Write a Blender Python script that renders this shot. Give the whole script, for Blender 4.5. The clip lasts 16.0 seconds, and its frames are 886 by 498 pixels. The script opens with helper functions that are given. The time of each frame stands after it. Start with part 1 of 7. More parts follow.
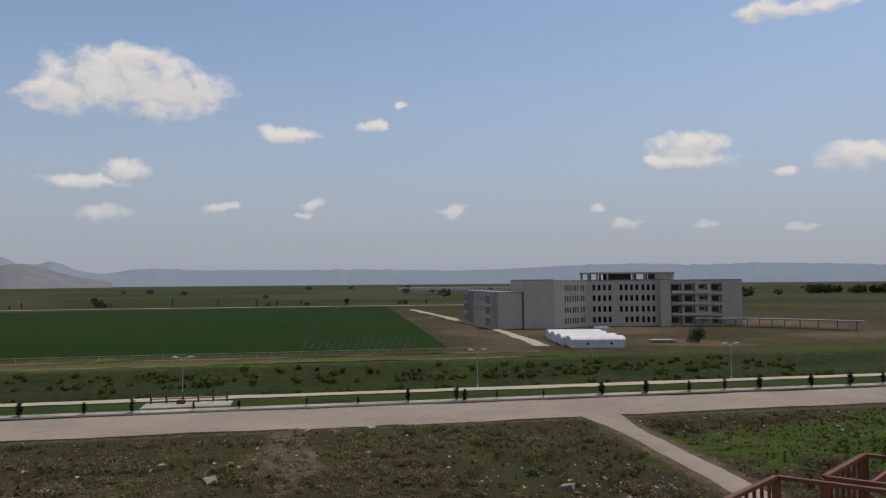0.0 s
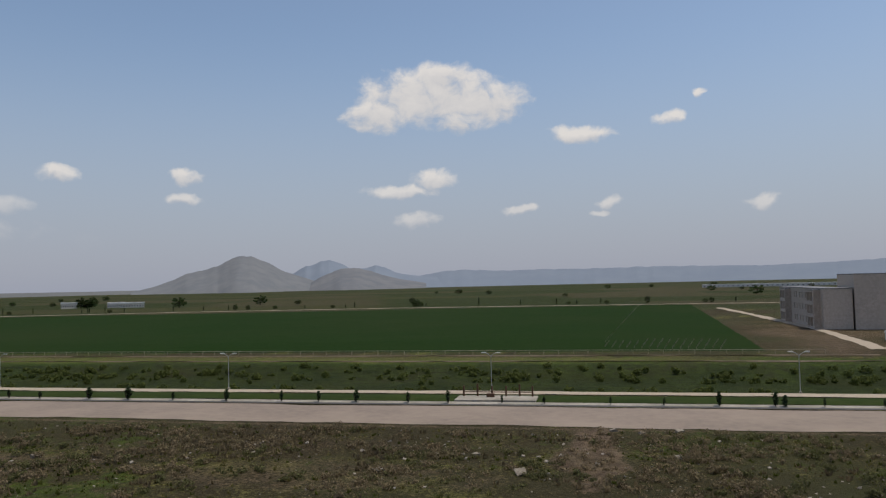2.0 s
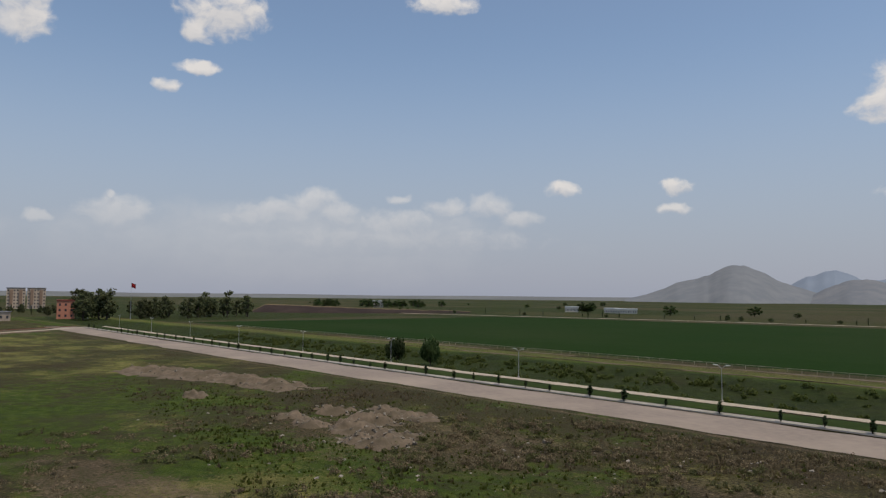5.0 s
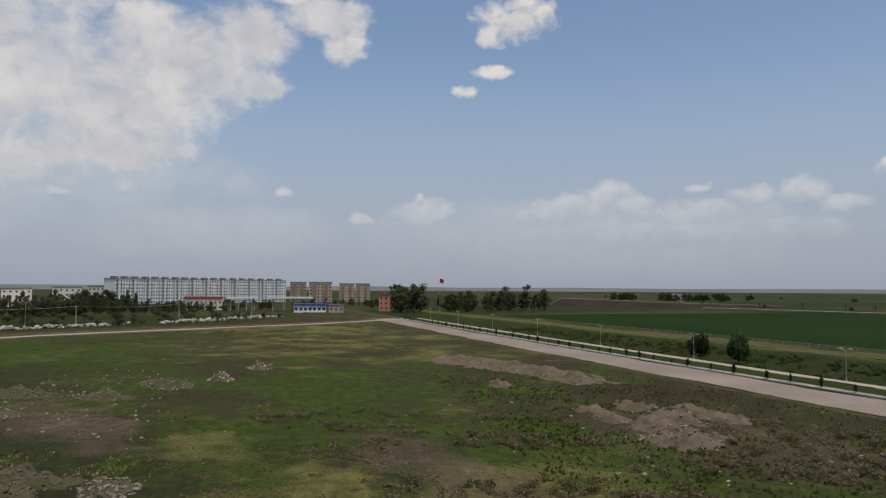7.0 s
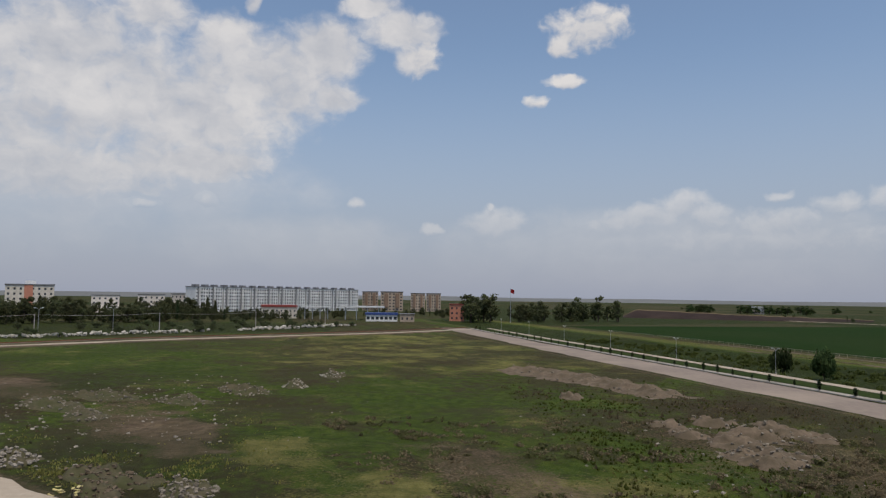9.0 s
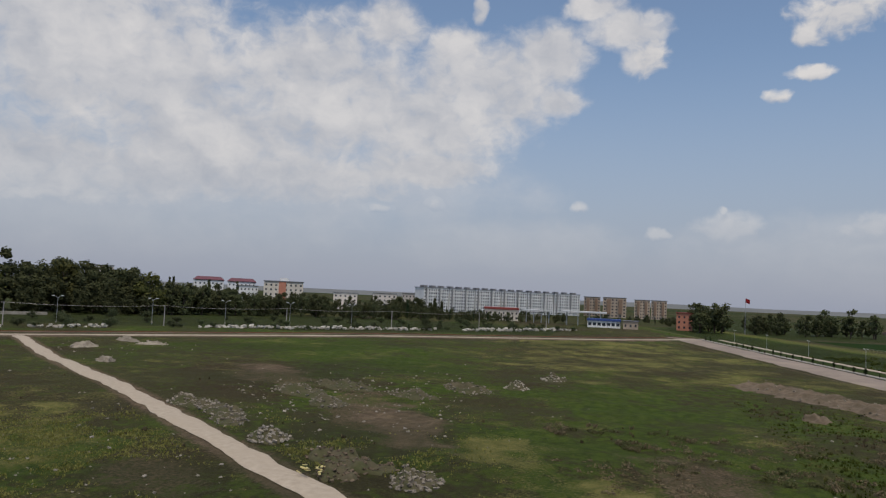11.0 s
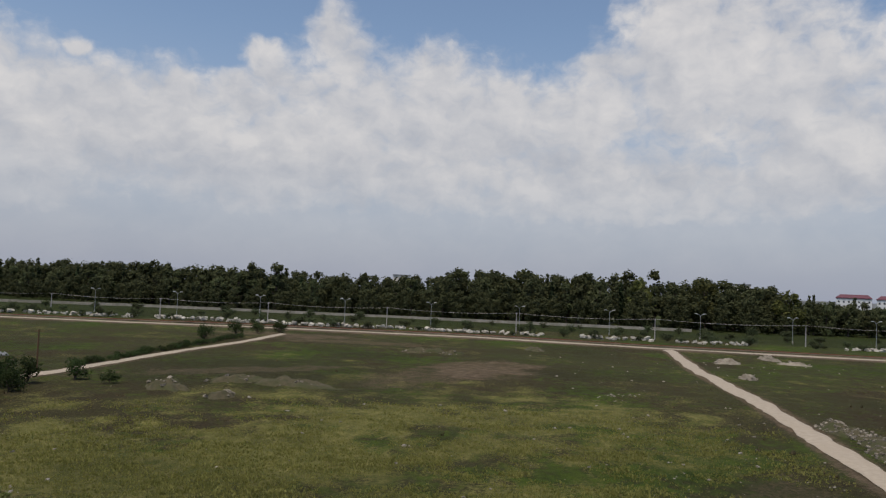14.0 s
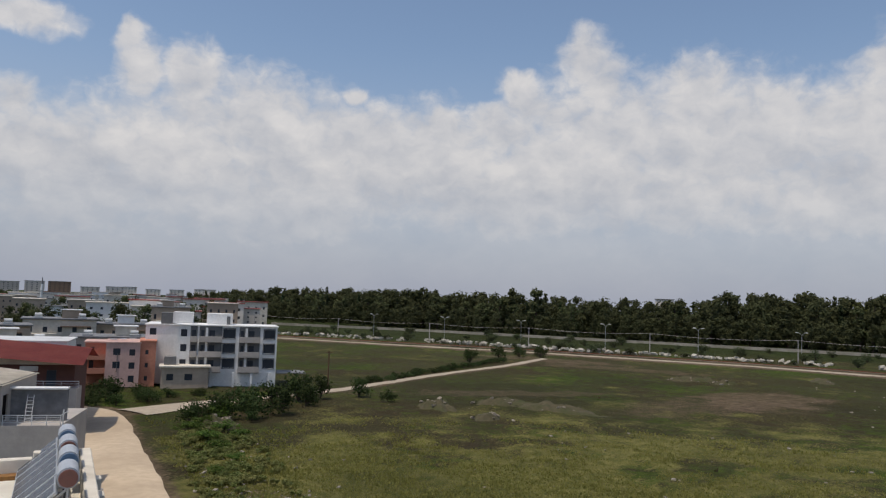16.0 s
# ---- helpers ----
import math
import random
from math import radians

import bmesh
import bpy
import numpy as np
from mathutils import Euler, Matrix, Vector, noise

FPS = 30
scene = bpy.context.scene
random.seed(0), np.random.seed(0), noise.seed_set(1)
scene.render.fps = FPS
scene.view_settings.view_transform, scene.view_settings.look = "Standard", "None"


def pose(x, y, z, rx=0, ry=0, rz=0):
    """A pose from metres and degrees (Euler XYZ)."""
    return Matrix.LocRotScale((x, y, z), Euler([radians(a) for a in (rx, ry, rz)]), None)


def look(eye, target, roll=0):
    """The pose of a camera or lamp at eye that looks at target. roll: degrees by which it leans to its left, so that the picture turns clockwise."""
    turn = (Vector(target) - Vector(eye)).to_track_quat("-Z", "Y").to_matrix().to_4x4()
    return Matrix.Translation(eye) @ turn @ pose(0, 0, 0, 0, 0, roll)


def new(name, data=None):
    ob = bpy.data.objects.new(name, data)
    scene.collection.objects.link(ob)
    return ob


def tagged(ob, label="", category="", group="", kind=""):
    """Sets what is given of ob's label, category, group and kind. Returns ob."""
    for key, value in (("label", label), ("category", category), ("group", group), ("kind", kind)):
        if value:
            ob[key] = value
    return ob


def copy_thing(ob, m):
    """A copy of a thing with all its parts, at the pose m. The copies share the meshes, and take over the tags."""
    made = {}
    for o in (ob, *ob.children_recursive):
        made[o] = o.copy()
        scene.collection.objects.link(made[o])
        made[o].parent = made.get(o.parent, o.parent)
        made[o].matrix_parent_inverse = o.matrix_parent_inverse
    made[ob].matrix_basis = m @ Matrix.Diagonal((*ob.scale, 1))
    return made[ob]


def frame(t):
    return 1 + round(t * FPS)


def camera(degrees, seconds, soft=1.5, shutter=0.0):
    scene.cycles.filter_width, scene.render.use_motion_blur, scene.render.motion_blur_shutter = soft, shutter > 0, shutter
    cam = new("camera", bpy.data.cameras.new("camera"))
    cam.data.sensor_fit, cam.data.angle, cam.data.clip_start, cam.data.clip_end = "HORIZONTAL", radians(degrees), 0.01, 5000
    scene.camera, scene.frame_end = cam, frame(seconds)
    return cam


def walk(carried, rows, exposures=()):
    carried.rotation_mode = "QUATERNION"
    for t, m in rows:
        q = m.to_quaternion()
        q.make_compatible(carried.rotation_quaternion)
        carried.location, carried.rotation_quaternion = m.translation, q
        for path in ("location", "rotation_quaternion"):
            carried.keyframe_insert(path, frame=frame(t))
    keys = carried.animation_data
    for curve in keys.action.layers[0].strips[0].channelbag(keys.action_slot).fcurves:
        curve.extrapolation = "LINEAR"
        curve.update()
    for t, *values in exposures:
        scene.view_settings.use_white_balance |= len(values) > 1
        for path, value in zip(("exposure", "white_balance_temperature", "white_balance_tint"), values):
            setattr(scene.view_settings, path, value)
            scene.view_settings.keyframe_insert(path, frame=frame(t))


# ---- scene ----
# ---------------------------------------------------------------- camera
# someone stands on a flat roof and turns to the left, the phone held at arm's length
cam = camera(61.64, 16.0, soft=1.25)
EYE, ARM = 18.0, 0.4
TURNS = [  # seconds, yaw, pitch, roll
    (0.0, 0.0, 2.47, 0.44), (0.5, 2.95, 2.44, 0.7), (1.0, 7.67, 2.19, 0.9), (1.5, 15.1, 2.45, 0.94),
    (2.0, 22.71, 2.69, 1.32), (2.5, 29.39, 3.21, 0.78), (3.0, 35.75, 3.64, 0.31), (3.5, 42.25, 3.61, 0.12),
    (4.0, 47.41, 3.31, 0.06), (4.5, 53.24, 3.39, -0.46), (5.0, 59.21, 3.63, -0.54), (7.5, 83.65, 3.27, -0.14),
    (8.0, 83.93, 3.54, -0.08), (10.5, 98.71, 3.53, -2.44), (11.0, 104.04, 3.56, -2.53), (11.5, 111.76, 3.52, -2.08),
    (12.0, 120.41, 3.63, -2.11), (12.5, 128.53, 3.68, -2.26), (13.0, 136.36, 3.62, -2.51), (13.5, 142.75, 3.31, -2.61),
    (14.0, 150.45, 2.93, -2.36), (14.5, 157.92, 2.91, -2.43), (15.0, 163.68, 2.77, -2.52), (15.5, 168.05, 3.24, -2.55),
    (16.0, 170.2, 4.1, -2.04)]
walk(cam, [(t, pose(-ARM * math.sin(radians(a)), ARM * math.cos(radians(a)), EYE, 90 + p, r, a)) for t, a, p, r in TURNS],
     [(0.0, -0.03, 6900, 10), (5.0, 0.0, 6900, 10), (8.0, -0.02, 6800, 10), (10.5, 0.03, 6750, 10), (11.0, -0.07, 6750, 10), (12.0, -0.12, 6750, 10), (13.0, -0.10, 6800, 10), (14.5, 0.02, 6800, 10), (16.0, 0.03, 6850, 10)])

# ---------------------------------------------------------------- sky and sun
SUN_AZ, SUN_EL = 300.0, 70.0      # degrees, counted to the left from +y; the sun stands high in the east

# clouds: azimuth, elevation, half width, half height in degrees
HEAPS = [(23.2, 14.3, 5.41, 1.98), (27.5, 13.0, 2.44, 1.32), (18.9, 13.9, 2.78, 1.48), (22.6, 15.7, 2.36, 1.09), (21.1, 12.4, 2.2, 0.81), (12.0, 11.1, 2.15, 0.69), (5.3, 11.8, 1.09, 0.51),
         (3.1, 13.4, 0.39, 0.31), (25.8, 7.1, 2.83, 0.53), (23.1, 8.1, 1.37, 0.72), (24.5, 5.0, 1.64, 0.54), (16.5, 5.6, 1.28, 0.34), (10.1, 5.9, 0.93, 0.46), (10.7, 5.1, 0.62, 0.27),
         (-0.9, 5.4, 1.1, 0.51)]
PUFFS = [(-18.3, 9.8, 2.68, 0.89), (-18.7, 8.7, 2.97, 0.67), (-16.3, 8.8, 1.36, 0.49), (-24.9, 7.4, 0.78, 0.36), (-29.5, 8.3, 2.33, 0.89), (-23.9, 18.5, 1.8, 0.72), (-27.4, 18.4, 2.45, 0.49),
         (-14.0, 4.2, 1.14, 0.49), (-11.6, 5.3, 0.58, 0.31), (-25.8, 3.6, 1.13, 0.32), (-19.6, 4.0, 0.74, 0.33), (50.0, 8.2, 1.16, 0.54), (41.6, 8.3, 1.2, 0.64), (41.8, 6.6, 1.05, 0.41),
         (76.0, 20.2, 2.82, 1.51), (78.2, 19.0, 1.3, 0.93), (78.1, 16.3, 1.56, 0.48), (80.1, 15.0, 0.81, 0.48), (89.3, 18.3, 1.71, 1.54), (59.6, 21.9, 2.35, 0.71)]
BANK = [(74.4, 5.7, 2.08, 0.68), (71.5, 6.5, 1.72, 0.69), (68.8, 7.3, 1.55, 0.77), (67.5, 6.1, 1.55, 0.93), (62.9, 5.6, 3.13, 0.94), (62.7, 7.4, 0.86, 0.35), (58.8, 6.8, 1.37, 0.71),
        (55.6, 6.9, 1.57, 0.94), (53.3, 6.0, 1.48, 0.7), (64.7, 4.3, 10.93, 1.02), (83.1, 5.7, 2.15, 1.08), (87.6, 5.3, 0.55, 0.28), (69.2, 7.0, 2.05, 0.95), (72.3, 6.0, 3.16, 0.91),
        (83.3, 5.8, 2.27, 0.94), (83.5, 6.9, 0.38, 0.3), (88.3, 5.2, 0.77, 0.39), (105.1, 6.9, 0.78, 0.51), (109.4, 6.5, 1.0, 0.31), (93.7, 7.1, 0.59, 0.35)]
MASS_WEST = [(96.6, 18.2, 2.94, 2.15), (95.6, 14.8, 1.88, 0.94), (101.4, 15.9, 5.88, 3.53), (103.7, 18.6, 2.35, 1.76), (107.4, 13.4, 8.54, 3.69), (115.1, 15.6, 6.8, 4.16), (109.0, 20.0, 2.52, 1.94),
             (121.5, 10.8, 9.45, 4.0), (126.5, 14.7, 7.0, 4.9), (106.3, 9.6, 5.45, 1.4), (102.1, 21.5, 0.63, 0.98), (90.5, 20.0, 2.91, 1.36), (90.0, 17.9, 1.08, 1.01), (93.2, 21.7, 2.14, 0.86)]
MASS_MIDDLE = [(128.5, 16.2, 9.02, 7.06), (133.1, 19.6, 4.5, 3.52), (113.3, 15.0, 7.18, 4.72), (138.9, 14.5, 3.67, 2.71), (139.1, 17.2, 1.39, 0.7), (147.5, 11.6, 9.31, 4.1), (152.4, 15.7, 1.99, 2.53),
               (136.9, 7.9, 19.42, 2.91), (119.5, 8.5, 12.77, 2.32), (158.5, 16.4, 1.89, 2.75)]
MASS_SOUTH = [(159.7, 18.2, 1.96, 2.35), (165.0, 16.6, 1.64, 1.09), (167.0, 14.0, 1.94, 1.16), (170.9, 13.9, 1.38, 0.96), (177.6, 15.3, 0.97, 0.59), (184.5, 12.8, 4.59, 3.89), (187.5, 11.6, 5.5, 3.78),
              (177.3, 12.0, 4.83, 2.97), (171.9, 10.9, 3.81, 2.67), (157.8, 12.9, 7.45, 4.31), (150.8, 15.2, 2.33, 3.11), (145.7, 14.3, 3.44, 1.91), (138.4, 16.6, 2.77, 1.66), (133.1, 16.1, 5.33, 4.62),
              (140.7, 13.0, 5.98, 3.18), (162.0, 8.4, 23.48, 3.33), (184.1, 6.7, 10.6, 3.0), (140.6, 8.5, 13.09, 3.18)]
MASS_FILL = [(162.0, 10.0, 9.0, 4.0), (172.0, 10.5, 9.0, 4.0), (166.0, 13.2, 3.6, 2.0), (170.3, 13.0, 3.0, 1.6), (164.2, 15.2, 2.0, 1.4), (181.0, 10.5, 9.0, 4.5), (190.0, 9.5, 8.0, 5.0), (189.5, 15.0, 2.4, 3.0), (198.0, 8.0, 8.0, 4.5), (150.0, 12.0, 8.0, 5.0)]
MASS_LEFT = [(201.0, 12.6, 1.43, 1.53), (200.6, 17.9, 3.08, 1.16), (194.1, 17.9, 0.94, 1.45), (193.3, 15.8, 1.63, 2.18), (195.2, 10.4, 1.21, 0.79), (198.1, 7.0, 5.22, 2.09), (200.7, 10.1, 2.04, 2.04)]
VEIL = [(118.0, 8.0, 18.0, 5.0), (138.0, 7.0, 22.0, 5.5), (160.0, 6.0, 22.0, 6.0), (184.0, 6.0, 22.0, 6.0), (70.0, 3.6, 16.0, 3.0), (100.0, 4.0, 10.0, 2.0)]

world = bpy.data.worlds.new("sky")
scene.world = world
world.use_nodes = True
wt = world.node_tree
wt.nodes.clear()


def wn(kind, *ins, **props):
    n = wt.nodes.new(kind)
    if "operation" in props:
        n.operation = props["operation"]
    if "use_clamp" in props:
        n.use_clamp = props["use_clamp"]
    if "data_type" in props:
        n.data_type = props["data_type"]
    if "interpolation_type" in props:
        n.interpolation_type = props["interpolation_type"]
    if "noise_dimensions" in props:
        n.noise_dimensions = props["noise_dimensions"]
    for i, v in enumerate(ins):
        if v is None:
            continue
        if isinstance(v, bpy.types.NodeSocket):
            wt.links.new(v, n.inputs[i])
        else:
            n.inputs[i].default_value = v
    return n


def wmath(op, a, b=None, c=None, clamp=False):
    return wn("ShaderNodeMath", a, b, c, operation=op, use_clamp=clamp).outputs[0]


def wmix(fac, a, b):
    n = wn("ShaderNodeMix", data_type="RGBA")
    for key, v in ((0, fac), (6, a), (7, b)):
        if isinstance(v, bpy.types.NodeSocket):
            wt.links.new(v, n.inputs[key])
        else:
            n.inputs[key].default_value = v
    return n.outputs[2]


def wstep(v, lo, hi, to_lo=0.0, to_hi=1.0):
    n = wn("ShaderNodeMapRange", v, lo, hi, to_lo, to_hi, interpolation_type="SMOOTHSTEP")
    return n.outputs[0]


sky_dir = wn("ShaderNodeTexCoord").outputs["Generated"]
sx, sy, sz = wn("ShaderNodeSeparateXYZ", sky_dir).outputs
az = wmath("MULTIPLY_ADD", wmath("ARCTAN2", wmath("MULTIPLY", sy, -1.0), wmath("MULTIPLY", sx, -1.0)), 57.2958, 90.0)
el = wmath("MULTIPLY", wmath("ARCSINE", sz), 57.2958)
ae = wn("ShaderNodeCombineXYZ", az, el, 0.0).outputs[0]


def cover(clouds):
    """How deep a direction lies in the nearest cloud of a list: 1 in its middle, 0 at its rim, less outside."""
    low = None
    for a, e, w, h in clouds:
        w, h = 1.1 * w, 1.1 * h
        q = wn("ShaderNodeVectorMath", ae, (1 / w, 1 / h, 0), (-a / w, -e / h, 0), operation="MULTIPLY_ADD").outputs[0]
        d = wn("ShaderNodeVectorMath", q, q, operation="DOT_PRODUCT").outputs["Value"]
        low = d if low is None else wmath("SMOOTH_MIN", low, d, 0.45)
    return wmath("SUBTRACT", 1.0, wmath("MINIMUM", low, 3.0))


def sky_noise(sx_, sy_, detail, rough, shift=(0, 0)):
    p = wn("ShaderNodeVectorMath", ae, (sx_, sy_, 0), (shift[0], shift[1], 0), operation="MULTIPLY_ADD").outputs[0]
    return wn("ShaderNodeTexNoise", p, None, 1.0, detail, rough, noise_dimensions="2D").outputs[0]


warp = wn("ShaderNodeVectorMath", wn("ShaderNodeTexNoise", ae, None, 0.45, 3.0, 0.5, noise_dimensions="2D").outputs[1], (1.5, 1.0, 0), (-0.75, -0.5, 0), operation="MULTIPLY_ADD").outputs[0]
ae_true = ae
ae = wn("ShaderNodeVectorMath", ae_true, warp, operation="ADD").outputs[0]
puff = sky_noise(0.62, 0.85, 7.0, 0.56)
swell = sky_noise(0.13, 0.19, 6.0, 0.55, (3.1, 7.7))
swell_up = sky_noise(0.13, 0.19, 6.0, 0.55, (2.97, 7.95))      # the same swell a little higher
d_small = cover(HEAPS + PUFFS)
d_bank = cover(BANK)
d_mass = cover(MASS_WEST + MASS_MIDDLE + MASS_SOUTH + MASS_FILL + MASS_LEFT)
ae = wn("ShaderNodeVectorMath", ae, (0, 0.5, 0), operation="ADD").outputs[0]
d_higher = cover(HEAPS + PUFFS)
d_bank_higher = cover(BANK)
ae = ae_true
ragged = wmath("MULTIPLY_ADD", puff, 2.3, -1.15)
a_small = wmath("MULTIPLY", wstep(wmath("ADD", d_small, ragged), -0.35, 0.95), 0.92)
a_bank = wmath("MULTIPLY", wstep(wmath("ADD", d_bank, wmath("MULTIPLY", ragged, 0.8)), -0.5, 1.15), 0.60)
a_mass = wmath("MULTIPLY", wstep(wmath("ADD", d_mass, wmath("ADD", wmath("MULTIPLY_ADD", puff, 1.3, -0.65), wmath("MULTIPLY_ADD", swell, 1.2, -0.6))), -0.45, 0.9), 0.86)
a_veil = wmath("MULTIPLY", wstep(wmath("ADD", cover(VEIL), wmath("MULTIPLY_ADD", swell, 2.4, -1.2)), -0.4, 1.0), 0.45)
alpha = wmath("MAXIMUM", wmath("MAXIMUM", a_small, a_bank), wmath("MAXIMUM", a_mass, a_veil))
crest = wmath("ADD", wmath("MULTIPLY", wmath("SUBTRACT", d_small, d_higher), wstep(d_small, -0.6, 0.0)), wmath("MULTIPLY", wmath("SUBTRACT", d_bank, d_bank_higher), wstep(d_bank, -0.6, 0.0)))
crest = wmath("MULTIPLY_ADD", crest, 0.45, 0.70)      # bright tops, grey undersides
crest = wmath("ADD", crest, wmath("MULTIPLY_ADD", puff, 0.6, -0.3), clamp=True)
billow = wmath("MULTIPLY_ADD", wmath("SUBTRACT", swell, swell_up), 2.0, 0.52)
billow = wmath("ADD", billow, wmath("MULTIPLY_ADD", puff, 0.5, -0.25), clamp=True)
rim = wmath("ADD", wstep(el, 3.0, 19.0, -0.08, 0.22), wstep(d_mass, 0.0, 0.5, 0.14, 0.0))
billow = wmath("ADD", wmath("MULTIPLY", billow, 0.8), rim, clamp=True)
heap_light = wn("ShaderNodeMix", data_type="FLOAT")
for key, v in ((0, wmath("MAXIMUM", a_mass, a_veil)), (2, crest), (3, billow)):
    wt.links.new(v, heap_light.inputs[key])
cloud_colour = wmix(heap_light.outputs[0], (0.385, 0.415, 0.485, 1), (0.74, 0.725, 0.725, 1))

sky = wn("ShaderNodeTexSky")
sky.sky_type, sky.sun_disc = "NISHITA", False
sky.sun_elevation, sky.sun_rotation = radians(SUN_EL), radians(-SUN_AZ)
sky.air_density, sky.dust_density, sky.ozone_density, sky.altitude = 1.0, 1.2, 2.0, 30
clear = wn("ShaderNodeVectorMath", sky.outputs[0], operation="SCALE")
clear.inputs["Scale"].default_value = 0.125
# summer haze low over the plain, fading upwards
haze = wmath("MULTIPLY", wstep(el, 0.0, 20.0, 1.0, 0.0), 0.88)
hazy = wmix(haze, clear.outputs[0], (0.322, 0.360, 0.472, 1))
low_fade = wstep(el, 0.0, 10.0, 0.15, 1.0)
lit = wmix(wmath("MULTIPLY", alpha, low_fade), hazy, cloud_colour)
wt.links.new(wn("ShaderNodeBackground", lit, 1.0).outputs[0], wn("ShaderNodeOutputWorld").inputs[0])

sun_lamp = bpy.data.lights.new("sun", "SUN")
sun_lamp.energy, sun_lamp.angle, sun_lamp.color = 2.55, radians(0.6), (1.0, 0.95, 0.87)
sun_ob = new("sun", sun_lamp)
_d = Vector((-math.sin(radians(SUN_AZ)) * math.cos(radians(SUN_EL)), math.cos(radians(SUN_AZ)) * math.cos(radians(SUN_EL)), math.sin(radians(SUN_EL))))
sun_ob.matrix_world = look(_d * 300, (0, 0, 0))

# ---------------------------------------------------------------- materials
def nodes_of(m):
    m.use_nodes = True
    t = m.node_tree
    return t, t.nodes["Principled BSDF"]


def add(t, kind, data_type=""):
    n = t.nodes.new(kind)
    if data_type:
        n.data_type = data_type
    return n


def rgb(c):
    return (*c, 1) if len(c) == 3 else c


def blend(t, fac, a, b):
    n = add(t, "ShaderNodeMix", data_type="RGBA")
    for key, v in ((0, fac), (6, a), (7, b)):
        if isinstance(v, bpy.types.NodeSocket):
            t.links.new(v, n.inputs[key])
        else:
            n.inputs[key].default_value = v if key == 0 else rgb(v)
    return n.outputs[2]


def grain(t, co, scale, detail=5.0, rough=0.6, lo=0.35, hi=0.65, stretch=None):
    if stretch:
        m = add(t, "ShaderNodeMapping")
        m.inputs["Scale"].default_value = stretch
        t.links.new(co, m.inputs[0])
        co = m.outputs[0]
    n = add(t, "ShaderNodeTexNoise")
    n.inputs["Scale"].default_value, n.inputs["Detail"].default_value, n.inputs["Roughness"].default_value = scale, detail, rough
    t.links.new(co, n.inputs["Vector"])
    r = add(t, "ShaderNodeMapRange")
    r.inputs[1].default_value, r.inputs[2].default_value = lo, hi
    t.links.new(n.outputs[0], r.inputs[0])
    return r.outputs[0]


def surface(name, main, worn, stain=None, fine=6.0, coarse=0.5, rough=0.85, bump=0.3, metal=0.0, vary=0.0, stretch=None, spec=0.3):
    """A worn surface: two colours mixed by a fine grain, a third one in broad stains, relief, and some change from thing to thing."""
    m = bpy.data.materials.new(name)
    t, b = nodes_of(m)
    co = add(t, "ShaderNodeTexCoord").outputs["Object"]
    f1 = grain(t, co, fine, stretch=stretch)
    f2 = grain(t, co, coarse, 4.0, 0.65, 0.42, 0.7, stretch=stretch)
    c = blend(t, f1, main, worn)
    c = blend(t, f2, c, stain or worn)
    if vary:
        info = add(t, "ShaderNodeObjectInfo")
        hsv = add(t, "ShaderNodeHueSaturation")
        r = add(t, "ShaderNodeMapRange")
        r.inputs[3].default_value, r.inputs[4].default_value = 1 - vary, 1 + vary
        t.links.new(info.outputs["Random"], r.inputs[0])
        t.links.new(r.outputs[0], hsv.inputs["Value"])
        t.links.new(c, hsv.inputs["Color"])
        c = hsv.outputs[0]
    t.links.new(c, b.inputs["Base Color"])
    b.inputs["Roughness"].default_value, b.inputs["Metallic"].default_value = rough, metal
    b.inputs["Specular IOR Level"].default_value = spec
    if bump:
        n = add(t, "ShaderNodeBump")
        n.inputs["Strength"].default_value, n.inputs["Distance"].default_value = bump, 0.05
        t.links.new(f1, n.inputs["Height"])
        t.links.new(n.outputs[0], b.inputs["Normal"])
    return m


def foliage(name, dark, light, tip=None):
    """Leaves: colour changes from clump to clump, from tree to tree and along the crown; a little light passes through."""
    m = bpy.data.materials.new(name)
    t, b = nodes_of(m)
    g = add(t, "ShaderNodeNewGeometry")
    info = add(t, "ShaderNodeObjectInfo")
    c = blend(t, g.outputs["Random Per Island"], dark, light)
    co = add(t, "ShaderNodeTexCoord").outputs["Object"]
    c = blend(t, grain(t, co, 0.35, 2.0, 0.5, 0.45, 0.75), c, tip or light)
    hsv = add(t, "ShaderNodeHueSaturation")
    for inp, lo, hi in (("Value", 0.7, 1.3), ("Hue", 0.485, 0.512)):
        r = add(t, "ShaderNodeMapRange")
        r.inputs[3].default_value, r.inputs[4].default_value = lo, hi
        t.links.new(info.outputs["Random"], r.inputs[0])
        t.links.new(r.outputs[0], hsv.inputs[inp])
    t.links.new(c, hsv.inputs["Color"])
    t.links.new(hsv.outputs[0], b.inputs["Base Color"])
    b.inputs["Roughness"].default_value = 0.8
    b.inputs["Specular IOR Level"].default_value = 0.12
    leaf = add(t, "ShaderNodeBsdfTranslucent")
    t.links.new(hsv.outputs[0], leaf.inputs[0])
    mixer = add(t, "ShaderNodeMixShader")
    mixer.inputs[0].default_value = 0.42
    t.links.new(b.outputs[0], mixer.inputs[1])
    t.links.new(leaf.outputs[0], mixer.inputs[2])
    t.links.new(mixer.outputs[0], t.nodes["Material Output"].inputs[0])
    return m


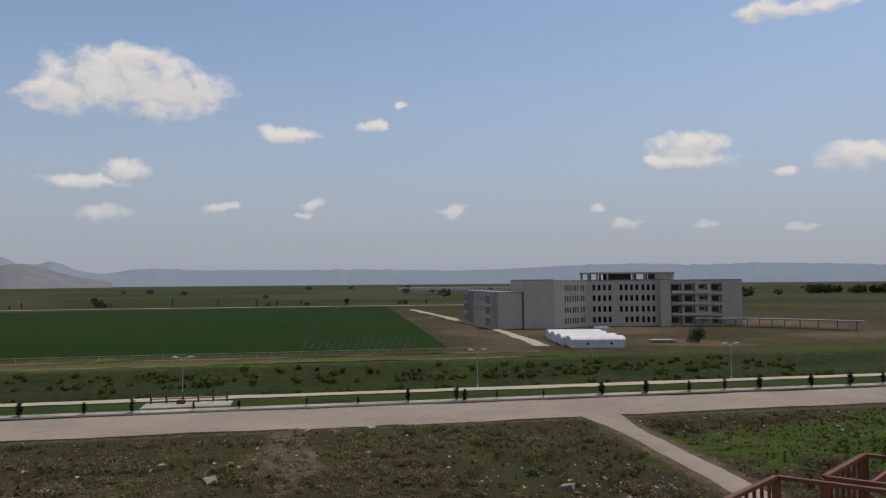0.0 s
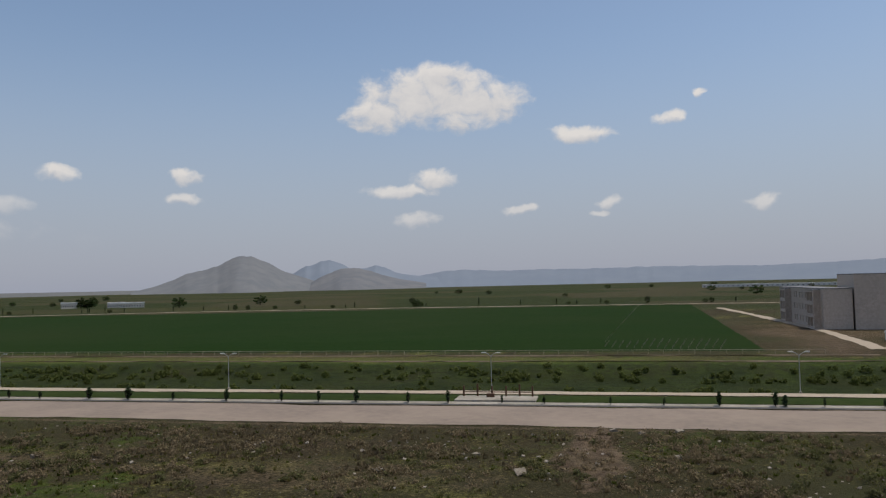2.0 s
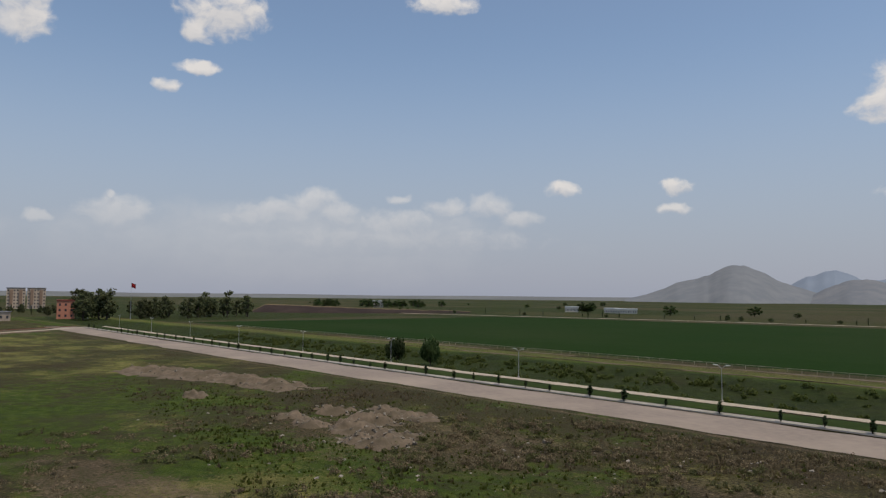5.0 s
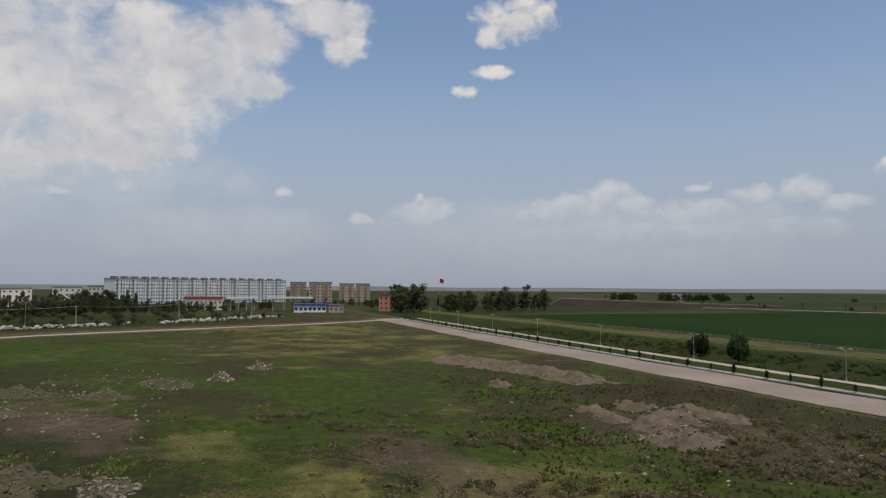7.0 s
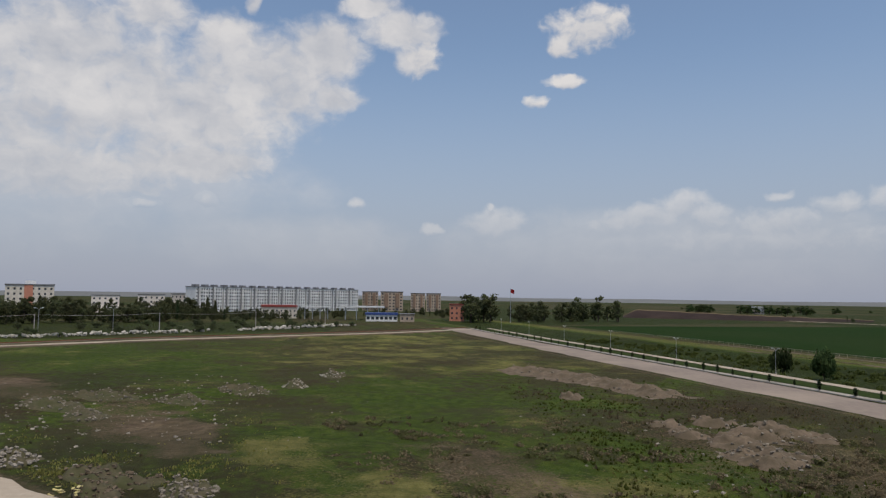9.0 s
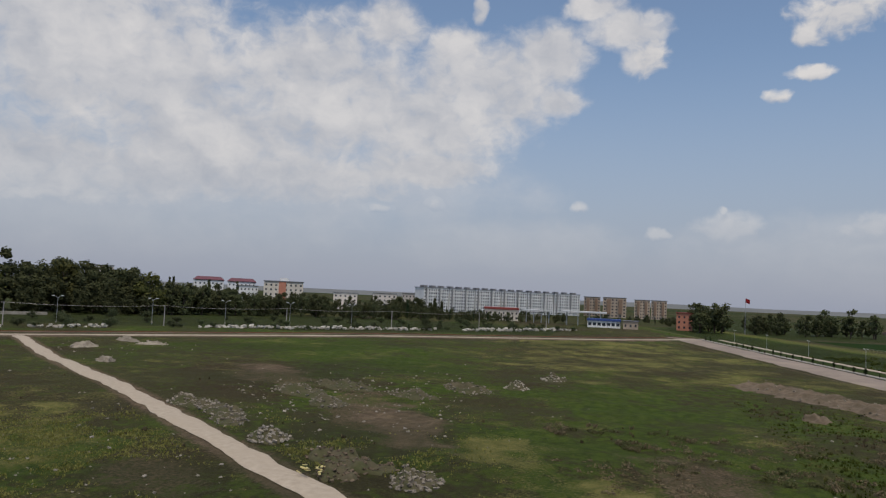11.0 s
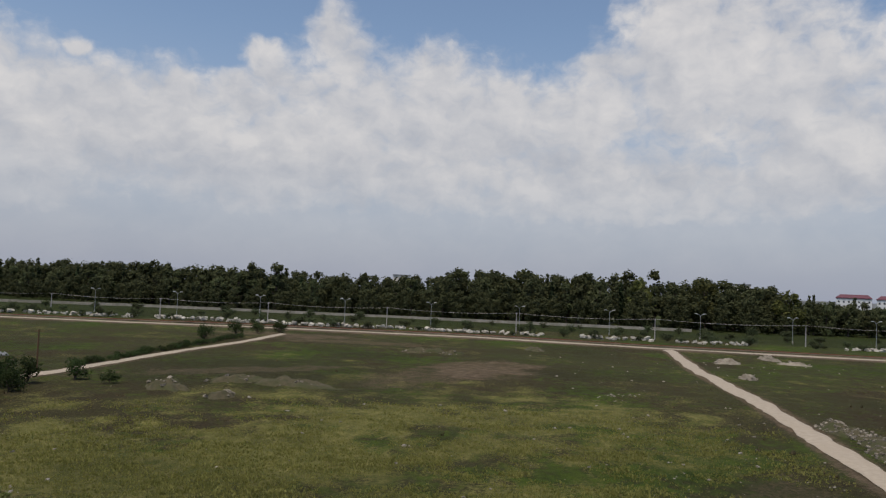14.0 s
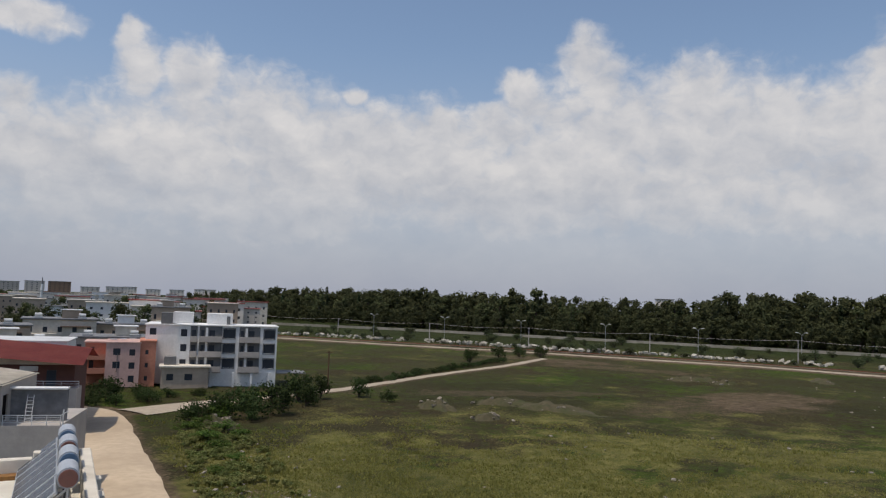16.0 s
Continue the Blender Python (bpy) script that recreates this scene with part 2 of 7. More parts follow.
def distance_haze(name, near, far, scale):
    """A far hill as a plain backdrop: kilometres of summer haze painted into its colour, with a faint glow."""
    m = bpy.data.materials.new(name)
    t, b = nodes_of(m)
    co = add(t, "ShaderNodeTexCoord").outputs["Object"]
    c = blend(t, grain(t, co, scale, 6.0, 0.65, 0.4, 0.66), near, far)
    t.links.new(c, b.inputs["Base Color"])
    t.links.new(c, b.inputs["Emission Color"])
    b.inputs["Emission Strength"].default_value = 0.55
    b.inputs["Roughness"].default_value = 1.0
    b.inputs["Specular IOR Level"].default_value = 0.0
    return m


CONCRETE = surface("raw_concrete_block", (0.51, 0.435, 0.368), (0.40, 0.34, 0.285), (0.455, 0.388, 0.325), 1.2, 0.09, 0.9, 0.3)
# shade of the open rooms, painted in as a near-black brown
CONCRETE_SHADE = surface("painted_room_shade", (0.09, 0.075, 0.07), (0.05, 0.04, 0.04), None, 1.0, 0.2, 0.95, 0.2)
WHITE_WALL = surface("white_render", (0.80, 0.79, 0.77), (0.72, 0.71, 0.69), (0.64, 0.63, 0.61), 2.0, 0.25, 0.85, 0.15)
CREAM = surface("cream_render", (0.72, 0.66, 0.56), (0.63, 0.57, 0.48), (0.52, 0.46, 0.38), 2.5, 0.4, 0.85, 0.2)
GREY_WALL = surface("grey_render", (0.46, 0.415, 0.375), (0.41, 0.37, 0.335), (0.36, 0.325, 0.295), 2.0, 0.3, 0.85, 0.15)
DARK_GREY = surface("dark_grey_render", (0.16, 0.16, 0.16), (0.13, 0.13, 0.13), None, 2.0, 0.4, 0.8, 0.1)
PINK = surface("pink_render", (0.66, 0.43, 0.37), (0.58, 0.37, 0.32), (0.5, 0.32, 0.28), 2.0, 0.3, 0.85, 0.15)
ORANGE = surface("orange_render", (0.56, 0.24, 0.16), (0.48, 0.20, 0.13), None, 2.0, 0.3, 0.85, 0.15)
TAN = surface("tan_render", (0.48, 0.38, 0.29), (0.41, 0.325, 0.25), (0.36, 0.285, 0.22), 1.5, 0.2, 0.9, 0.1, vary=0.12)
BROWN_TRIM = surface("brown_balcony_render", (0.30, 0.20, 0.14), (0.24, 0.16, 0.11), None, 1.5, 0.2, 0.9, 0.1)
TOWN = surface("town_render", (0.74, 0.66, 0.58), (0.66, 0.59, 0.52), (0.58, 0.52, 0.46), 1.5, 0.15, 0.9, 0.1, vary=0.25)
RED_ROOF = surface("red_sheet_roof", (0.27, 0.055, 0.045), (0.22, 0.05, 0.04), (0.3, 0.08, 0.06), 3.0, 0.5, 0.55, 0.2)
MAROON = surface("maroon_roof", (0.16, 0.055, 0.07), (0.12, 0.045, 0.06), None, 2.0, 0.4, 0.7, 0.2)
GREY_ROOF = surface("grey_roof", (0.24, 0.24, 0.25), (0.17, 0.17, 0.175), (0.12, 0.12, 0.12), 2.0, 0.3, 0.8, 0.2)
WHITE_SHEET = surface("white_sheet_metal", (0.66, 0.66, 0.66), (0.58, 0.58, 0.57), (0.5, 0.49, 0.47), 2.0, 0.4, 0.5, 0.1)
WHITE_FRAME = surface("white_plastic", (0.68, 0.68, 0.68), (0.6, 0.6, 0.6), None, 8.0, 1.0, 0.5, 0.05)
BLUE_SHEET = surface("blue_sheet", (0.05, 0.09, 0.28), (0.04, 0.07, 0.2), None, 2.0, 0.5, 0.5, 0.1)
GLASS = surface("dark_window_glass", (0.035, 0.042, 0.055), (0.028, 0.033, 0.042), None, 1.0, 0.2, 0.35, 0.0, spec=0.3)
GALV = surface("galvanised_steel", (0.48, 0.49, 0.50), (0.38, 0.39, 0.40), None, 12.0, 1.5, 0.45, 0.1, metal=0.6)
POLE_CONCRETE = surface("pole_concrete", (0.5, 0.41, 0.39), (0.33, 0.32, 0.31), None, 4.0, 0.6, 0.85, 0.2)
RUST = surface("red_lead_steel", (0.16, 0.045, 0.025), (0.11, 0.03, 0.018), (0.22, 0.085, 0.03), 14.0, 2.5, 0.6, 0.25)
# the red steel again for top rails, sunlight painted in as a lighter tone
RUST_SUNLIT = surface("sunlit_red_steel", (0.17, 0.06, 0.03), (0.12, 0.04, 0.02), None, 14.0, 2.5, 0.6, 0.25)
WOOD_BROWN = surface("brown_timber", (0.13, 0.07, 0.04), (0.09, 0.05, 0.03), None, 8.0, 1.0, 0.8, 0.2)
ROAD = surface("dusty_asphalt", (0.25, 0.198, 0.157), (0.205, 0.162, 0.13), (0.30, 0.238, 0.185), 0.8, 0.06, 0.95, 0.2)
DUST = surface("dry_dust_track", (0.43, 0.355, 0.27), (0.34, 0.28, 0.21), (0.38, 0.31, 0.23), 1.1, 0.10, 0.95, 0.4)
STREET = surface("trodden_street_dust", (0.58, 0.455, 0.32), (0.49, 0.38, 0.265), (0.42, 0.32, 0.22), 1.1, 0.10, 0.95, 0.4)
KERB = surface("kerb_stone", (0.12, 0.115, 0.11), (0.08, 0.078, 0.075), None, 2.0, 0.2, 0.9, 0.2)
PAVING = surface("pale_paving", (0.40, 0.36, 0.30), (0.29, 0.26, 0.215), (0.20, 0.185, 0.14), 1.2, 0.12, 0.9, 0.2)
SAND = surface("earth_heap", (0.165, 0.122, 0.082), (0.115, 0.085, 0.057), (0.08, 0.062, 0.036), 1.3, 0.25, 0.95, 0.8)
WEEDY = surface("weedy_earth", (0.095, 0.078, 0.045), (0.062, 0.054, 0.028), (0.05, 0.055, 0.018), 1.3, 0.25, 0.95, 0.8)
RUBBLE = surface("broken_concrete", (0.30, 0.26, 0.205), (0.20, 0.17, 0.13), (0.14, 0.115, 0.085), 3.0, 0.6, 0.95, 0.4, vary=0.2)
STONE = surface("pale_stone", (0.40, 0.355, 0.295), (0.29, 0.25, 0.20), None, 3.0, 0.6, 0.95, 0.4, vary=0.2)
PALE_STONE = surface("bleached_stone", (0.56, 0.51, 0.44), (0.42, 0.38, 0.32), None, 2.0, 0.4, 0.95, 0.4)
PLOUGH = surface("ploughed_earth", (0.042, 0.031, 0.028), (0.03, 0.022, 0.02), (0.055, 0.04, 0.033), 0.3, 0.03, 0.95, 0.5, spec=0.03)
DRY_CREST = surface("dry_crest_grass", (0.20, 0.145, 0.085), (0.13, 0.095, 0.055), (0.10, 0.08, 0.045), 0.4, 0.05, 0.95, 0.4, spec=0.05)
GRASS_STRIP = surface("mown_grass", (0.024, 0.042, 0.008), (0.040, 0.052, 0.014), (0.02, 0.034, 0.008), 0.7, 0.09, 0.95, 0.5, spec=0.05)
BARK = surface("bark", (0.10, 0.075, 0.055), (0.06, 0.045, 0.035), None, 3.0, 0.5, 0.95, 0.5)
LEAF_FOREST = foliage("forest_leaves", (0.062, 0.074, 0.036), (0.098, 0.110, 0.050), (0.118, 0.122, 0.052))
LEAF_OLIVE = foliage("olive_crown_leaves", (0.07, 0.078, 0.024), (0.125, 0.125, 0.040))
LEAF_PINE = foliage("cypress_leaves", (0.026, 0.044, 0.020), (0.056, 0.076, 0.034))
LEAF_BUSH = foliage("shrub_leaves", (0.026, 0.044, 0.014), (0.058, 0.082, 0.028))
LEAF_DUSTY = foliage("dusty_shrub_leaves", (0.050, 0.064, 0.030), (0.100, 0.115, 0.056))
LEAF_GREEN = foliage("fresh_leaves", (0.05, 0.095, 0.018), (0.11, 0.17, 0.038))
LEAF_VERGE = foliage("verge_weed_leaves", (0.10, 0.125, 0.034), (0.215, 0.225, 0.080), (0.23, 0.20, 0.08))
WEED_DRY = foliage("dry_weeds", (0.15, 0.14, 0.045), (0.22, 0.205, 0.075))
WEED_DARK = foliage("dark_weeds", (0.095, 0.078, 0.042), (0.19, 0.150, 0.084))
FIELD_GRASS = foliage("field_grass", (0.130, 0.122, 0.030), (0.240, 0.212, 0.070))
WEED_GREEN = foliage("green_weeds", (0.060, 0.082, 0.014), (0.100, 0.125, 0.024))

# ---------------------------------------------------------------- helpers for things
ROAD_ANGLE = radians(10.65)
CA, SA = math.cos(ROAD_ANGLE), math.sin(ROAD_ANGLE)


def uv(u, v, z=0.0):
    """A place from metres along the main road (to the east) and across it (to the north)."""
    return Vector((u * CA - v * SA, u * SA + v * CA, z))


def link_mesh(name, bm, material, parent=None):
    me = bpy.data.meshes.new(name)
    bm.to_mesh(me)
    bm.free()
    for m in (material if isinstance(material, (list, tuple)) else [material]):
        me.materials.append(m)
    ob = new(name, me)
    if parent:
        ob.parent = parent
    return ob


def part(name, bm, material, parent, label=""):
    return tagged(link_mesh(name, bm, material, parent), label)


def raw(name, verts, faces, material, parent=None, smooth=False):
    me = bpy.data.meshes.new(name)
    me.from_pydata(verts, [], faces)
    me.materials.append(material)
    if smooth:
        me.polygons.foreach_set("use_smooth", [True] * len(me.polygons))
    ob = new(name, me)
    if parent:
        ob.parent = parent
    return ob


def thing(name, label, category, m=None, group="", kind=""):
    ob = new(name)
    if m is not None:
        ob.matrix_basis = m
    return tagged(ob, label, category, group, kind)


def box(bm, x0, x1, y0, y1, z0, z1):
    v = [bm.verts.new((x, y, z)) for z in (z0, z1) for x, y in ((x0, y0), (x1, y0), (x1, y1), (x0, y1))]
    for f in ((3, 2, 1, 0), (4, 5, 6, 7), (0, 1, 5, 4), (1, 2, 6, 5), (2, 3, 7, 6), (3, 0, 4, 7)):
        bm.faces.new([v[i] for i in f])


def boxed(x0, x1, y0, y1, z0, z1, bevel=0.0):
    bm = bmesh.new()
    box(bm, x0, x1, y0, y1, z0, z1)
    if bevel:
        bmesh.ops.bevel(bm, geom=bm.edges[:], offset=bevel, segments=1, affect="EDGES")
    return bm


def tube(bm, a, b, r0, r1=None, n=8, caps=True):
    """A round bar from a to b."""
    a, b = Vector(a), Vector(b)
    r1 = r0 if r1 is None else r1
    q = (b - a).to_track_quat("Z", "Y")
    rings = []
    for c, r in ((a, r0), (b, r1)):
        rings.append([bm.verts.new(c + q @ Vector((r * math.cos(i * math.tau / n), r * math.sin(i * math.tau / n), 0))) for i in range(n)])
    for i in range(n):
        bm.faces.new((rings[0][i], rings[0][(i + 1) % n], rings[1][(i + 1) % n], rings[1][i]))
    if caps:
        bm.faces.new(rings[0][::-1])
        bm.faces.new(rings[1])


def bar(bm, a, b, w, h):
    """A square bar from a to b, w across and h high."""
    a, b = Vector(a), Vector(b)
    d = (b - a).normalized()
    s = d.cross(Vector((0, 0, 1)))
    s = s.normalized() if s.length > 1e-4 else Vector((1, 0, 0))
    t = s.cross(d)
    v = [bm.verts.new(p + s * x * w / 2 + t * y * h / 2) for p in (a, b) for x, y in ((-1, -1), (1, -1), (1, 1), (-1, 1))]
    for f in ((3, 2, 1, 0), (4, 5, 6, 7), (0, 1, 5, 4), (1, 2, 6, 5), (2, 3, 7, 6), (3, 0, 4, 7)):
        bm.faces.new([v[i] for i in f])


# ---------------------------------------------------------------- ground
def wave(x, y, size, seed):
    """Smooth value noise in numpy, about -1 to 1."""
    gx, gy = x / size + seed * 17.3, y / size - seed * 9.1
    ix, iy = np.floor(gx), np.floor(gy)
    fx, fy = gx - ix, gy - iy
    fx, fy = fx * fx * (3 - 2 * fx), fy * fy * (3 - 2 * fy)

    def h(a, b):
        s = np.sin(a * 127.1 + b * 311.7 + seed * 74.7) * 43758.5453
        return (s - np.floor(s)) * 2 - 1
    return (h(ix, iy) * (1 - fx) + h(ix + 1, iy) * fx) * (1 - fy) + (h(ix, iy + 1) * (1 - fx) + h(ix + 1, iy + 1) * fx) * fy


def rough_wave(x, y, size, seed):
    return wave(x, y, size, seed) + 0.5 * wave(x, y, size / 2.1, seed + 1) + 0.25 * wave(x, y, size / 4.3, seed + 2)


def soft(v, lo, hi):
    t = np.clip((v - lo) / (hi - lo), 0, 1)
    return t * t * (3 - 2 * t)


def spot(x, y, cx, cy, rx, ry, turn=0.0, edge=0.6, ragged=0.45, seed=5):
    """A soft ragged patch: 1 inside, 0 outside."""
    c, s = math.cos(radians(turn)), math.sin(radians(turn))
    px, py = (x - cx) * c + (y - cy) * s, -(x - cx) * s + (y - cy) * c
    d = np.sqrt((px / rx) ** 2 + (py / ry) ** 2) + ragged * 0.6 * rough_wave(x, y, max(4.0, 0.45 * min(rx, ry)), seed)
    return 1 - soft(d, 1 - edge / 2, 1 + edge / 2)


def near_line(x, y, pts):
    """Distance to a line of points."""
    best = np.full_like(x, 1e9)
    for (ax, ay), (bx, by) in zip(pts, pts[1:]):
        dx, dy = bx - ax, by - ay
        t = np.clip(((x - ax) * dx + (y - ay) * dy) / (dx * dx + dy * dy), 0, 1)
        best = np.minimum(best, np.hypot(x - ax - t * dx, y - ay - t * dy))
    return best


TRACK = [(-50.0, -12.0), (-62.0, -25.8), (-74.8, -40.6), (-83.0, -50.4), (-96.8, -66.2), (-116.8, -90.0), (-145.0, -128.0), (-191.0, -181.0)]
SIDE_TRACK = [(20.4, 104.0), (21.4, 98.5), (22.4, 91.0), (23.8, 80.5), (25.0, 72.0), (26.0, 64.0), (28.8, 46.0)]
WEST_STREET = [(8.0, -45.0), (14.7, -71.0), (22.2, -93.0), (28.6, -114.0), (31.5, -121.0), (46.0, -126.0)]
BACK_STREET = [(26.0, -119.0), (14.0, -132.0), (-5.6, -150.0), (-28.6, -181.6), (-57.8, -216.5), (-77.8, -246.0)]
RAIL_ROAD = [(60.0, -360.0), (-31.8, -305.0), (-75.0, -283.0), (-150.0, -232.0), (-192.0, -187.0), (-300.0, -96.0), (-376.0, -6.0), (-430.0, 40.0)]


def lines(lo, hi, step, far, grow):
    out = list(np.arange(lo, hi, step))
    for sign, end in ((1, out[-1]), (-1, lo)):
        p, s = end, step
        add_on = []
        while abs(p) < far:
            s *= grow
            p += sign * s
            add_on.append(p)
        out = out + add_on if sign > 0 else add_on[::-1] + out
    return np.array(out)


gx = lines(-215.0, 75.0, 0.85, 4850, 1.06)
gy = lines(-190.0, 110.0, 0.85, 4850, 1.06)
GX, GY = np.meshgrid(gx, gy)
U, V = GX * CA + GY * SA, -GX * SA + GY * CA
near_by = 1 - soft(np.hypot(GX, GY), 500, 900)
on_way = np.minimum.reduce([near_line(GX, GY, TRACK) - 2.6, near_line(GX, GY, SIDE_TRACK) - 2.6, near_line(GX, GY, WEST_STREET) - 3.6,
                            near_line(GX, GY, BACK_STREET) - 2.4, near_line(GX, GY, RAIL_ROAD) - 9, np.where(V > 93, 0, 93 - V)])
wild = soft(on_way, 0, 5)
canal = soft(V, 124.5, 133) * (1 - soft(V, 150, 168)) * (1 - soft(U, 150, 220)) * soft(U, -560, -480)
GZ = 0.16 * rough_wave(GX, GY, 7.0, 3) * wild * near_by + 0.35 * wave(GX, GY, 33.0, 8) * wild * near_by - 0.12 - 1.6 * canal + 0.25 * wave(GX, GY, 9, 4) * canal
GZ += 0.10 * wave(GX, GY, 2.2, 6) * wild * near_by

# what covers the ground: green growth, straw, bare earth; the rest is dark scrub;
# the dappled shade of clouds is partly painted in with these patches
n1, n2, n3 = rough_wave(GX, GY, 26, 11), rough_wave(GX, GY, 9, 12), rough_wave(GX, GY, 3.1, 13)
lush = np.clip(0.33 + 0.24 * n1 + 0.22 * n2, 0, 1) * (1 - 0.45 * soft(V, 20, 50) * soft(GX, -90, -50))
straw = np.clip(0.18 + 0.22 * rough_wave(GX, GY, 15, 21) + 0.20 * n3, 0, 1)
bare = np.clip(0.05 + 0.10 * rough_wave(GX, GY, 12, 31), 0, 1)
for cx, cy, rx, ry, turn, a in ((-230, -98, 85, 26, 42, .9), (-200, -70, 60, 20, 42, .6), (-93, -8, 26, 14, 20, .85), (-125, 8, 42, 18, 15, .8), (-150, 22, 40, 12, 15, .6),
                                (-70, 30, 30, 9, 60, .75), (-136, 2, 34, 13, 8, .95), (-84, 31, 15, 7, 20, .9), (-69, -59, 14, 8, 45, .85), (-124, 36, 24, 6, 20, .8), (-92, -8, 13, 6, 10, .9), (45, 84, 32, 11, 10, 1.0), (-30, -62, 60, 22, 15, .55), (-150, -120, 30, 20, 40, .4)):
    lush = np.maximum(lush, a * spot(GX, GY, cx, cy, rx, ry, turn, 0.9, 0.5, 41))
for cx, cy, rx, ry, turn, a in ((-290, -10, 90, 38, 25, .75), (-215, 12, 40, 20, 15, .6), (-35, -80, 66, 32, 15, .95), (-62, -72, 32, 18, 30, .7), (-28, -112, 60, 16, 20, .6),
                                (-75, -50, 18, 8, 45, .35), (-62, 60, 45, 10, 12, .45), (-66, 18, 14, 12, 0, .7), (-20, 80, 50, 9, 12, .3), (5, -70, 18, 24, 10, .6), (-81, -11, 16, 6, 20, .85), (-68, -4, 12, 9, 30, .7), (-225, -18, 50, 20, 20, .6), (-52, -86, 16, 7, 20, 1.0), (-20, -90, 20, 7, 5, 1.0), (-5, -82, 14, 8, 10, .9)):
    straw = np.maximum(straw, a * spot(GX, GY, cx, cy, rx, ry, turn, 0.9, 0.6, 42))
for cx, cy, rx, ry, turn, a in ((-92, -142, 20, 12, 30, .7), (-140, -72, 16, 7, 60, .55), (-110, -38, 22, 7, 25, .5), (-70, -132, 16, 9, 30, .45), (-80, -245, 30, 9, -38, .6),
                                (-16.5, 80, 3.2, 14, 10, .95), (-85, 42, 26, 10, 15, .4), (2, -62, 7, 14, 20, .55), (-60, 70, 30, 4, 12, .3), (-103, -32, 20, 6, 25, .75), (-151, -76, 18, 6, 45, .7), (-76, 11, 18, 6, 20, .55), (-80, 54, 16, 7, 15, .5), (-40, 62, 18, 6, 12, .4), (-64, -45, 9, 5, 45, .45), (-40, -150, 26, 5, 5, .6), (-90, -215, 30, 8, -38, .5)):
    bare = np.maximum(bare, a * spot(GX, GY, cx, cy, rx, ry, turn, 0.8, 0.6, 43))
# every cover is broken up into clumps and gaps
straw *= np.clip(0.72 + 0.5 * rough_wave(GX, GY, 9, 61) + 0.35 * rough_wave(GX, GY, 2.7, 62), 0.05, 1.3)
lush *= np.clip(0.85 + 0.35 * rough_wave(GX, GY, 12, 63) + 0.2 * n3, 0.2, 1.2)
lush = lush + 0.07 * soft(-GY, -25, 5) * soft(-V, -60, -20)
# roadside dust, canal bank, far parcels
bare = np.maximum(bare, 0.8 * (1 - soft(on_way, -1, 1.6)) * (V < 94) + 0.5 * soft(-np.abs(V - 122), -4, -1))
lush = np.where((V > 113) & (V < 178), 0.72 - 0.15 * soft(U, 30, 90) + 0.2 * n1 + 0.2 * n2, lush)
bare = np.where((V > 125) & (V < 166), 0.0, bare)
straw = np.where((V > 124) & (V < 178), 0.02 + 0.12 * n2, straw)
band = soft(V + 2.5 * n1, 166, 170) * (1 - soft(V + 2.5 * n1, 182, 186))
straw = np.maximum(straw, 0.48 * band * (1 - 0.6 * soft(U, 10, 50)))
cell_u, cell_v = np.floor((U + 0.3 * V) / 210), np.floor(V / 130 + 0.4 * np.sin(U / 600))
pick = np.sin(cell_u * 12.99 + cell_v * 78.23) * 43758.5
pick -= np.floor(pick)
outer = soft(np.hypot(GX, GY), 420, 520) * ((V > 186) | (GX < -640) | (GY < -520) | (GX > 200))
lush = lush * (1 - outer) + outer * np.where(pick < 0.45, 0.5, 0.2)
straw = straw * (1 - outer) + outer * np.where(pick > 0.8, 0.3, 0.03)
bare = bare * (1 - outer) + outer * np.where((pick > 0.45) & (pick < 0.8), 0.42, 0.05)

site_land = soft(U, 24, 60) * soft(V + 4 * n1, 180, 188) * (1 - soft(V, 310, 350)) * (1 - soft(U, 200, 260))
lush = lush * (1 - 0.8 * site_land)
straw = straw * (1 - site_land) + site_land * np.clip(0.08 + 0.3 * n2, 0, 1)
bare = bare * (1 - site_land) + site_land * np.clip(0.42 + 0.3 * n1, 0, 1)

# dense dark cover: the canal banks, noise patches in the field, far crops
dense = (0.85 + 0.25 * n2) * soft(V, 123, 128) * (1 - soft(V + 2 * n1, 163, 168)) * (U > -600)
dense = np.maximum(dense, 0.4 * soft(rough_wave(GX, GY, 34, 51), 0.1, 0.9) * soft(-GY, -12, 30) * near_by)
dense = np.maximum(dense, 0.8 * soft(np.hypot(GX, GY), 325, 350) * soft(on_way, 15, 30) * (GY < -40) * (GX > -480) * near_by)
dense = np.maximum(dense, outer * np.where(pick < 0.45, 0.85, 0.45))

ny, nx = GX.shape
me = bpy.data.meshes.new("ground")
idx = np.arange(nx * ny).reshape(ny, nx)
quads = np.stack([idx[:-1, :-1], idx[:-1, 1:], idx[1:, 1:], idx[1:, :-1]], -1).reshape(-1, 4)
me.vertices.add(nx * ny)
me.vertices.foreach_set("co", np.stack([GX, GY, GZ], -1).ravel().astype(np.float32))
me.loops.add(quads.size)
me.loops.foreach_set("vertex_index", quads.ravel().astype(np.int32))
me.polygons.add(len(quads))
me.polygons.foreach_set("loop_start", (np.arange(len(quads)) * 4).astype(np.int32))
me.polygons.foreach_set("use_smooth", np.ones(len(quads), bool))
growth = me.attributes.new("growth", "FLOAT_COLOR", "POINT")
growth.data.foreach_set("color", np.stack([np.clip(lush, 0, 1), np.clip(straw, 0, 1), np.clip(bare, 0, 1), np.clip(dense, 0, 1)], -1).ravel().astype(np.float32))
me.update(calc_edges=True)

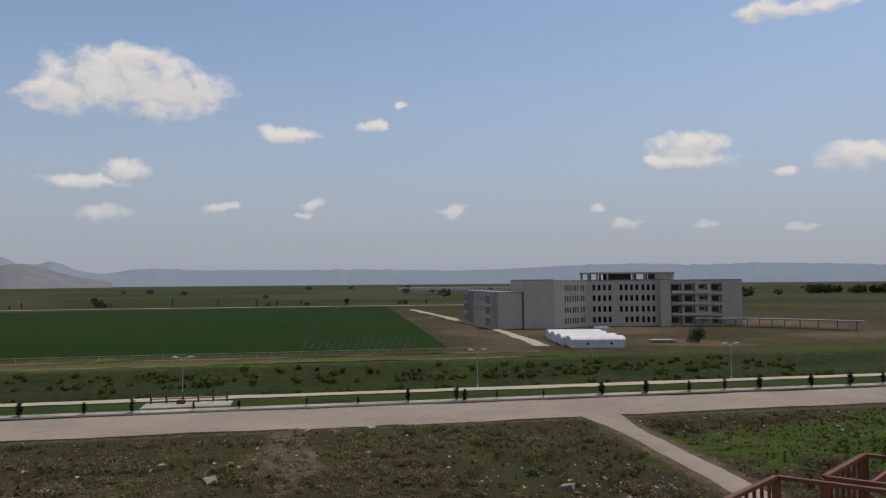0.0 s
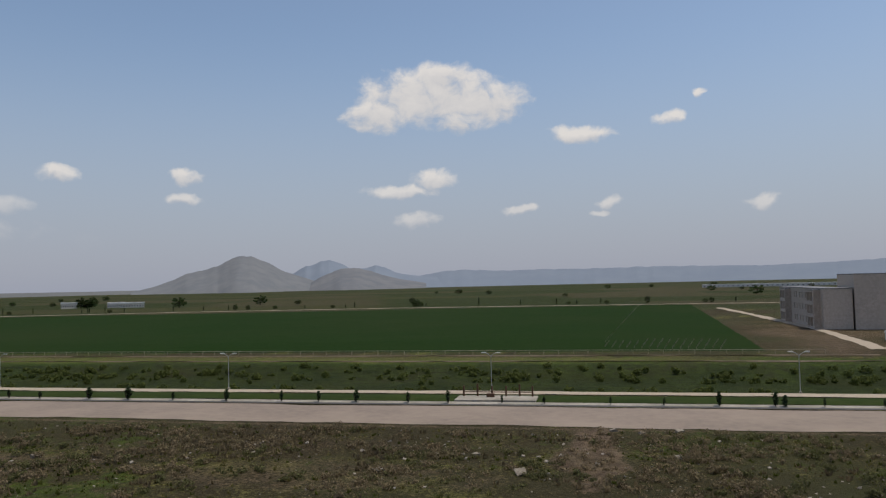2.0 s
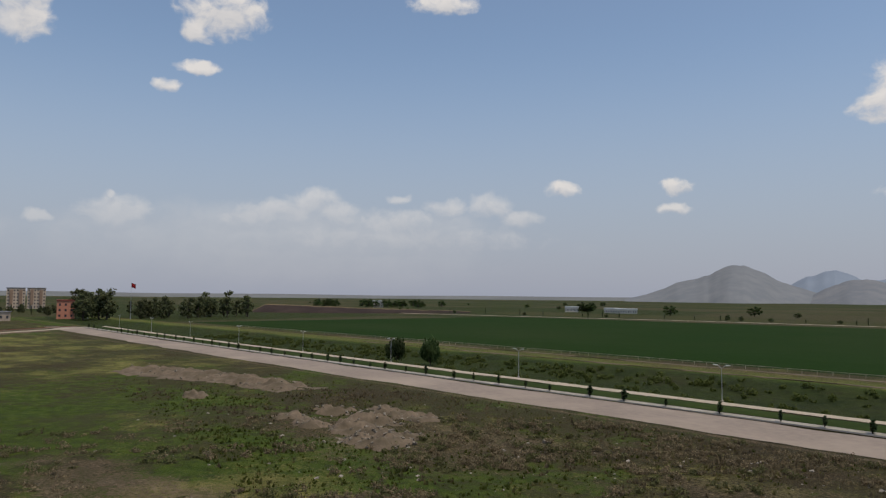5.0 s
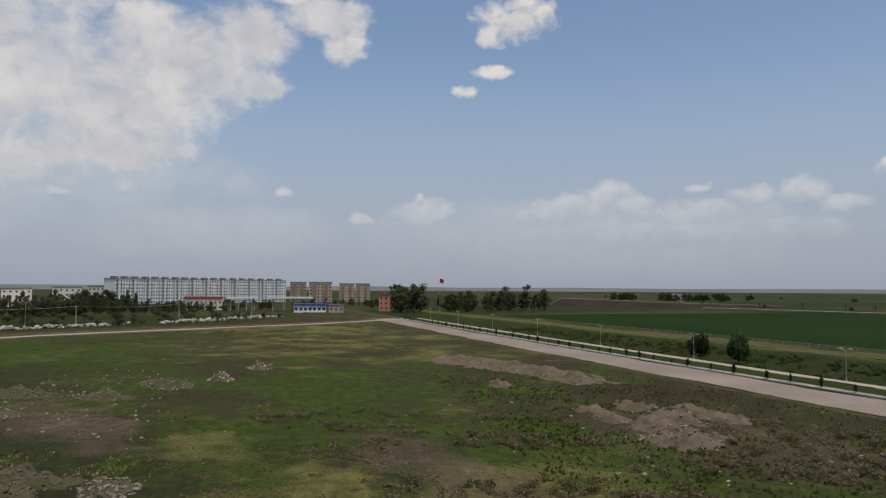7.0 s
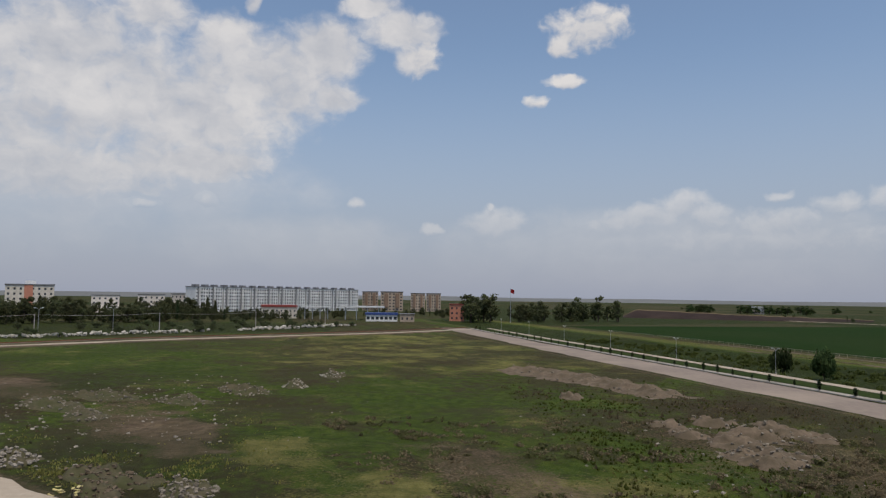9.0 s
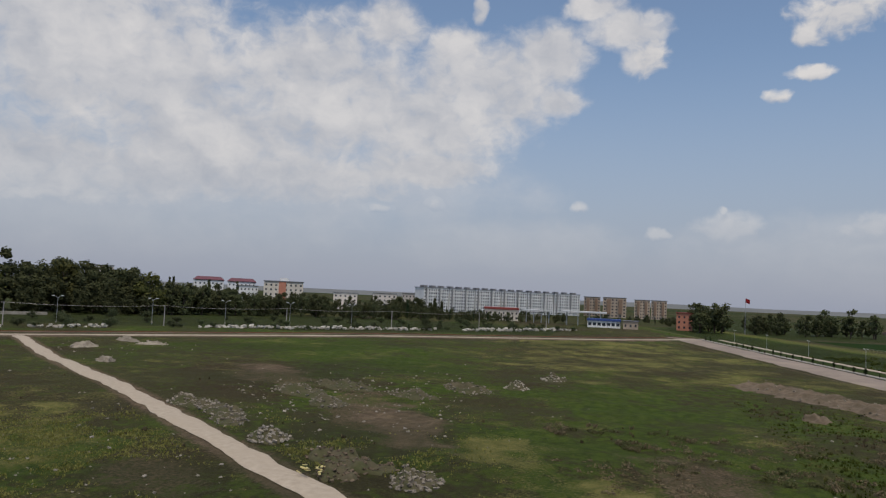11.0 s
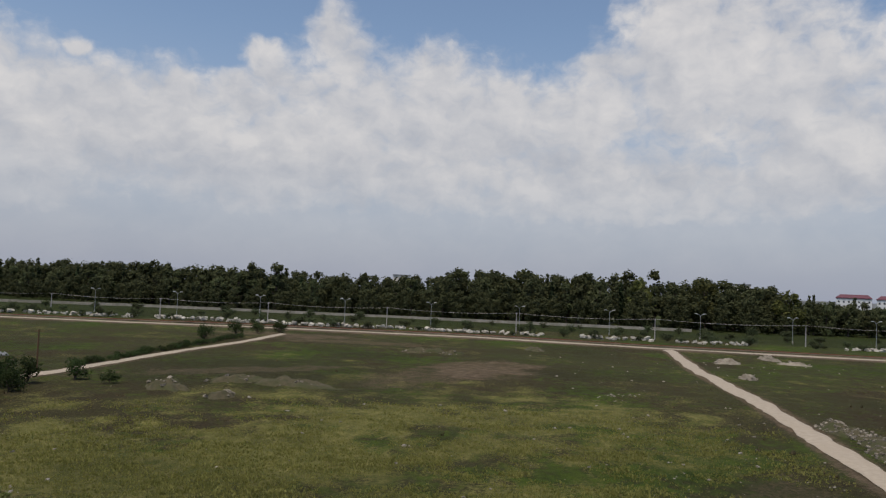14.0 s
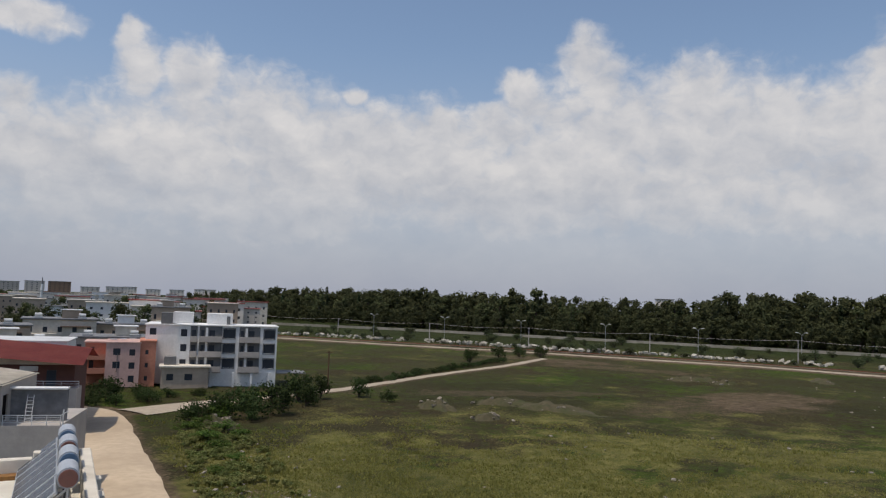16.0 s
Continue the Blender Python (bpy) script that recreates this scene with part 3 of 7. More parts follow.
GROUND = bpy.data.materials.new("overgrown_ground")
t, b = nodes_of(GROUND)
att = add(t, "ShaderNodeAttribute")
att.attribute_name = "growth"
sep = add(t, "ShaderNodeSeparateColor")
t.links.new(att.outputs["Color"], sep.inputs[0])
co = add(t, "ShaderNodeTexCoord").outputs["Object"]
fine, mid, big = grain(t, co, 2.6, 6.0, 0.7, 0.36, 0.64), grain(t, co, 0.55, 5.0, 0.65, 0.36, 0.64), grain(t, co, 0.02, 5.0, 0.6, 0.38, 0.64)


def masked(channel, noise_, amount):
    """A cover's share, broken up by the grain."""
    k = add(t, "ShaderNodeMath")
    k.operation = "MULTIPLY_ADD"
    t.links.new(noise_, k.inputs[0])
    k.inputs[1].default_value = amount
    t.links.new(sep.outputs[channel], k.inputs[2])
    r = add(t, "ShaderNodeMapRange")
    r.interpolation_type = "SMOOTHSTEP"
    r.inputs[1].default_value, r.inputs[2].default_value = 0.22 + amount * 0.5, 0.78 + amount * 0.5
    t.links.new(k.outputs[0], r.inputs[0])
    return r.outputs[0]


c = blend(t, fine, (0.030, 0.022, 0.011), (0.075, 0.056, 0.029))
c = blend(t, big, c, (0.052, 0.052, 0.020))
green = blend(t, mid, (0.026, 0.052, 0.006), (0.074, 0.104, 0.015))
c = blend(t, masked(0, mid, 0.5), c, green)
c = blend(t, masked(1, fine, 0.6), c, blend(t, mid, (0.225, 0.200, 0.066), (0.110, 0.112, 0.030)))
c = blend(t, masked(2, fine, 0.5), c, blend(t, mid, (0.20, 0.145, 0.092), (0.095, 0.066, 0.045)))
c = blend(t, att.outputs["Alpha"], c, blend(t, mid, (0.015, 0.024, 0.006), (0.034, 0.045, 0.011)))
half = add(t, "ShaderNodeMath")
half.operation = "MULTIPLY"
t.links.new(grain(t, co, 0.075, 4.0, 0.6, 0.45, 0.7), half.inputs[0])
half.inputs[1].default_value = 0.32
c = blend(t, half.outputs[0], c, (0.050, 0.050, 0.016))
t.links.new(c, b.inputs["Base Color"])
b.inputs["Roughness"].default_value, b.inputs["Specular IOR Level"].default_value = 0.95, 0.1
bp = add(t, "ShaderNodeBump")
bp.inputs["Strength"].default_value, bp.inputs["Distance"].default_value = 0.8, 0.25
t.links.new(fine, bp.inputs["Height"])
t.links.new(bp.outputs[0], b.inputs["Normal"])
me.materials.append(GROUND)
ground = tagged(new("ground", me), "overgrown waste land with grass, weeds and bare earth", "ground", kind="structure")


# ---------------------------------------------------------------- roads and strips
def ribbon(name, pts, width, z, material, label, category, ragged=0.5, step=3.0, kind="structure", seed=1):
    """A strip along a line, with uneven edges and a slight crown."""
    rnd = random.Random(seed)
    line = []
    for (ax, ay), (bx, by) in zip(pts, pts[1:]):
        k = max(1, int(math.hypot(bx - ax, by - ay) / step))
        line += [(ax + (bx - ax) * i / k, ay + (by - ay) * i / k) for i in range(k)]
    line.append(pts[-1])
    for _ in range(6):
        line = [line[0]] + [((a[0] + 2 * p[0] + q[0]) / 4, (a[1] + 2 * p[1] + q[1]) / 4) for a, p, q in zip(line, line[1:], line[2:])] + [line[-1]]
    verts, faces = [], []
    wob = [0.0, 0.0]
    for i, (x, y) in enumerate(line):
        x0, y0 = line[max(i - 1, 0)]
        x1, y1 = line[min(i + 1, len(line) - 1)]
        d = math.hypot(x1 - x0, y1 - y0)
        nx_, ny_ = -(y1 - y0) / d, (x1 - x0) / d
        w = width(i / (len(line) - 1)) if callable(width) else width
        wob = [0.75 * q + rnd.uniform(-1, 1) * ragged * 0.5 for q in wob]
        for k, (off, dz) in enumerate(((-w / 2 - wob[0], -0.10), (-w / 4, 0.02), (0, 0.04), (w / 4, 0.02), (w / 2 + wob[1], -0.10))):
            verts.append((x + nx_ * off, y + ny_ * off, z + dz + rnd.uniform(-0.012, 0.012)))
        if i:
            q = 5 * i
            faces += [(q - 5 + k, q + k, q + k + 1, q - 4 + k) for k in range(4)]
    return tagged(raw(name, verts, faces, material, smooth=True), label, category, kind=kind)


def along(v, u0, u1):
    return [tuple(uv(u0 + (u1 - u0) * i / 20, v)[:2]) for i in range(21)]


def bend(v0, v1, u0, u1):
    """A line beside the road that swings to the south as the road does at its far western end."""
    out = []
    for i in range(41):
        u = u0 + (u1 - u0) * i / 40
        v = v0 + (v1 - v0) * max(0, (-u - 130) / 300) ** 1.5 if u < -130 else v0
        out.append(tuple(uv(u, v)[:2]))
    return out


ribbon("road", bend(101.8, 109, 170, -430), 14.0, 0.04, ROAD, "pale dusty asphalt road beside rough land", "road", 1.0, seed=2)
ribbon("trim_kerb", bend(109.3, 117, 170, -420), 0.7, 0.16, KERB, "dark kerb along the dusty road", "kerb", 0.1, 4.0, seed=3)
ribbon("pavement", bend(111.2, 119, 170, -420), 2.3, 0.12, PAVING, "pale concrete pavement beside the kerb", "pavement", 0.25, 2.0, seed=4)
ribbon("grass_verge", bend(116.4, 124, 170, -420), 6.6, 0.10, GRASS_STRIP, "mown green verge between two pavements", "verge", 0.5, 2.0, seed=5)
ribbon("pavement_far", bend(121.8, 129.5, 170, -420), 3.2, 0.14, DUST, "pale dusty footpath along the canal", "footpath", 0.5, 2.0, seed=6)
ribbon("bank_track", along(170.5, 60, -240), 1.5, 0.06, SAND, "dry farm track on top of the canal bank", "track", 1.6, 2.5, seed=7)
ribbon("field_track", along(183.5, 60, -330), 1.2, 0.05, SAND, "dry farm track beside the crop field", "track", 1.2, 2.5, seed=8)
ribbon("dirt_track", TRACK, lambda f: 3.9 - 0.6 * f, 0.06, DUST, "pale bare dirt track across the waste land", "track", 0.7, 2.0, seed=9)
ribbon("side_track", SIDE_TRACK, lambda f: 3.2 + 3.6 * max(0, 1 - 4.5 * f) ** 1.5, 0.0, ROAD, "dirt track branching off the road", "track", 0.35, 2.0, seed=10)
ribbon("west_street", WEST_STREET, lambda f: 5.9, 0.06, STREET, "unpaved dusty street between houses and waste land", "street", 0.35, 2.0, seed=11)
ribbon("back_street", BACK_STREET, lambda f: 2.9 + 4.5 * max(0, 1 - 6 * f), 0.07, DUST, "narrow unpaved lane along a hedge", "lane", 0.6, 2.0, seed=12)
ribbon("rail_road", RAIL_ROAD, 5.5, 0.055, DUST, "pale gravel service road at the edge of the field", "road", 1.2, 3.0, seed=13)
ribbon("rail_bed", [(x * 1.035 + 2, y * 1.035 - 6) for x, y in RAIL_ROAD], 6.0, 0.10, SAND, "brown ballast bed of a railway line", "railway", 0.6, 3.0, seed=14)
ribbon("site_track", [(27, 205), (25.3, 230), (18.5, 286), (-1, 381), (-20, 475)], 4.0, 0.05, DUST, "dirt track past the unfinished building", "track", 1.0, 3.0, seed=15)
ribbon("far_road", [(180, 585), (15, 556), (-240, 520), (-420, 470), (-560, 405), (-740, 330)], 5.0, 0.25, DUST, "pale country road behind the fields", "road", 0.8, 8.0, seed=16)

# crop field
xs = np.linspace(0, 1, 150)
rows_, verts, faces = 90, [], []
left_near, right_near, right_far, left_far = uv(-470, 192), uv(44, 192), Vector((-36, 548, 0)), Vector((-560, 395, 0))
for j in range(rows_):
    f = (j / (rows_ - 1)) ** 1.6
    a, e = left_near.lerp(left_far, f), right_near.lerp(right_far, f)
    for i, s in enumerate(xs):
        p = a.lerp(e, s)
        rim = min(1.0, 12 * min(s, 1 - s), 10 * f + 0.05, 10 * (1 - f) + 0.05)
        verts.append((p.x, p.y, -0.2 + (0.62 + 0.10 * noise.noise(p * 0.15)) * rim))
for j in range(rows_ - 1):
    faces += [(j * 150 + i, j * 150 + i + 1, j * 150 + 151 + i, j * 150 + 150 + i) for i in range(149)]
CROP = surface("dark_green_crop", (0.010, 0.027, 0.004), (0.015, 0.034, 0.0055), (0.020, 0.034, 0.008), 0.8, 0.008, 0.95, 0.6, spec=0.03)
tagged(raw("crop_field", verts, faces, CROP, smooth=True), "dense dark green crop field behind the canal", "field", kind="stuff")
# long bank of dark ploughed earth with a crest of dry grass, running out to the north
def bank_strip(name, material, label, f0, f1, lift):
    """The part of the bank between two shares of its depth."""
    verts, faces, n, m = [], [], 70, 8
    for i in range(n + 1):
        f = i / n
        a_, d_ = 73.6 - 16.5 * f, 775 - 30 * math.sin(f * 3) + 20 * f
        top = (9.0 - 7.6 * f ** 0.8) * min(1.0, f * 16) + 0.5 * noise.noise(Vector((f * 22, 0.3, 1)))
        for j in range(m + 1):
            g = f0 + (f1 - f0) * j / m
            p = Vector((-math.sin(radians(a_)), math.cos(radians(a_)), 0)) * (d_ + 75 * g)
            rise = min(1.0, g / 0.55) ** 0.8 if g < 0.7 else 1 - ((g - 0.7) / 0.3) ** 2
            verts.append((p.x, p.y, -0.4 + lift + (top + 0.4) * rise + 0.25 * noise.noise(p * 0.05)))
        if i:
            q = i * (m + 1)
            faces += [(q - m - 1 + j, q + j, q + j + 1, q - m + j) for j in range(m)]
    return tagged(raw(name, verts, faces, material, smooth=True), label, "embankment", kind="structure")


bank_strip("embankment", PLOUGH, "long bank of dark ploughed earth behind the crop", 0.0, 0.50, 0.0)
bank_strip("embankment_crest", DRY_CREST, "dry straw-coloured grass on the crest of the bank", 0.49, 1.0, 0.05)

# ---------------------------------------------------------------- hills on the horizon
def ridge(name, label, profile, dist, material, seed, rugged=0.05, lift=-14.0):
    """A range seen from afar; profile: azimuth and elevation of its crest in degrees."""
    rnd = random.Random(seed)
    a0, a1 = profile[0][0], profile[-1][0]
    n = max(24, int(abs(a1 - a0) * 6))
    verts, faces = [], []
    rowsn = 9
    for i in range(n + 1):
        a = a0 + (a1 - a0) * i / n
        e = float(np.interp(-a, [-p[0] for p in profile], [p[1] for p in profile]))
        e += rugged * e * (noise.noise(Vector((a * 1.3, seed, 0))) + 0.5 * noise.noise(Vector((a * 3.7, seed, 1))))
        h = EYE + math.tan(radians(max(e, -0.2))) * dist
        for j in range(rowsn):
            f = j / (rowsn - 1)
            d = dist - (1 - f) * 500 * (0.4 + h / 150)
            z = lift + (h - lift) * f ** 0.8 * (1 + 0.10 * (1 - f) * noise.noise(Vector((a * 2.1, f * 3.0, seed + 4)))) 
            aa = radians(a + 0.08 * (1 - f) * noise.noise(Vector((a, f * 4, seed + 9))))
            verts.append((-math.sin(aa) * d, math.cos(aa) * d, z))
        if i:
            q = i * rowsn
            faces += [(q - rowsn + j, q + j, q + j + 1, q - rowsn + j + 1) for j in range(rowsn - 1)]
    return tagged(raw(name, verts, faces, material, smooth=True), label, "hill", kind="structure")


# grey and blue tones here are air haze put into the colours
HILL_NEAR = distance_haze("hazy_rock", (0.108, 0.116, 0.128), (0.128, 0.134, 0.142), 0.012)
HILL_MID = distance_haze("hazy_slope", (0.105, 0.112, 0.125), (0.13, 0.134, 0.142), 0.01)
HILL_FAR = distance_haze("haze_blue_range", (0.128, 0.152, 0.19), (0.138, 0.162, 0.198), 0.004)
ridge("backdrop_hill", "grey rocky hill rising out of the plain with painted haze", [(45.5, -0.1), (44.0, 0.25), (42.6, 0.75), (41.6, 1.2), (40.6, 1.4), (39.4, 1.75), (38.5, 2.25), (37.7, 2.42), (36.8, 2.3), (35.6, 1.7), (34.6, 1.15), (33.4, 0.75), (32.3, 0.4), (30.0, 0.1)], 4000, HILL_NEAR, 3)
ridge("backdrop_hill", "low brown hill with painted haze beside a higher one", [(33.2, 0.1), (32.0, 0.75), (30.8, 1.25), (29.5, 1.42), (28.4, 1.15), (27.2, 0.75), (26.0, 0.45), (24.0, 0.1)], 3900, HILL_MID, 5)
ridge("backdrop_range", "mountain far behind the hills, painted pale blue for haze", [(35.0, 0.4), (34.0, 1.1), (33.2, 1.55), (32.3, 1.8), (31.3, 2.05), (30.5, 1.7), (29.7, 1.3), (28.6, 1.35), (27.8, 1.55), (27.1, 1.35), (26.3, 0.95), (25.0, 0.7), (22.0, 0.5)], 4500, HILL_FAR, 7)
ridge("backdrop_range", "long low range along the horizon, painted blue for haze", [(26.5, 0.3), (24.0, 0.75), (22.5, 1.0), (21.0, 1.05), (18.0, 0.9), (15.0, 0.95), (11.0, 0.9), (7.0, 0.95), (3.0, 0.88), (-1.0, 0.8), (-5.0, 0.9), (-11.0, 1.15), (-15.0, 1.2), (-19.0, 1.05), (-23.0, 1.15), (-28.0, 1.0), (-36.0, 0.7)], 4650, HILL_FAR, 9, 0.06)

# added strip: horizon haze as a low, faintly glowing ridge
ridge("backdrop_plain", "low strip painted as haze along the far edge of the plain", [(150.0, 0.02), (138.0, 0.06), (128.0, 0.1), (118.0, 0.08), (106.0, 0.1), (96.0, 0.04), (88.0, 0.1), (80.0, 0.02), (72.0, 0.06), (64.0, 0.0), (56.0, 0.05), (48.0, 0.02), (40.0, 0.05)], 4600, distance_haze("haze_strip", (0.098, 0.103, 0.106), (0.115, 0.12, 0.122), 0.003), 12, 0.05, -6.0)

# ---------------------------------------------------------------- buildings
def face_frame(face, x0, y0, w, d):
    """Origin, direction along, inward direction and length of a side of a block."""
    return {"s": (Vector((x0, y0, 0)), Vector((1, 0, 0)), Vector((0, 1, 0)), w),
            "n": (Vector((x0 + w, y0 + d, 0)), Vector((-1, 0, 0)), Vector((0, -1, 0)), w),
            "w": (Vector((x0, y0 + d, 0)), Vector((0, -1, 0)), Vector((1, 0, 0)), d),
            "e": (Vector((x0 + w, y0, 0)), Vector((0, 1, 0)), Vector((-1, 0, 0)), d)}[face]


def pierced(bm, o, a, inn, length, z0, z1, holes, depth):
    """A wall side with openings through to a reveal; holes: (u0, u1, z0, z1)."""
    us = sorted({0.0, length, *[h[0] for h in holes], *[h[1] for h in holes]})
    zs = sorted({z0, z1, *[h[2] for h in holes], *[h[3] for h in holes]})
    up = Vector((0, 0, 1))
    cache = {}

    def vert(u, z, deep=0):
        k = (round(u, 3), round(z, 3), deep)
        if k not in cache:
            cache[k] = bm.verts.new(o + a * u + up * z + inn * (depth if deep else 0))
        return cache[k]
    for u0, u1 in zip(us, us[1:]):
        for w0, w1 in zip(zs, zs[1:]):
            um, wm = (u0 + u1) / 2, (w0 + w1) / 2
            if any(h[0] < um < h[1] and h[2] < wm < h[3] for h in holes):
                continue
            bm.faces.new((vert(u0, w0), vert(u1, w0), vert(u1, w1), vert(u0, w1)))
    for u0, u1, w0, w1 in holes:
        q = [(u0, w0), (u1, w0), (u1, w1), (u0, w1)]
        for (p, r), (s, t_) in zip(q, q[1:] + q[:1]):
            vs = [bm.verts.new(o + a * p + up * r), bm.verts.new(o + a * p + up * r + inn * depth),
                  bm.verts.new(o + a * s + up * t_ + inn * depth), bm.verts.new(o + a * s + up * t_)]
            bm.faces.new(vs)


WINDOW_MESHES = {}


def window_mesh(w, h, kind):
    """A window of one size: glass with a frame, or an empty opening backed by a box painted dark for the room's shade.
    """
    key = (round(w, 2), round(h, 2), kind)
    if key in WINDOW_MESHES:
        return WINDOW_MESHES[key]
    bm = bmesh.new()
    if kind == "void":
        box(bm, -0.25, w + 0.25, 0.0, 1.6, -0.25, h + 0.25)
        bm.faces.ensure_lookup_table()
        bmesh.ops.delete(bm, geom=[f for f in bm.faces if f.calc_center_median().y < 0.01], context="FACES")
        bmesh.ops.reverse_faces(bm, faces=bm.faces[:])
        mats = [CONCRETE_SHADE]
    elif kind == "loggia":
        box(bm, -0.02, w + 0.02, 0.0, 1.7, -0.02, h + 0.02)
        bmesh.ops.delete(bm, geom=[f for f in bm.faces if f.calc_center_median().y < 0.01], context="FACES")
        bmesh.ops.reverse_faces(bm, faces=bm.faces[:])
        back = [f for f in bm.faces if f.calc_center_median().y > 1.6]
        bmesh.ops.inset_individual(bm, faces=back, thickness=min(0.9, w * 0.28), depth=-0.05)
        for f in bm.faces:
            f.material_index = 1 if f in back else 0
        mats = [CONCRETE, CONCRETE_SHADE]
    else:
        k = 4 if kind == "triple" else (1 if w < 0.9 else 2)
        lo = [bm.verts.new((w * i / k, 0.0, 0)) for i in range(k + 1)]
        hi = [bm.verts.new((w * i / k, 0.0, h)) for i in range(k + 1)]
        panes = [bm.faces.new((lo[i], lo[i + 1], hi[i + 1], hi[i])) for i in range(k)]
        bmesh.ops.inset_individual(bm, faces=panes, thickness=min(0.24 if kind == "triple" else 0.15, 0.2 * w), depth=-0.05)
        for fc in bm.faces:
            fc.material_index = 0 if fc in panes else 1
        mats = [GLASS, WHITE_FRAME]
    me = bpy.data.meshes.new("window")
    bm.to_mesh(me)
    bm.free()
    for m in mats:
        me.materials.append(m)
    WINDOW_MESHES[key] = me
    return me


def put_windows(parent, o, a, inn, holes, depth, kind, name="window"):
    for u0, u1, z0, z1 in holes:
        ob = new(name, window_mesh(u1 - u0, z1 - z0, kind))
        ob.parent = parent
        ob.matrix_basis = Matrix.Translation(o + a * u0 + Vector((0, 0, z0)) + inn * depth) @ Matrix.Rotation(math.atan2(a.y, a.x), 4, "Z")


def block(parent, x0, y0, w, d, z0, z1, wall, sides, roof=None, kind="void", depth=0.3, over=0.25, slab=0.3, name="wall"):
    """One block of a building with its openings; sides: holes by side."""
    bm = bmesh.new()
    for side in "snwe":
        o, a, inn, length = face_frame(side, x0, y0, w, d)
        pierced(bm, o, a, inn, length, z0, z1, sides.get(side, []), depth)
    part(name, bm, wall, parent)
    for side, holes in sides.items():
        o, a, inn, length = face_frame(side, x0, y0, w, d)
        put_windows(parent, o, a, inn, holes, depth * (0.6 if kind != "void" else 1.0), kind)
    if roof:
        part("roof", boxed(x0 - over, x0 + w + over, y0 - over, y0 + d + over, z1, z1 + slab, 0.03), roof, parent)


def grid_holes(u0, u1, n, w, z_list, h, skip=()):
    pitch = (u1 - u0) / n
    return [(u0 + pitch * (i + 0.5) - w / 2, u0 + pitch * (i + 0.5) + w / 2, z, z + h) for j, z in enumerate(z_list) for i in range(n) if (i, j) not in skip]


# unfinished concrete building behind the canal
site = thing("unfinished_building", "unfinished grey concrete block building with empty window openings", "building")
rnd = random.Random(4)
FLOORS = (1.5, 5.6, 9.8, 13.9)
front = []
for z in FLOORS:
    for g0, cnt in ((2.0, 4), (12.5, 4), (21.0, 3)):
        front += [(g0 + 2.05 * i, g0 + 2.05 * i + 1.05, z, z + 2.2) for i in range(cnt) if rnd.random() > 0.08]
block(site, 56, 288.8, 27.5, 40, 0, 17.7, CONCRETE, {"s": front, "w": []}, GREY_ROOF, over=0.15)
# tall frame on the roof
for x in (56.5, 60, 64, 74, 78.5, 83, 89.5):
    for y in (291, 305):
        part("penthouse_column", boxed(x, x + 0.7, y, y + 0.7, 18.0, 20.3), CONCRETE, site)
part("penthouse_slab", boxed(56, 90.5, 290.5, 306, 20.3, 21.0, 0.05), CONCRETE, site)
# wall inside the roof frame, in the same painted shade
part("penthouse_wall", boxed(64.5, 74, 293, 300, 18.0, 20.3), CONCRETE_SHADE, site)
part("penthouse_wall", boxed(83.4, 90.3, 291.2, 303, 18.0, 20.3), CONCRETE, site)
# left end block and slanting wall
block(site, 30, 277, 11, 53, 0, 18, CONCRETE, {"w": []}, GREY_ROOF, over=0.1)
slant = Vector((15, 11.8, 0))
bm = bmesh.new()
holes = []
for z in FLOORS:
    for g0, cnt in ((6.2, 3), (10.5, 3), (15.2, 2)):
        holes += [(g0 + 1.3 * i, g0 + 1.3 * i + 0.75, z, z + 2.1) for i in range(cnt)]
o, a = Vector((41.05, 277, 0)), slant.normalized()
pierced(bm, o, a, Vector((-a.y, a.x, 0)), slant.length, 0, 18, holes, 0.3)
part("wall", bm, CONCRETE, site)
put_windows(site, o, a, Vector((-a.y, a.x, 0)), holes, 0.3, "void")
bm = bmesh.new()
vs = [bm.verts.new(p) for p in ((41.05, 277, 18), (56.1, 288.8, 18), (56.1, 329, 18), (41.05, 329, 18))]
bm.faces.new(vs)
bmesh.ops.solidify(bm, geom=bm.faces[:], thickness=-0.25)
part("roof", bm, GREY_ROOF, site)
# loggias: slabs and piers, with room shade painted on each back wall
block(site, 83.5, 286, 4.0, 42, 0, 17.9, CONCRETE, {}, GREY_ROOF, over=0.1)
log_holes = [(0.8 + 5.2 * i, 5.0 + 5.2 * i, z, z + 3.3) for i in range(4) for z in (0.4, 4.6, 8.8, 13.0) if i != 2]
log_holes += [(11.6, 14.9, z + 0.9, z + 3.0) for z in (0.4, 4.6, 8.8, 13.0)]
bm = bmesh.new()
o, a, inn, length = face_frame("s", 87.5, 288.5, 21.5, 40)
pierced(bm, o, a, inn, length, 0, 17.6, log_holes, 0.6)
part("wall", bm, CONCRETE, site)
put_windows(site, o, a, inn, log_holes, 0.6, "loggia", "loggia")
for z in (4.0, 8.2, 12.4):
    part("balcony", boxed(88.2, 103.5, 287.3, 288.5, z, z + 0.9, 0.03), CONCRETE, site)
block(site, 109, 292, 8.2, 36, 0, 17.6, CONCRETE, {}, GREY_ROOF, over=0.1)
part("roof", boxed(83.5, 109, 288.3, 328, 17.6, 17.85), GREY_ROOF, site)
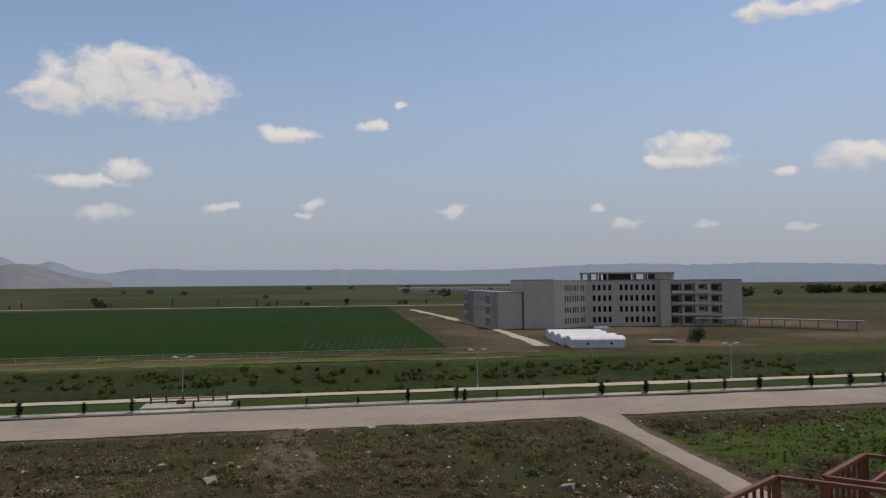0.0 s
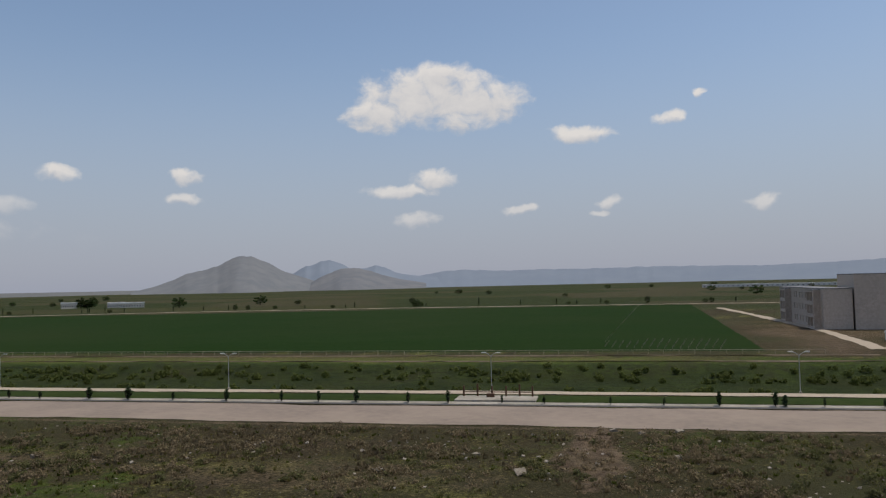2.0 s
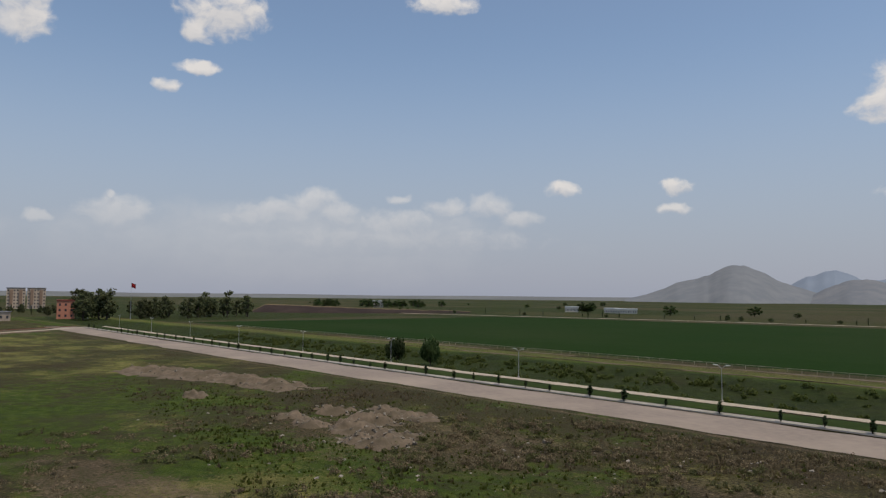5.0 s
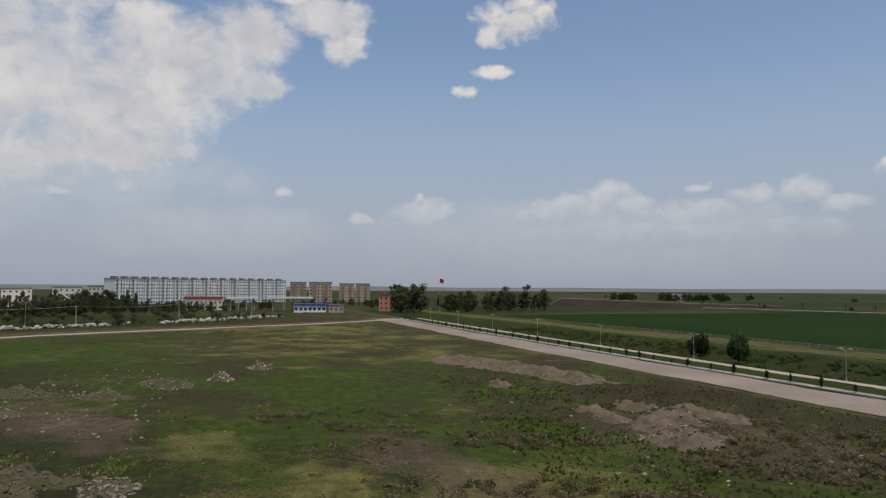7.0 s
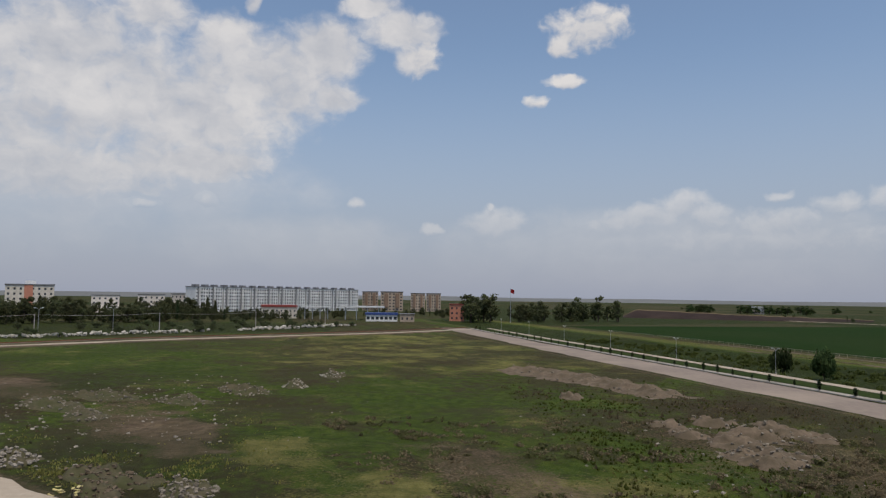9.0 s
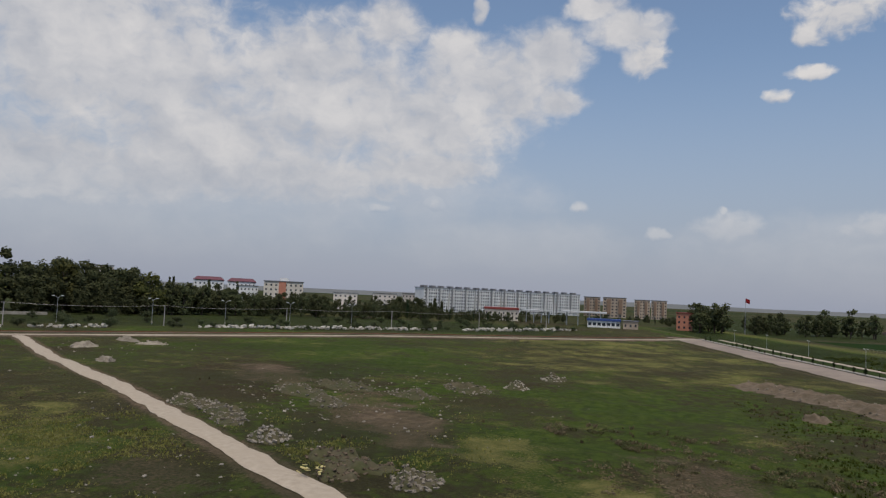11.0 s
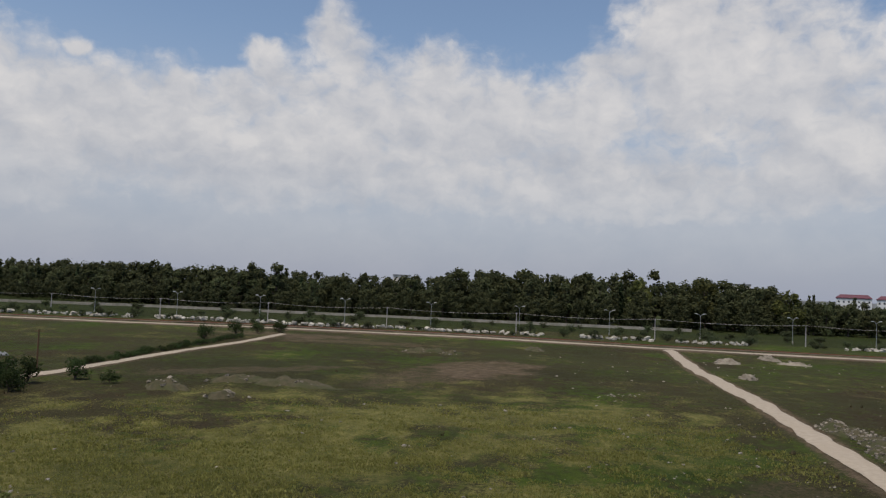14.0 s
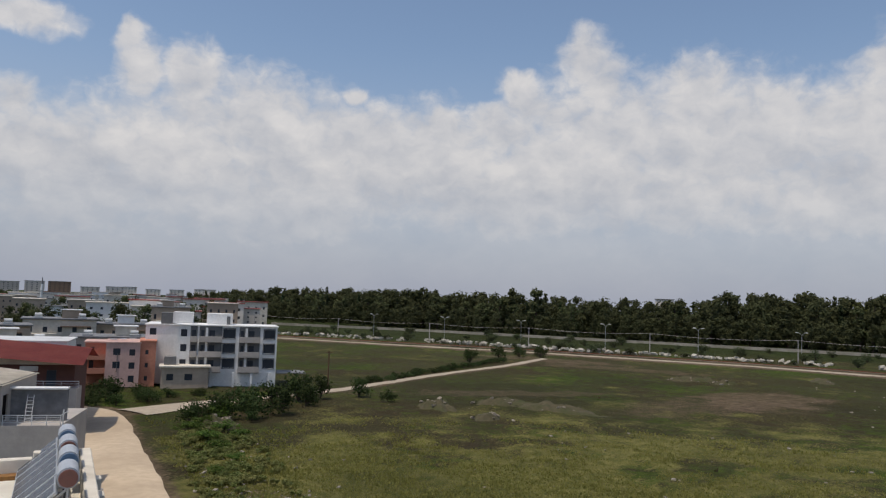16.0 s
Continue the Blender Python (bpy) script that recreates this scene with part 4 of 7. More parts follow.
# low west wing, set at a slight angle
wing = thing("unfinished_wing", "three-storey unfinished concrete wing with open loggias", "building", pose(20.6, 276.5, 0, 0, 0, 9))
small = [(u, u + 1.3, z, z + 2.2) for z in (1.2, 5.6, 9.8) for u in (4, 8, 27, 31, 36, 40, 45, 49)]
block(wing, 0, 0, 9, 70, 0, 13.4, CONCRETE, {"w": small, "s": []}, GREY_ROOF, over=0.15)
open_bays = [(u, u + 3.6, z, z + 3.0) for z in (0.8, 5.0, 9.3) for u in (0.6, 4.8)]
for y0 in (3.0, 48.0):
    bm = bmesh.new()
    o, a, inn = Vector((-2.4, y0 + 9.0, 0)), Vector((0, -1, 0)), Vector((1, 0, 0))
    pierced(bm, o, a, inn, 9.0, 0, 13.0, open_bays, 0.35)
    pierced(bm, Vector((-2.4, y0, 0)), Vector((1, 0, 0)), Vector((0, 1, 0)), 2.4, 0, 13.0, [(0.4, 2.0, z, z + 3.0) for z in (0.8, 5.0, 9.3)], 0.35)
    part("loggia_frame", bm, CONCRETE, wing)
    put_windows(wing, o, a, inn, open_bays, 0.35, "loggia", "loggia")
    part("loggia_roof", boxed(-2.5, 0.0, y0 - 0.1, y0 + 9.1, 13.0, 13.25), GREY_ROOF, wing)
link = thing("unfinished_link", "narrow concrete link with stacked window openings", "building", pose(29.2, 283, 0))
block(link, 0, 0, 3.5, 40, 0, 13.2, CONCRETE, {"s": [(0.3, 2.6, z, z + 2.4) for z in (1.2, 5.6, 9.8)]}, GREY_ROOF, over=0.05)

# site sheds with arched white roofs
def site_shed(x, y, w, d, h, rise, label, windows):
    s = thing("site_shed", label, "shed", pose(x, y, 0, 0, 0, 1), "site sheds")
    block(s, 0, 0, w, d, -0.2, h, WHITE_SHEET, {"s": windows}, None, "glass", 0.08)
    bm = bmesh.new()
    n, rings = 8, []
    for x_ in (-0.2, w + 0.2):
        rings.append([bm.verts.new((x_, d / 2 - (d / 2 + 0.15) * math.cos(math.pi * i / n), h + rise * math.sin(math.pi * i / n))) for i in range(n + 1)])
    for i in range(n):
        bm.faces.new((rings[0][i], rings[1][i], rings[1][i + 1], rings[0][i + 1]))
    bm.faces.new(rings[0])
    bm.faces.new(rings[1][::-1])
    part("roof", bm, WHITE_SHEET, s)


site_shed(34.2, 199.5, 14.3, 7.0, 2.0, 0.9, "white sheet metal site shed with arched roof", [(4.0, 4.7, 0.7, 1.3), (10.4, 11.1, 0.7, 1.3)])
site_shed(33.0, 208.5, 15.5, 7.0, 2.0, 0.9, "white sheet metal site shed behind another one", [])
site_shed(32.6, 217.5, 15.0, 7.0, 2.0, 0.9, "long white site shed with arched roof", [])
site_shed(32.4, 228.0, 16.0, 7.0, 1.9, 0.8, "low white site shed near the unfinished building", [])
cabin = thing("site_cabin", "small white site cabin beside the sheds", "cabin", pose(50, 246, 0))
block(cabin, 0, 0, 4.6, 2.4, 0, 2.3, WHITE_SHEET, {"s": [(0.8, 1.6, 0.9, 1.6)]}, WHITE_SHEET, "glass", 0.06, 0.05, 0.12)
slab_stack = thing("formwork_stack", "low pale stack of formwork boards in the grass", "stack", pose(59.5, 214, 0))
for i in range(3):
    part("board", boxed(0, 8 - i * 0.6, 0, 3, 0.15 + i * 0.2, 0.3 + i * 0.2, 0.02), PAVING, slab_stack)

# long covered walkway
walkway = thing("covered_walkway", "long low covered walkway on thin posts beside the building", "walkway")
pts = [(96, 284), (112, 282), (127, 274), (145, 257)]
bm = bmesh.new()
for p, q in zip(pts, pts[1:]):
    bar(bm, (*p, 3.0), (*q, 3.0), 4.2, 0.35)
part("roof", bm, GREY_ROOF, walkway)
for p, q in zip(pts, pts[1:]):
    for i in range(4):
        f = (i + 0.5) / 4
        x, y = p[0] + (q[0] - p[0]) * f, p[1] + (q[1] - p[1]) * f
        part("post", boxed(x - 0.15, x + 0.15, y - 1.7, y - 1.4, -0.2, 2.85), GREY_ROOF, walkway)


# white flats at the corner of the lane
flats = thing("apartment_building", "white and grey four-storey apartment building with balconies", "building", pose(25.8, -151.7, 0, 0, 0, 187) @ Matrix.Diagonal((0.76, 1, 1, 1)))
# local: u to the west along the street front, depth to the south
LEVELS = (3.0, 5.9, 8.8)
front = [(0.9, 2.4, z + 0.8, z + 2.2) for z in LEVELS] + [(11.3, 14.3, z + 0.6, z + 2.4) for z in LEVELS] + [(21.6, 24.4, z + 0.6, z + 2.4) for z in LEVELS]
block(flats, 0, 0, 25.0, 9, 0, 11.7, WHITE_WALL, {"s": [h for h in front], "w": [(2.0, 2.9, z + 1, z + 1.9) for z in LEVELS]}, WHITE_WALL, "triple", 0.15, 0.3, 0.25)
block(flats, -8.0, 4.0, 8.0, 12, 0, 11.5, WHITE_WALL, {"s": [(1.0, 2.6, 9.6, 10.9)], "w": [(4, 5, z + 1, z + 2) for z in LEVELS]}, WHITE_WALL, "glass", 0.15, 0.25, 0.25)
for u0, u1 in ((3.2, 4.9), (5.4, 11.0), (15.3, 20.6)):
    part("grey_panel", boxed(u0, u1, -0.06, 0.0, 2.6, 11.7), DARK_GREY, flats, "dark grey painted wall strip")
    for z in LEVELS:
        b = part("balcony", boxed(u0 - 0.05, u1 + 0.05, -1.3, -0.06, z - 0.18, z + 0.02, 0.02), GREY_WALL, flats)
        part("parapet", boxed(u0, u1, -1.3, -1.18, z + 0.02, z + 0.95, 0.02), GREY_WALL, b)
        if u1 - u0 > 2:
            part("door", boxed(u0 + 0.4, u0 + 1.2, -0.10, -0.06, z + 0.05, z + 2.1), GLASS, flats)
            part("door", boxed(u0 + 2.4, u0 + 3.8, -0.10, -0.06, z + 0.05, z + 2.1), GLASS, flats)
            part("side_wall", boxed(u0 + 1.5, u0 + 2.1, -0.5, -0.06, z + 0.02, z + 2.6), WHITE_WALL, flats)
        else:
            part("door", boxed(u0 + 0.35, u1 - 0.35, -0.10, -0.06, z + 0.05, z + 2.1), GLASS, flats)
for u in (11.2, 21.5):
    for z in LEVELS:
        wide = 3.2 if u < 12 else 3.0
        bm = bmesh.new()
        for x0, x1, z0, z1 in ((u - 0.1, u + wide, z + 0.4, z + 0.55), (u - 0.1, u + wide, z + 2.45, z + 2.6), (u - 0.1, u + 0.05, z + 0.55, z + 2.45), (u + wide - 0.15, u + wide, z + 0.55, z + 2.45)):
            box(bm, x0, x1, -0.09, 0.0, z0, z1)
        part("window_surround", bm, DARK_GREY, flats)
part("stair_house", boxed(-1.5, 3.5, 4, 8, 11.9, 14.2, 0.03), WHITE_WALL, flats)
part("stair_house", boxed(7, 13.5, 2.5, 7, 11.9, 14.1, 0.03), WHITE_WALL, flats)
part("stair_house_side", boxed(-4.4, -1.55, 4.2, 8, 11.75, 14.0, 0.03), DARK_GREY, flats)
part("stair_door", boxed(12.0, 12.9, 2.44, 2.5, 11.95, 13.6), DARK_GREY, flats)
for u in (4, 8.5, 14, 18.5, 23):
    part("column", boxed(u, u + 0.5, -1.2, -0.7, 0, 2.8), WHITE_WALL, flats)
part("carport", boxed(25.3, 33.0, 0.5, 6.5, 2.5, 2.7, 0.03), GREY_ROOF, flats, "pale flat carport roof")

# pink and orange house
pink = thing("pink_house", "pink and orange three-storey house with balconies", "house", pose(30.4, -149.8, 0, 0, 0, 192) @ Matrix.Diagonal((0.78, 1, 0.95, 1)))
block(pink, -9.6, 0, 7.6, 10, 0, 8.6, PINK, {"s": [(1.6, 3.2, z, z + 1.3) for z in (3.7, 6.3)] + [(5.2, 6.5, z, z + 1.25) for z in (1.0, 3.6, 6.2)], "e": []}, PINK, "glass", 0.12, 0.2, 0.3)
block(pink, -2, 0.6, 3.6, 9, 0, 8.9, ORANGE, {"s": [(1.2, 1.9, z, z + 0.9) for z in (1.2, 3.8, 6.4)]}, ORANGE, "glass", 0.12, 0.15, 0.3)
for z in (2.6, 5.3):
    b = part("balcony", boxed(-14.2, -9.6, 0.3, 4, z, z + 0.2, 0.02), ORANGE, pink)
    part("parapet", boxed(-14.2, -9.6, 0.3, 0.45, z + 0.2, z + 1.1), ORANGE, b)
block(pink, -14.4, 3.6, 4.8, 7, 0, 8.4, ORANGE, {"s": [(1.0, 2.0, z, z + 2.0) for z in (2.9, 5.6)]}, PINK, "glass", 0.12, 0.3, 0.3)
part("drain_pipe", boxed(-7.1, -6.95, -0.14, 0, 3.0, 6.6), DARK_GREY, pink)
for k in range(3):
    part("solar_panel", boxed(-9 + 2.2 * k, -7.4 + 2.2 * k, 2, 3.6, 9.2 + 0.1 * k, 9.3 + 0.1 * k), GALV, pink)
annex = thing("low_annex", "low beige house between the pink house and the flats", "house", pose(27.5, -147.0, 0, 0, 0, 190))
block(annex, 0, 0, 8.5, 6, 0, 4.0, TAN, {"s": [(1, 2.2, 1.6, 2.8), (4.2, 5.6, 1.6, 2.8)]}, CREAM, "glass", 0.12, 0.4, 0.3)
part("chimney", boxed(0.4, 2.6, 2, 4, 4.3, 5.8, 0.03), DARK_GREY, annex)

# ---------------------------------------------------------------- trees and shrubs
def leaf_mesh(name, blobs, count, size, material, seed, droop=0.3, flat=1.0):
    """A crown: many small leaf sprays round the ends of the limbs, denser at the rim."""
    rnd = random.Random(seed)
    verts, faces = [], []
    weights = [b[3] for b in blobs]
    for _ in range(count):
        cx, cy, cz, r = rnd.choices(blobs, weights)[0]
        d = Vector((rnd.gauss(0, 1), rnd.gauss(0, 1), rnd.gauss(0, 1))).normalized()
        p = Vector((cx, cy, cz)) + Vector((d.x, d.y, d.z * flat)) * r * (rnd.random() ** 0.45) * rnd.uniform(0.75, 1.12)
        s = size * rnd.uniform(0.55, 1.35)
        n = (d + Vector((rnd.uniform(-1, 1), rnd.uniform(-1, 1), rnd.uniform(-0.4, 1)))).normalized()
        q = n.to_track_quat("Z", "Y")
        k = rnd.uniform(0, math.tau)
        base = len(verts)
        for i in range(5):
            ang = k + i * math.tau / 5
            rr = s * rnd.uniform(0.45, 1.0)
            off = q @ Vector((rr * math.cos(ang), rr * math.sin(ang), -droop * rr * rnd.random()))
            verts.append(tuple(p + off))
        faces.append(tuple(range(base, base + 5)))
    me = bpy.data.meshes.new(name)
    me.from_pydata(verts, [], faces)
    me.materials.append(material)
    return me


def trunk_mesh(h, r, limbs, seed):
    rnd = random.Random(seed)
    bm = bmesh.new()
    p = Vector((0, 0, -0.4))
    lean = Vector((rnd.uniform(-.05, .05), rnd.uniform(-.05, .05), 1))
    for i in range(4):
        q = p + lean * (h / 4) + Vector((rnd.uniform(-.03, .03), rnd.uniform(-.03, .03), 0)) * h
        tube(bm, p, q, r * (1 - i * 0.2), r * (1 - (i + 1) * 0.2), 6, False)
        p = q
    for a, b, r0 in limbs:
        tube(bm, a, b, r0, r0 * 0.4, 5, False)
    me = bpy.data.meshes.new("trunk")
    bm.to_mesh(me)
    bm.free()
    me.materials.append(BARK)
    return me


def tree_kind(kind, seed, material, leaves, size):
    """Trunk and crown meshes of one tree, ten metres high."""
    rnd = random.Random(seed)
    blobs, limbs = [], []
    if kind == "broad":
        for i in range(15):
            f = rnd.uniform(0.20, 0.95)
            a = i * 2.4 + rnd.uniform(-.4, .4)
            reach = (0.9 + 2.0 * math.sin(math.pi * min(1, f * 1.02)) ** 0.7) * rnd.uniform(0.5, 1.0)
            c = (reach * math.cos(a), reach * math.sin(a), 10 * f - 0.7)
            blobs.append((*c, rnd.uniform(1.0, 1.75)))
            limbs.append(((0, 0, max(1.5, c[2] - 2.2)), c, 0.10))
        blobs.append((0, 0, 6.0, 1.9))
        h, r = 8.0, 0.26
    elif kind == "tall":
        for i in range(13):
            f = rnd.uniform(0.26, 0.97)
            a = i * 2.4 + rnd.uniform(-.5, .5)
            reach = 1.5 * rnd.uniform(0.35, 1.0) * (1.15 - 0.6 * f)
            c = (reach * math.cos(a), reach * math.sin(a), 10 * f - 0.4)
            blobs.append((*c, rnd.uniform(0.6, 1.15)))
            limbs.append(((0, 0, max(1.2, c[2] - 2.0)), c, 0.08))
        h, r = 8.8, 0.2
    elif kind == "cypress":
        for i in range(12):
            f = i / 11
            blobs.append((rnd.uniform(-.1, .1), rnd.uniform(-.1, .1), 0.9 + 8.6 * f, 0.18 + 0.95 * math.sin(math.pi * (0.18 + 0.80 * (1 - f))) * (1.0 - 0.55 * f)))
        h, r = 9.0, 0.15
    else:
        for i in range(9):
            a = i * 2.4
            reach = rnd.uniform(1.0, 4.6)
            c = (reach * math.cos(a), reach * math.sin(a), rnd.uniform(2.6, 7.2) * (1 - 0.05 * reach))
            blobs.append((*c, rnd.uniform(2.0, 3.0)))
            limbs.append(((0, 0, 0.2), c, 0.16))
        blobs.append((0, 0, 3.5, 3.6))
        h, r = 4.0, 0.25
    crown = leaf_mesh("crown", blobs, leaves, size, material, seed + 50)
    return trunk_mesh(h, r, limbs, seed), crown


def tree_proto(name, label, kind, seed, material, leaves, size, where, scale, group=""):
    tm, cm = tree_kind(kind, seed, material, leaves, size)
    t_ = thing(name, label, "shrub" if kind == "bush" else "tree", Matrix.Translation(where) @ Matrix.Diagonal((*scale, 1)), group)
    for nm, m_ in (("trunk", tm), ("crown", cm)):
        o_ = new(nm, m_)
        o_.parent = t_
    return t_


def set_at(ob, x, y, z, s, sz, turn):
    return copy_thing(ob, Matrix.Translation((x, y, z)) @ Matrix.Rotation(turn, 4, "Z") @ Matrix.Diagonal((s / ob.scale[0], s / ob.scale[1], sz / ob.scale[2], 1)))


def on_path(path, step, rnd, jitter=0.3):
    """Places along a line, with the normal that points away from the viewpoint."""
    out = []
    for (ax, ay), (bx, by) in zip(path, path[1:]):
        L = math.hypot(bx - ax, by - ay)
        k = max(1, int(L / step))
        for i in range(k):
            f = (i + 0.5 + rnd.uniform(-jitter, jitter)) / k
            out.append((ax + (bx - ax) * f, ay + (by - ay) * f, -(by - ay) / L, (bx - ax) / L))
    return out


HOME = Vector((-300, -330, 0))
BROADS = [tree_proto("tree", "tall dark green broadleaf tree in the wood", "broad", 10 + k, LEAF_FOREST if k else LEAF_OLIVE, 1050, 0.37, HOME + Vector((30 * k, -40, 0)), (2.6, 2.6, 2.6), "trees of the wood") for k in range(4)]
TALLS = [tree_proto("tree", "slender tall eucalyptus standing above the wood", "tall", 20 + k, LEAF_FOREST, 760, 0.34, HOME + Vector((30 * k, -70, 0)), (3.0, 3.0, 3.0), "trees of the wood") for k in range(3)]
CYPS = [tree_proto("cypress_tree", "narrow dark cypress at the edge of the wood", "cypress", 30 + k, LEAF_PINE, 420, 0.34, HOME + Vector((30 * k, -100, 0)), (1.8, 1.8, 1.8), "cypresses") for k in range(2)]
BUSHES = [tree_proto("shrub", "rounded dark green shrub on dry ground", "bush", 40 + k, LEAF_BUSH, 800, 0.42, HOME + Vector((30 * k, -130, 0)), (0.35, 0.35, 0.35), "shrubs") for k in range(3)]

def grown_together(name, label, spots, z=0.0):
    """Many trees that nobody could count, as one mesh of crowns: (kind, x, y, width, height, turn)."""
    all_v, all_f, mats, base = [], [], [], 0
    for proto, x, y, s, sz, turn in spots:
        me = next(c for c in proto.children if c.name.startswith("crown")).data
        v = np.empty(len(me.vertices) * 3, np.float32)
        me.vertices.foreach_get("co", v)
        v = v.reshape(-1, 3)
        c, d = math.cos(turn), math.sin(turn)
        all_v.append(np.stack([x + s * (c * v[:, 0] - d * v[:, 1]), y + s * (d * v[:, 0] + c * v[:, 1]), z + sz * v[:, 2]], -1))
        all_f.append(np.arange(len(v)) + base)
        base += len(v)
    v = np.concatenate(all_v)
    me = bpy.data.meshes.new(name)
    me.vertices.add(len(v))
    me.vertices.foreach_set("co", v.ravel())
    me.loops.add(len(v))
    me.loops.foreach_set("vertex_index", np.concatenate(all_f).astype(np.int32))
    me.polygons.add(len(v) // 5)
    me.polygons.foreach_set("loop_start", (np.arange(len(v) // 5) * 5).astype(np.int32))
    me.update(calc_edges=True)
    me.materials.append(LEAF_FOREST)
    return tagged(new(name, me), label, "wood", kind="stuff")


# the wood behind the railway: dense, tall in the south, lower towards the west
rnd = random.Random(77)
WOOD = [(132, -730), (48, -635), (-25, -538), (-86, -471), (-166, -412), (-252, -356), (-322, -308), (-370, -262)]
behind = []
CREST = ((118, 124, 130, 136, 142, 147, 151, 156, 165, 172, 182, 190), (0.45, 1.0, 1.4, 1.55, 1.5, 1.4, 0.85, 0.75, 0.95, 0.95, 0.7, 0.0))      # azimuth and elevation of the tree line
for row, (back, step) in enumerate(((6, 10.5), (17, 9), (28, 9), (42, 11), (58, 13), (-10, 8), (-20, 9))):
    for x, y, nx_, ny_ in on_path(WOOD, step, rnd):
        x, y = x + nx_ * back + rnd.uniform(-3, 3), y + ny_ * back + rnd.uniform(-3, 3)
        az_ = math.degrees(math.atan2(-x, y)) % 360
        tall_ = (EYE + math.hypot(x, y) * math.tan(radians(float(np.interp(az_, *CREST))))) / 9.4 - (0.4, 0, 0, 0, 0, 0.95, 1.5)[row]
        k = rnd.random()
        proto = rnd.choice(BROADS[1:]) if k < 0.62 else (BROADS[0] if k < 0.70 and az_ < 150 else rnd.choice(TALLS) if k < 0.84 else CYPS[0])
        s = tall_ * rnd.uniform(0.84, 1.06) * (1.12 if proto in TALLS and rnd.random() < 0.3 else 0.96 if proto in TALLS else 1)
        spot_ = (x, y, s * rnd.uniform(0.8, 1.1), s * 0.93, rnd.uniform(0, 6.28))
        if row == 0:
            set_at(proto, spot_[0], spot_[1], 0, *spot_[2:])
        else:
            behind.append((proto, *spot_))
# single crowns that stand above the rest: azimuth, distance, width, height
for proto, a_, d_, s, sz in ((TALLS[1], 139.6, 455, 2.7, 3.55), (BROADS[2], 144.2, 460, 2.9, 3.4), (TALLS[0], 149.2, 455, 3.1, 3.3), (BROADS[1], 147.4, 460, 2.5, 3.1), (TALLS[2], 163.1, 460, 2.9, 3.05), (BROADS[0], 125.6, 448, 2.7, 2.5), (BROADS[0], 131.0, 448, 2.6, 2.9), (BROADS[0], 135.5, 448, 2.5, 3.0)):
    set_at(proto, -math.sin(radians(a_)) * d_, math.cos(radians(a_)) * d_, 0, s, sz * 0.95, a_)
grown_together("wood", "dense dark green wood of tall trees behind the railway", behind)
# lower plantation of cypress and pine towards the petrol station
LOWWOOD = [(-372, -258), (-440, -205), (-490, -140), (-530, -95), (-556, -72)]
behind = []
for row, (back, step) in enumerate(((4, 7.5), (13, 6), (24, 6.5), (38, 8))):
    for x, y, nx_, ny_ in on_path(LOWWOOD, step, rnd):
        x, y = x + nx_ * back + rnd.uniform(-3, 3), y + ny_ * back + rnd.uniform(-3, 3)
        proto = rnd.choice(CYPS) if rnd.random() < 0.22 else rnd.choice(BROADS[1:])
        s = (1.75 if proto in CYPS else 1.55) * (1.3 if x > -425 else 1.0) * rnd.uniform(0.75, 1.1) * (1.0 if x > -455 else 0.8 if x > -500 else 0.5)
        spot_ = (x, y, s * rnd.uniform(0.75, 1.1), s * 0.93, rnd.uniform(0, 6.28))
        if row == 0:
            set_at(proto, spot_[0], spot_[1], 0, *spot_[2:])
        else:
            behind.append((proto, *spot_))
grown_together("plantation", "lower plantation of cypress and broadleaf trees", behind)
# grove at the bend of the road
for i in range(34):
    f = rnd.random()
    x, y = -560 + rnd.uniform(-35, 20) - 30 * f, 40 + 135 * f
    proto = rnd.choice(BROADS[1:] + TALLS[:1])
    s = rnd.uniform(1.0, 1.55) * (1.45 if f < 0.3 or 0.72 < f < 0.85 else 1.15)
    set_at(proto, x, y, 0, s * 1.15, s, rnd.uniform(0, 6.28))
# shrubs along the railway
SHRUB_LINE = [(20, -372), (-45, -345), (-110, -300), (-172, -256), (-235, -211), (-300, -165), (-350, -118), (-410, -72), (-470, -35)]
DUSTY = [tree_proto("dusty_shrub", "rounded grey-green shrub on the railway bank", "bush", 46 + k, LEAF_DUSTY, 700, 0.46, HOME + Vector((30 * k, -160, 0)), (0.35, 0.35, 0.35), "railway shrubs") for k in range(2)]
for back, step in ((-6, 14.0), (-2, 20.0), (14, 17.0), (34, 19.0), (62, 22.0)):
    for x, y, nx_, ny_ in on_path(SHRUB_LINE, step, rnd):
        s = rnd.uniform(0.22, 0.52) * (1 + 0.004 * max(0, back))
        set_at(rnd.choice(DUSTY), x + nx_ * back + rnd.uniform(-3, 3), y + ny_ * back + rnd.uniform(-3, 3), -0.1, s * rnd.uniform(0.9, 1.4), s, rnd.uniform(0, 6.28))
# two lone trees by the canal
LONE = tree_proto("round_tree", "round leafy tree standing alone by the canal", "bush", 61, LEAF_BUSH, 1500, 0.62, (-196.5, 101.5, -1.3), (0.50, 0.50, 0.98), "lone trees")
set_at(LONE, -185.5, 106.5, -1.3, 0.62, 1.05, 2.0)
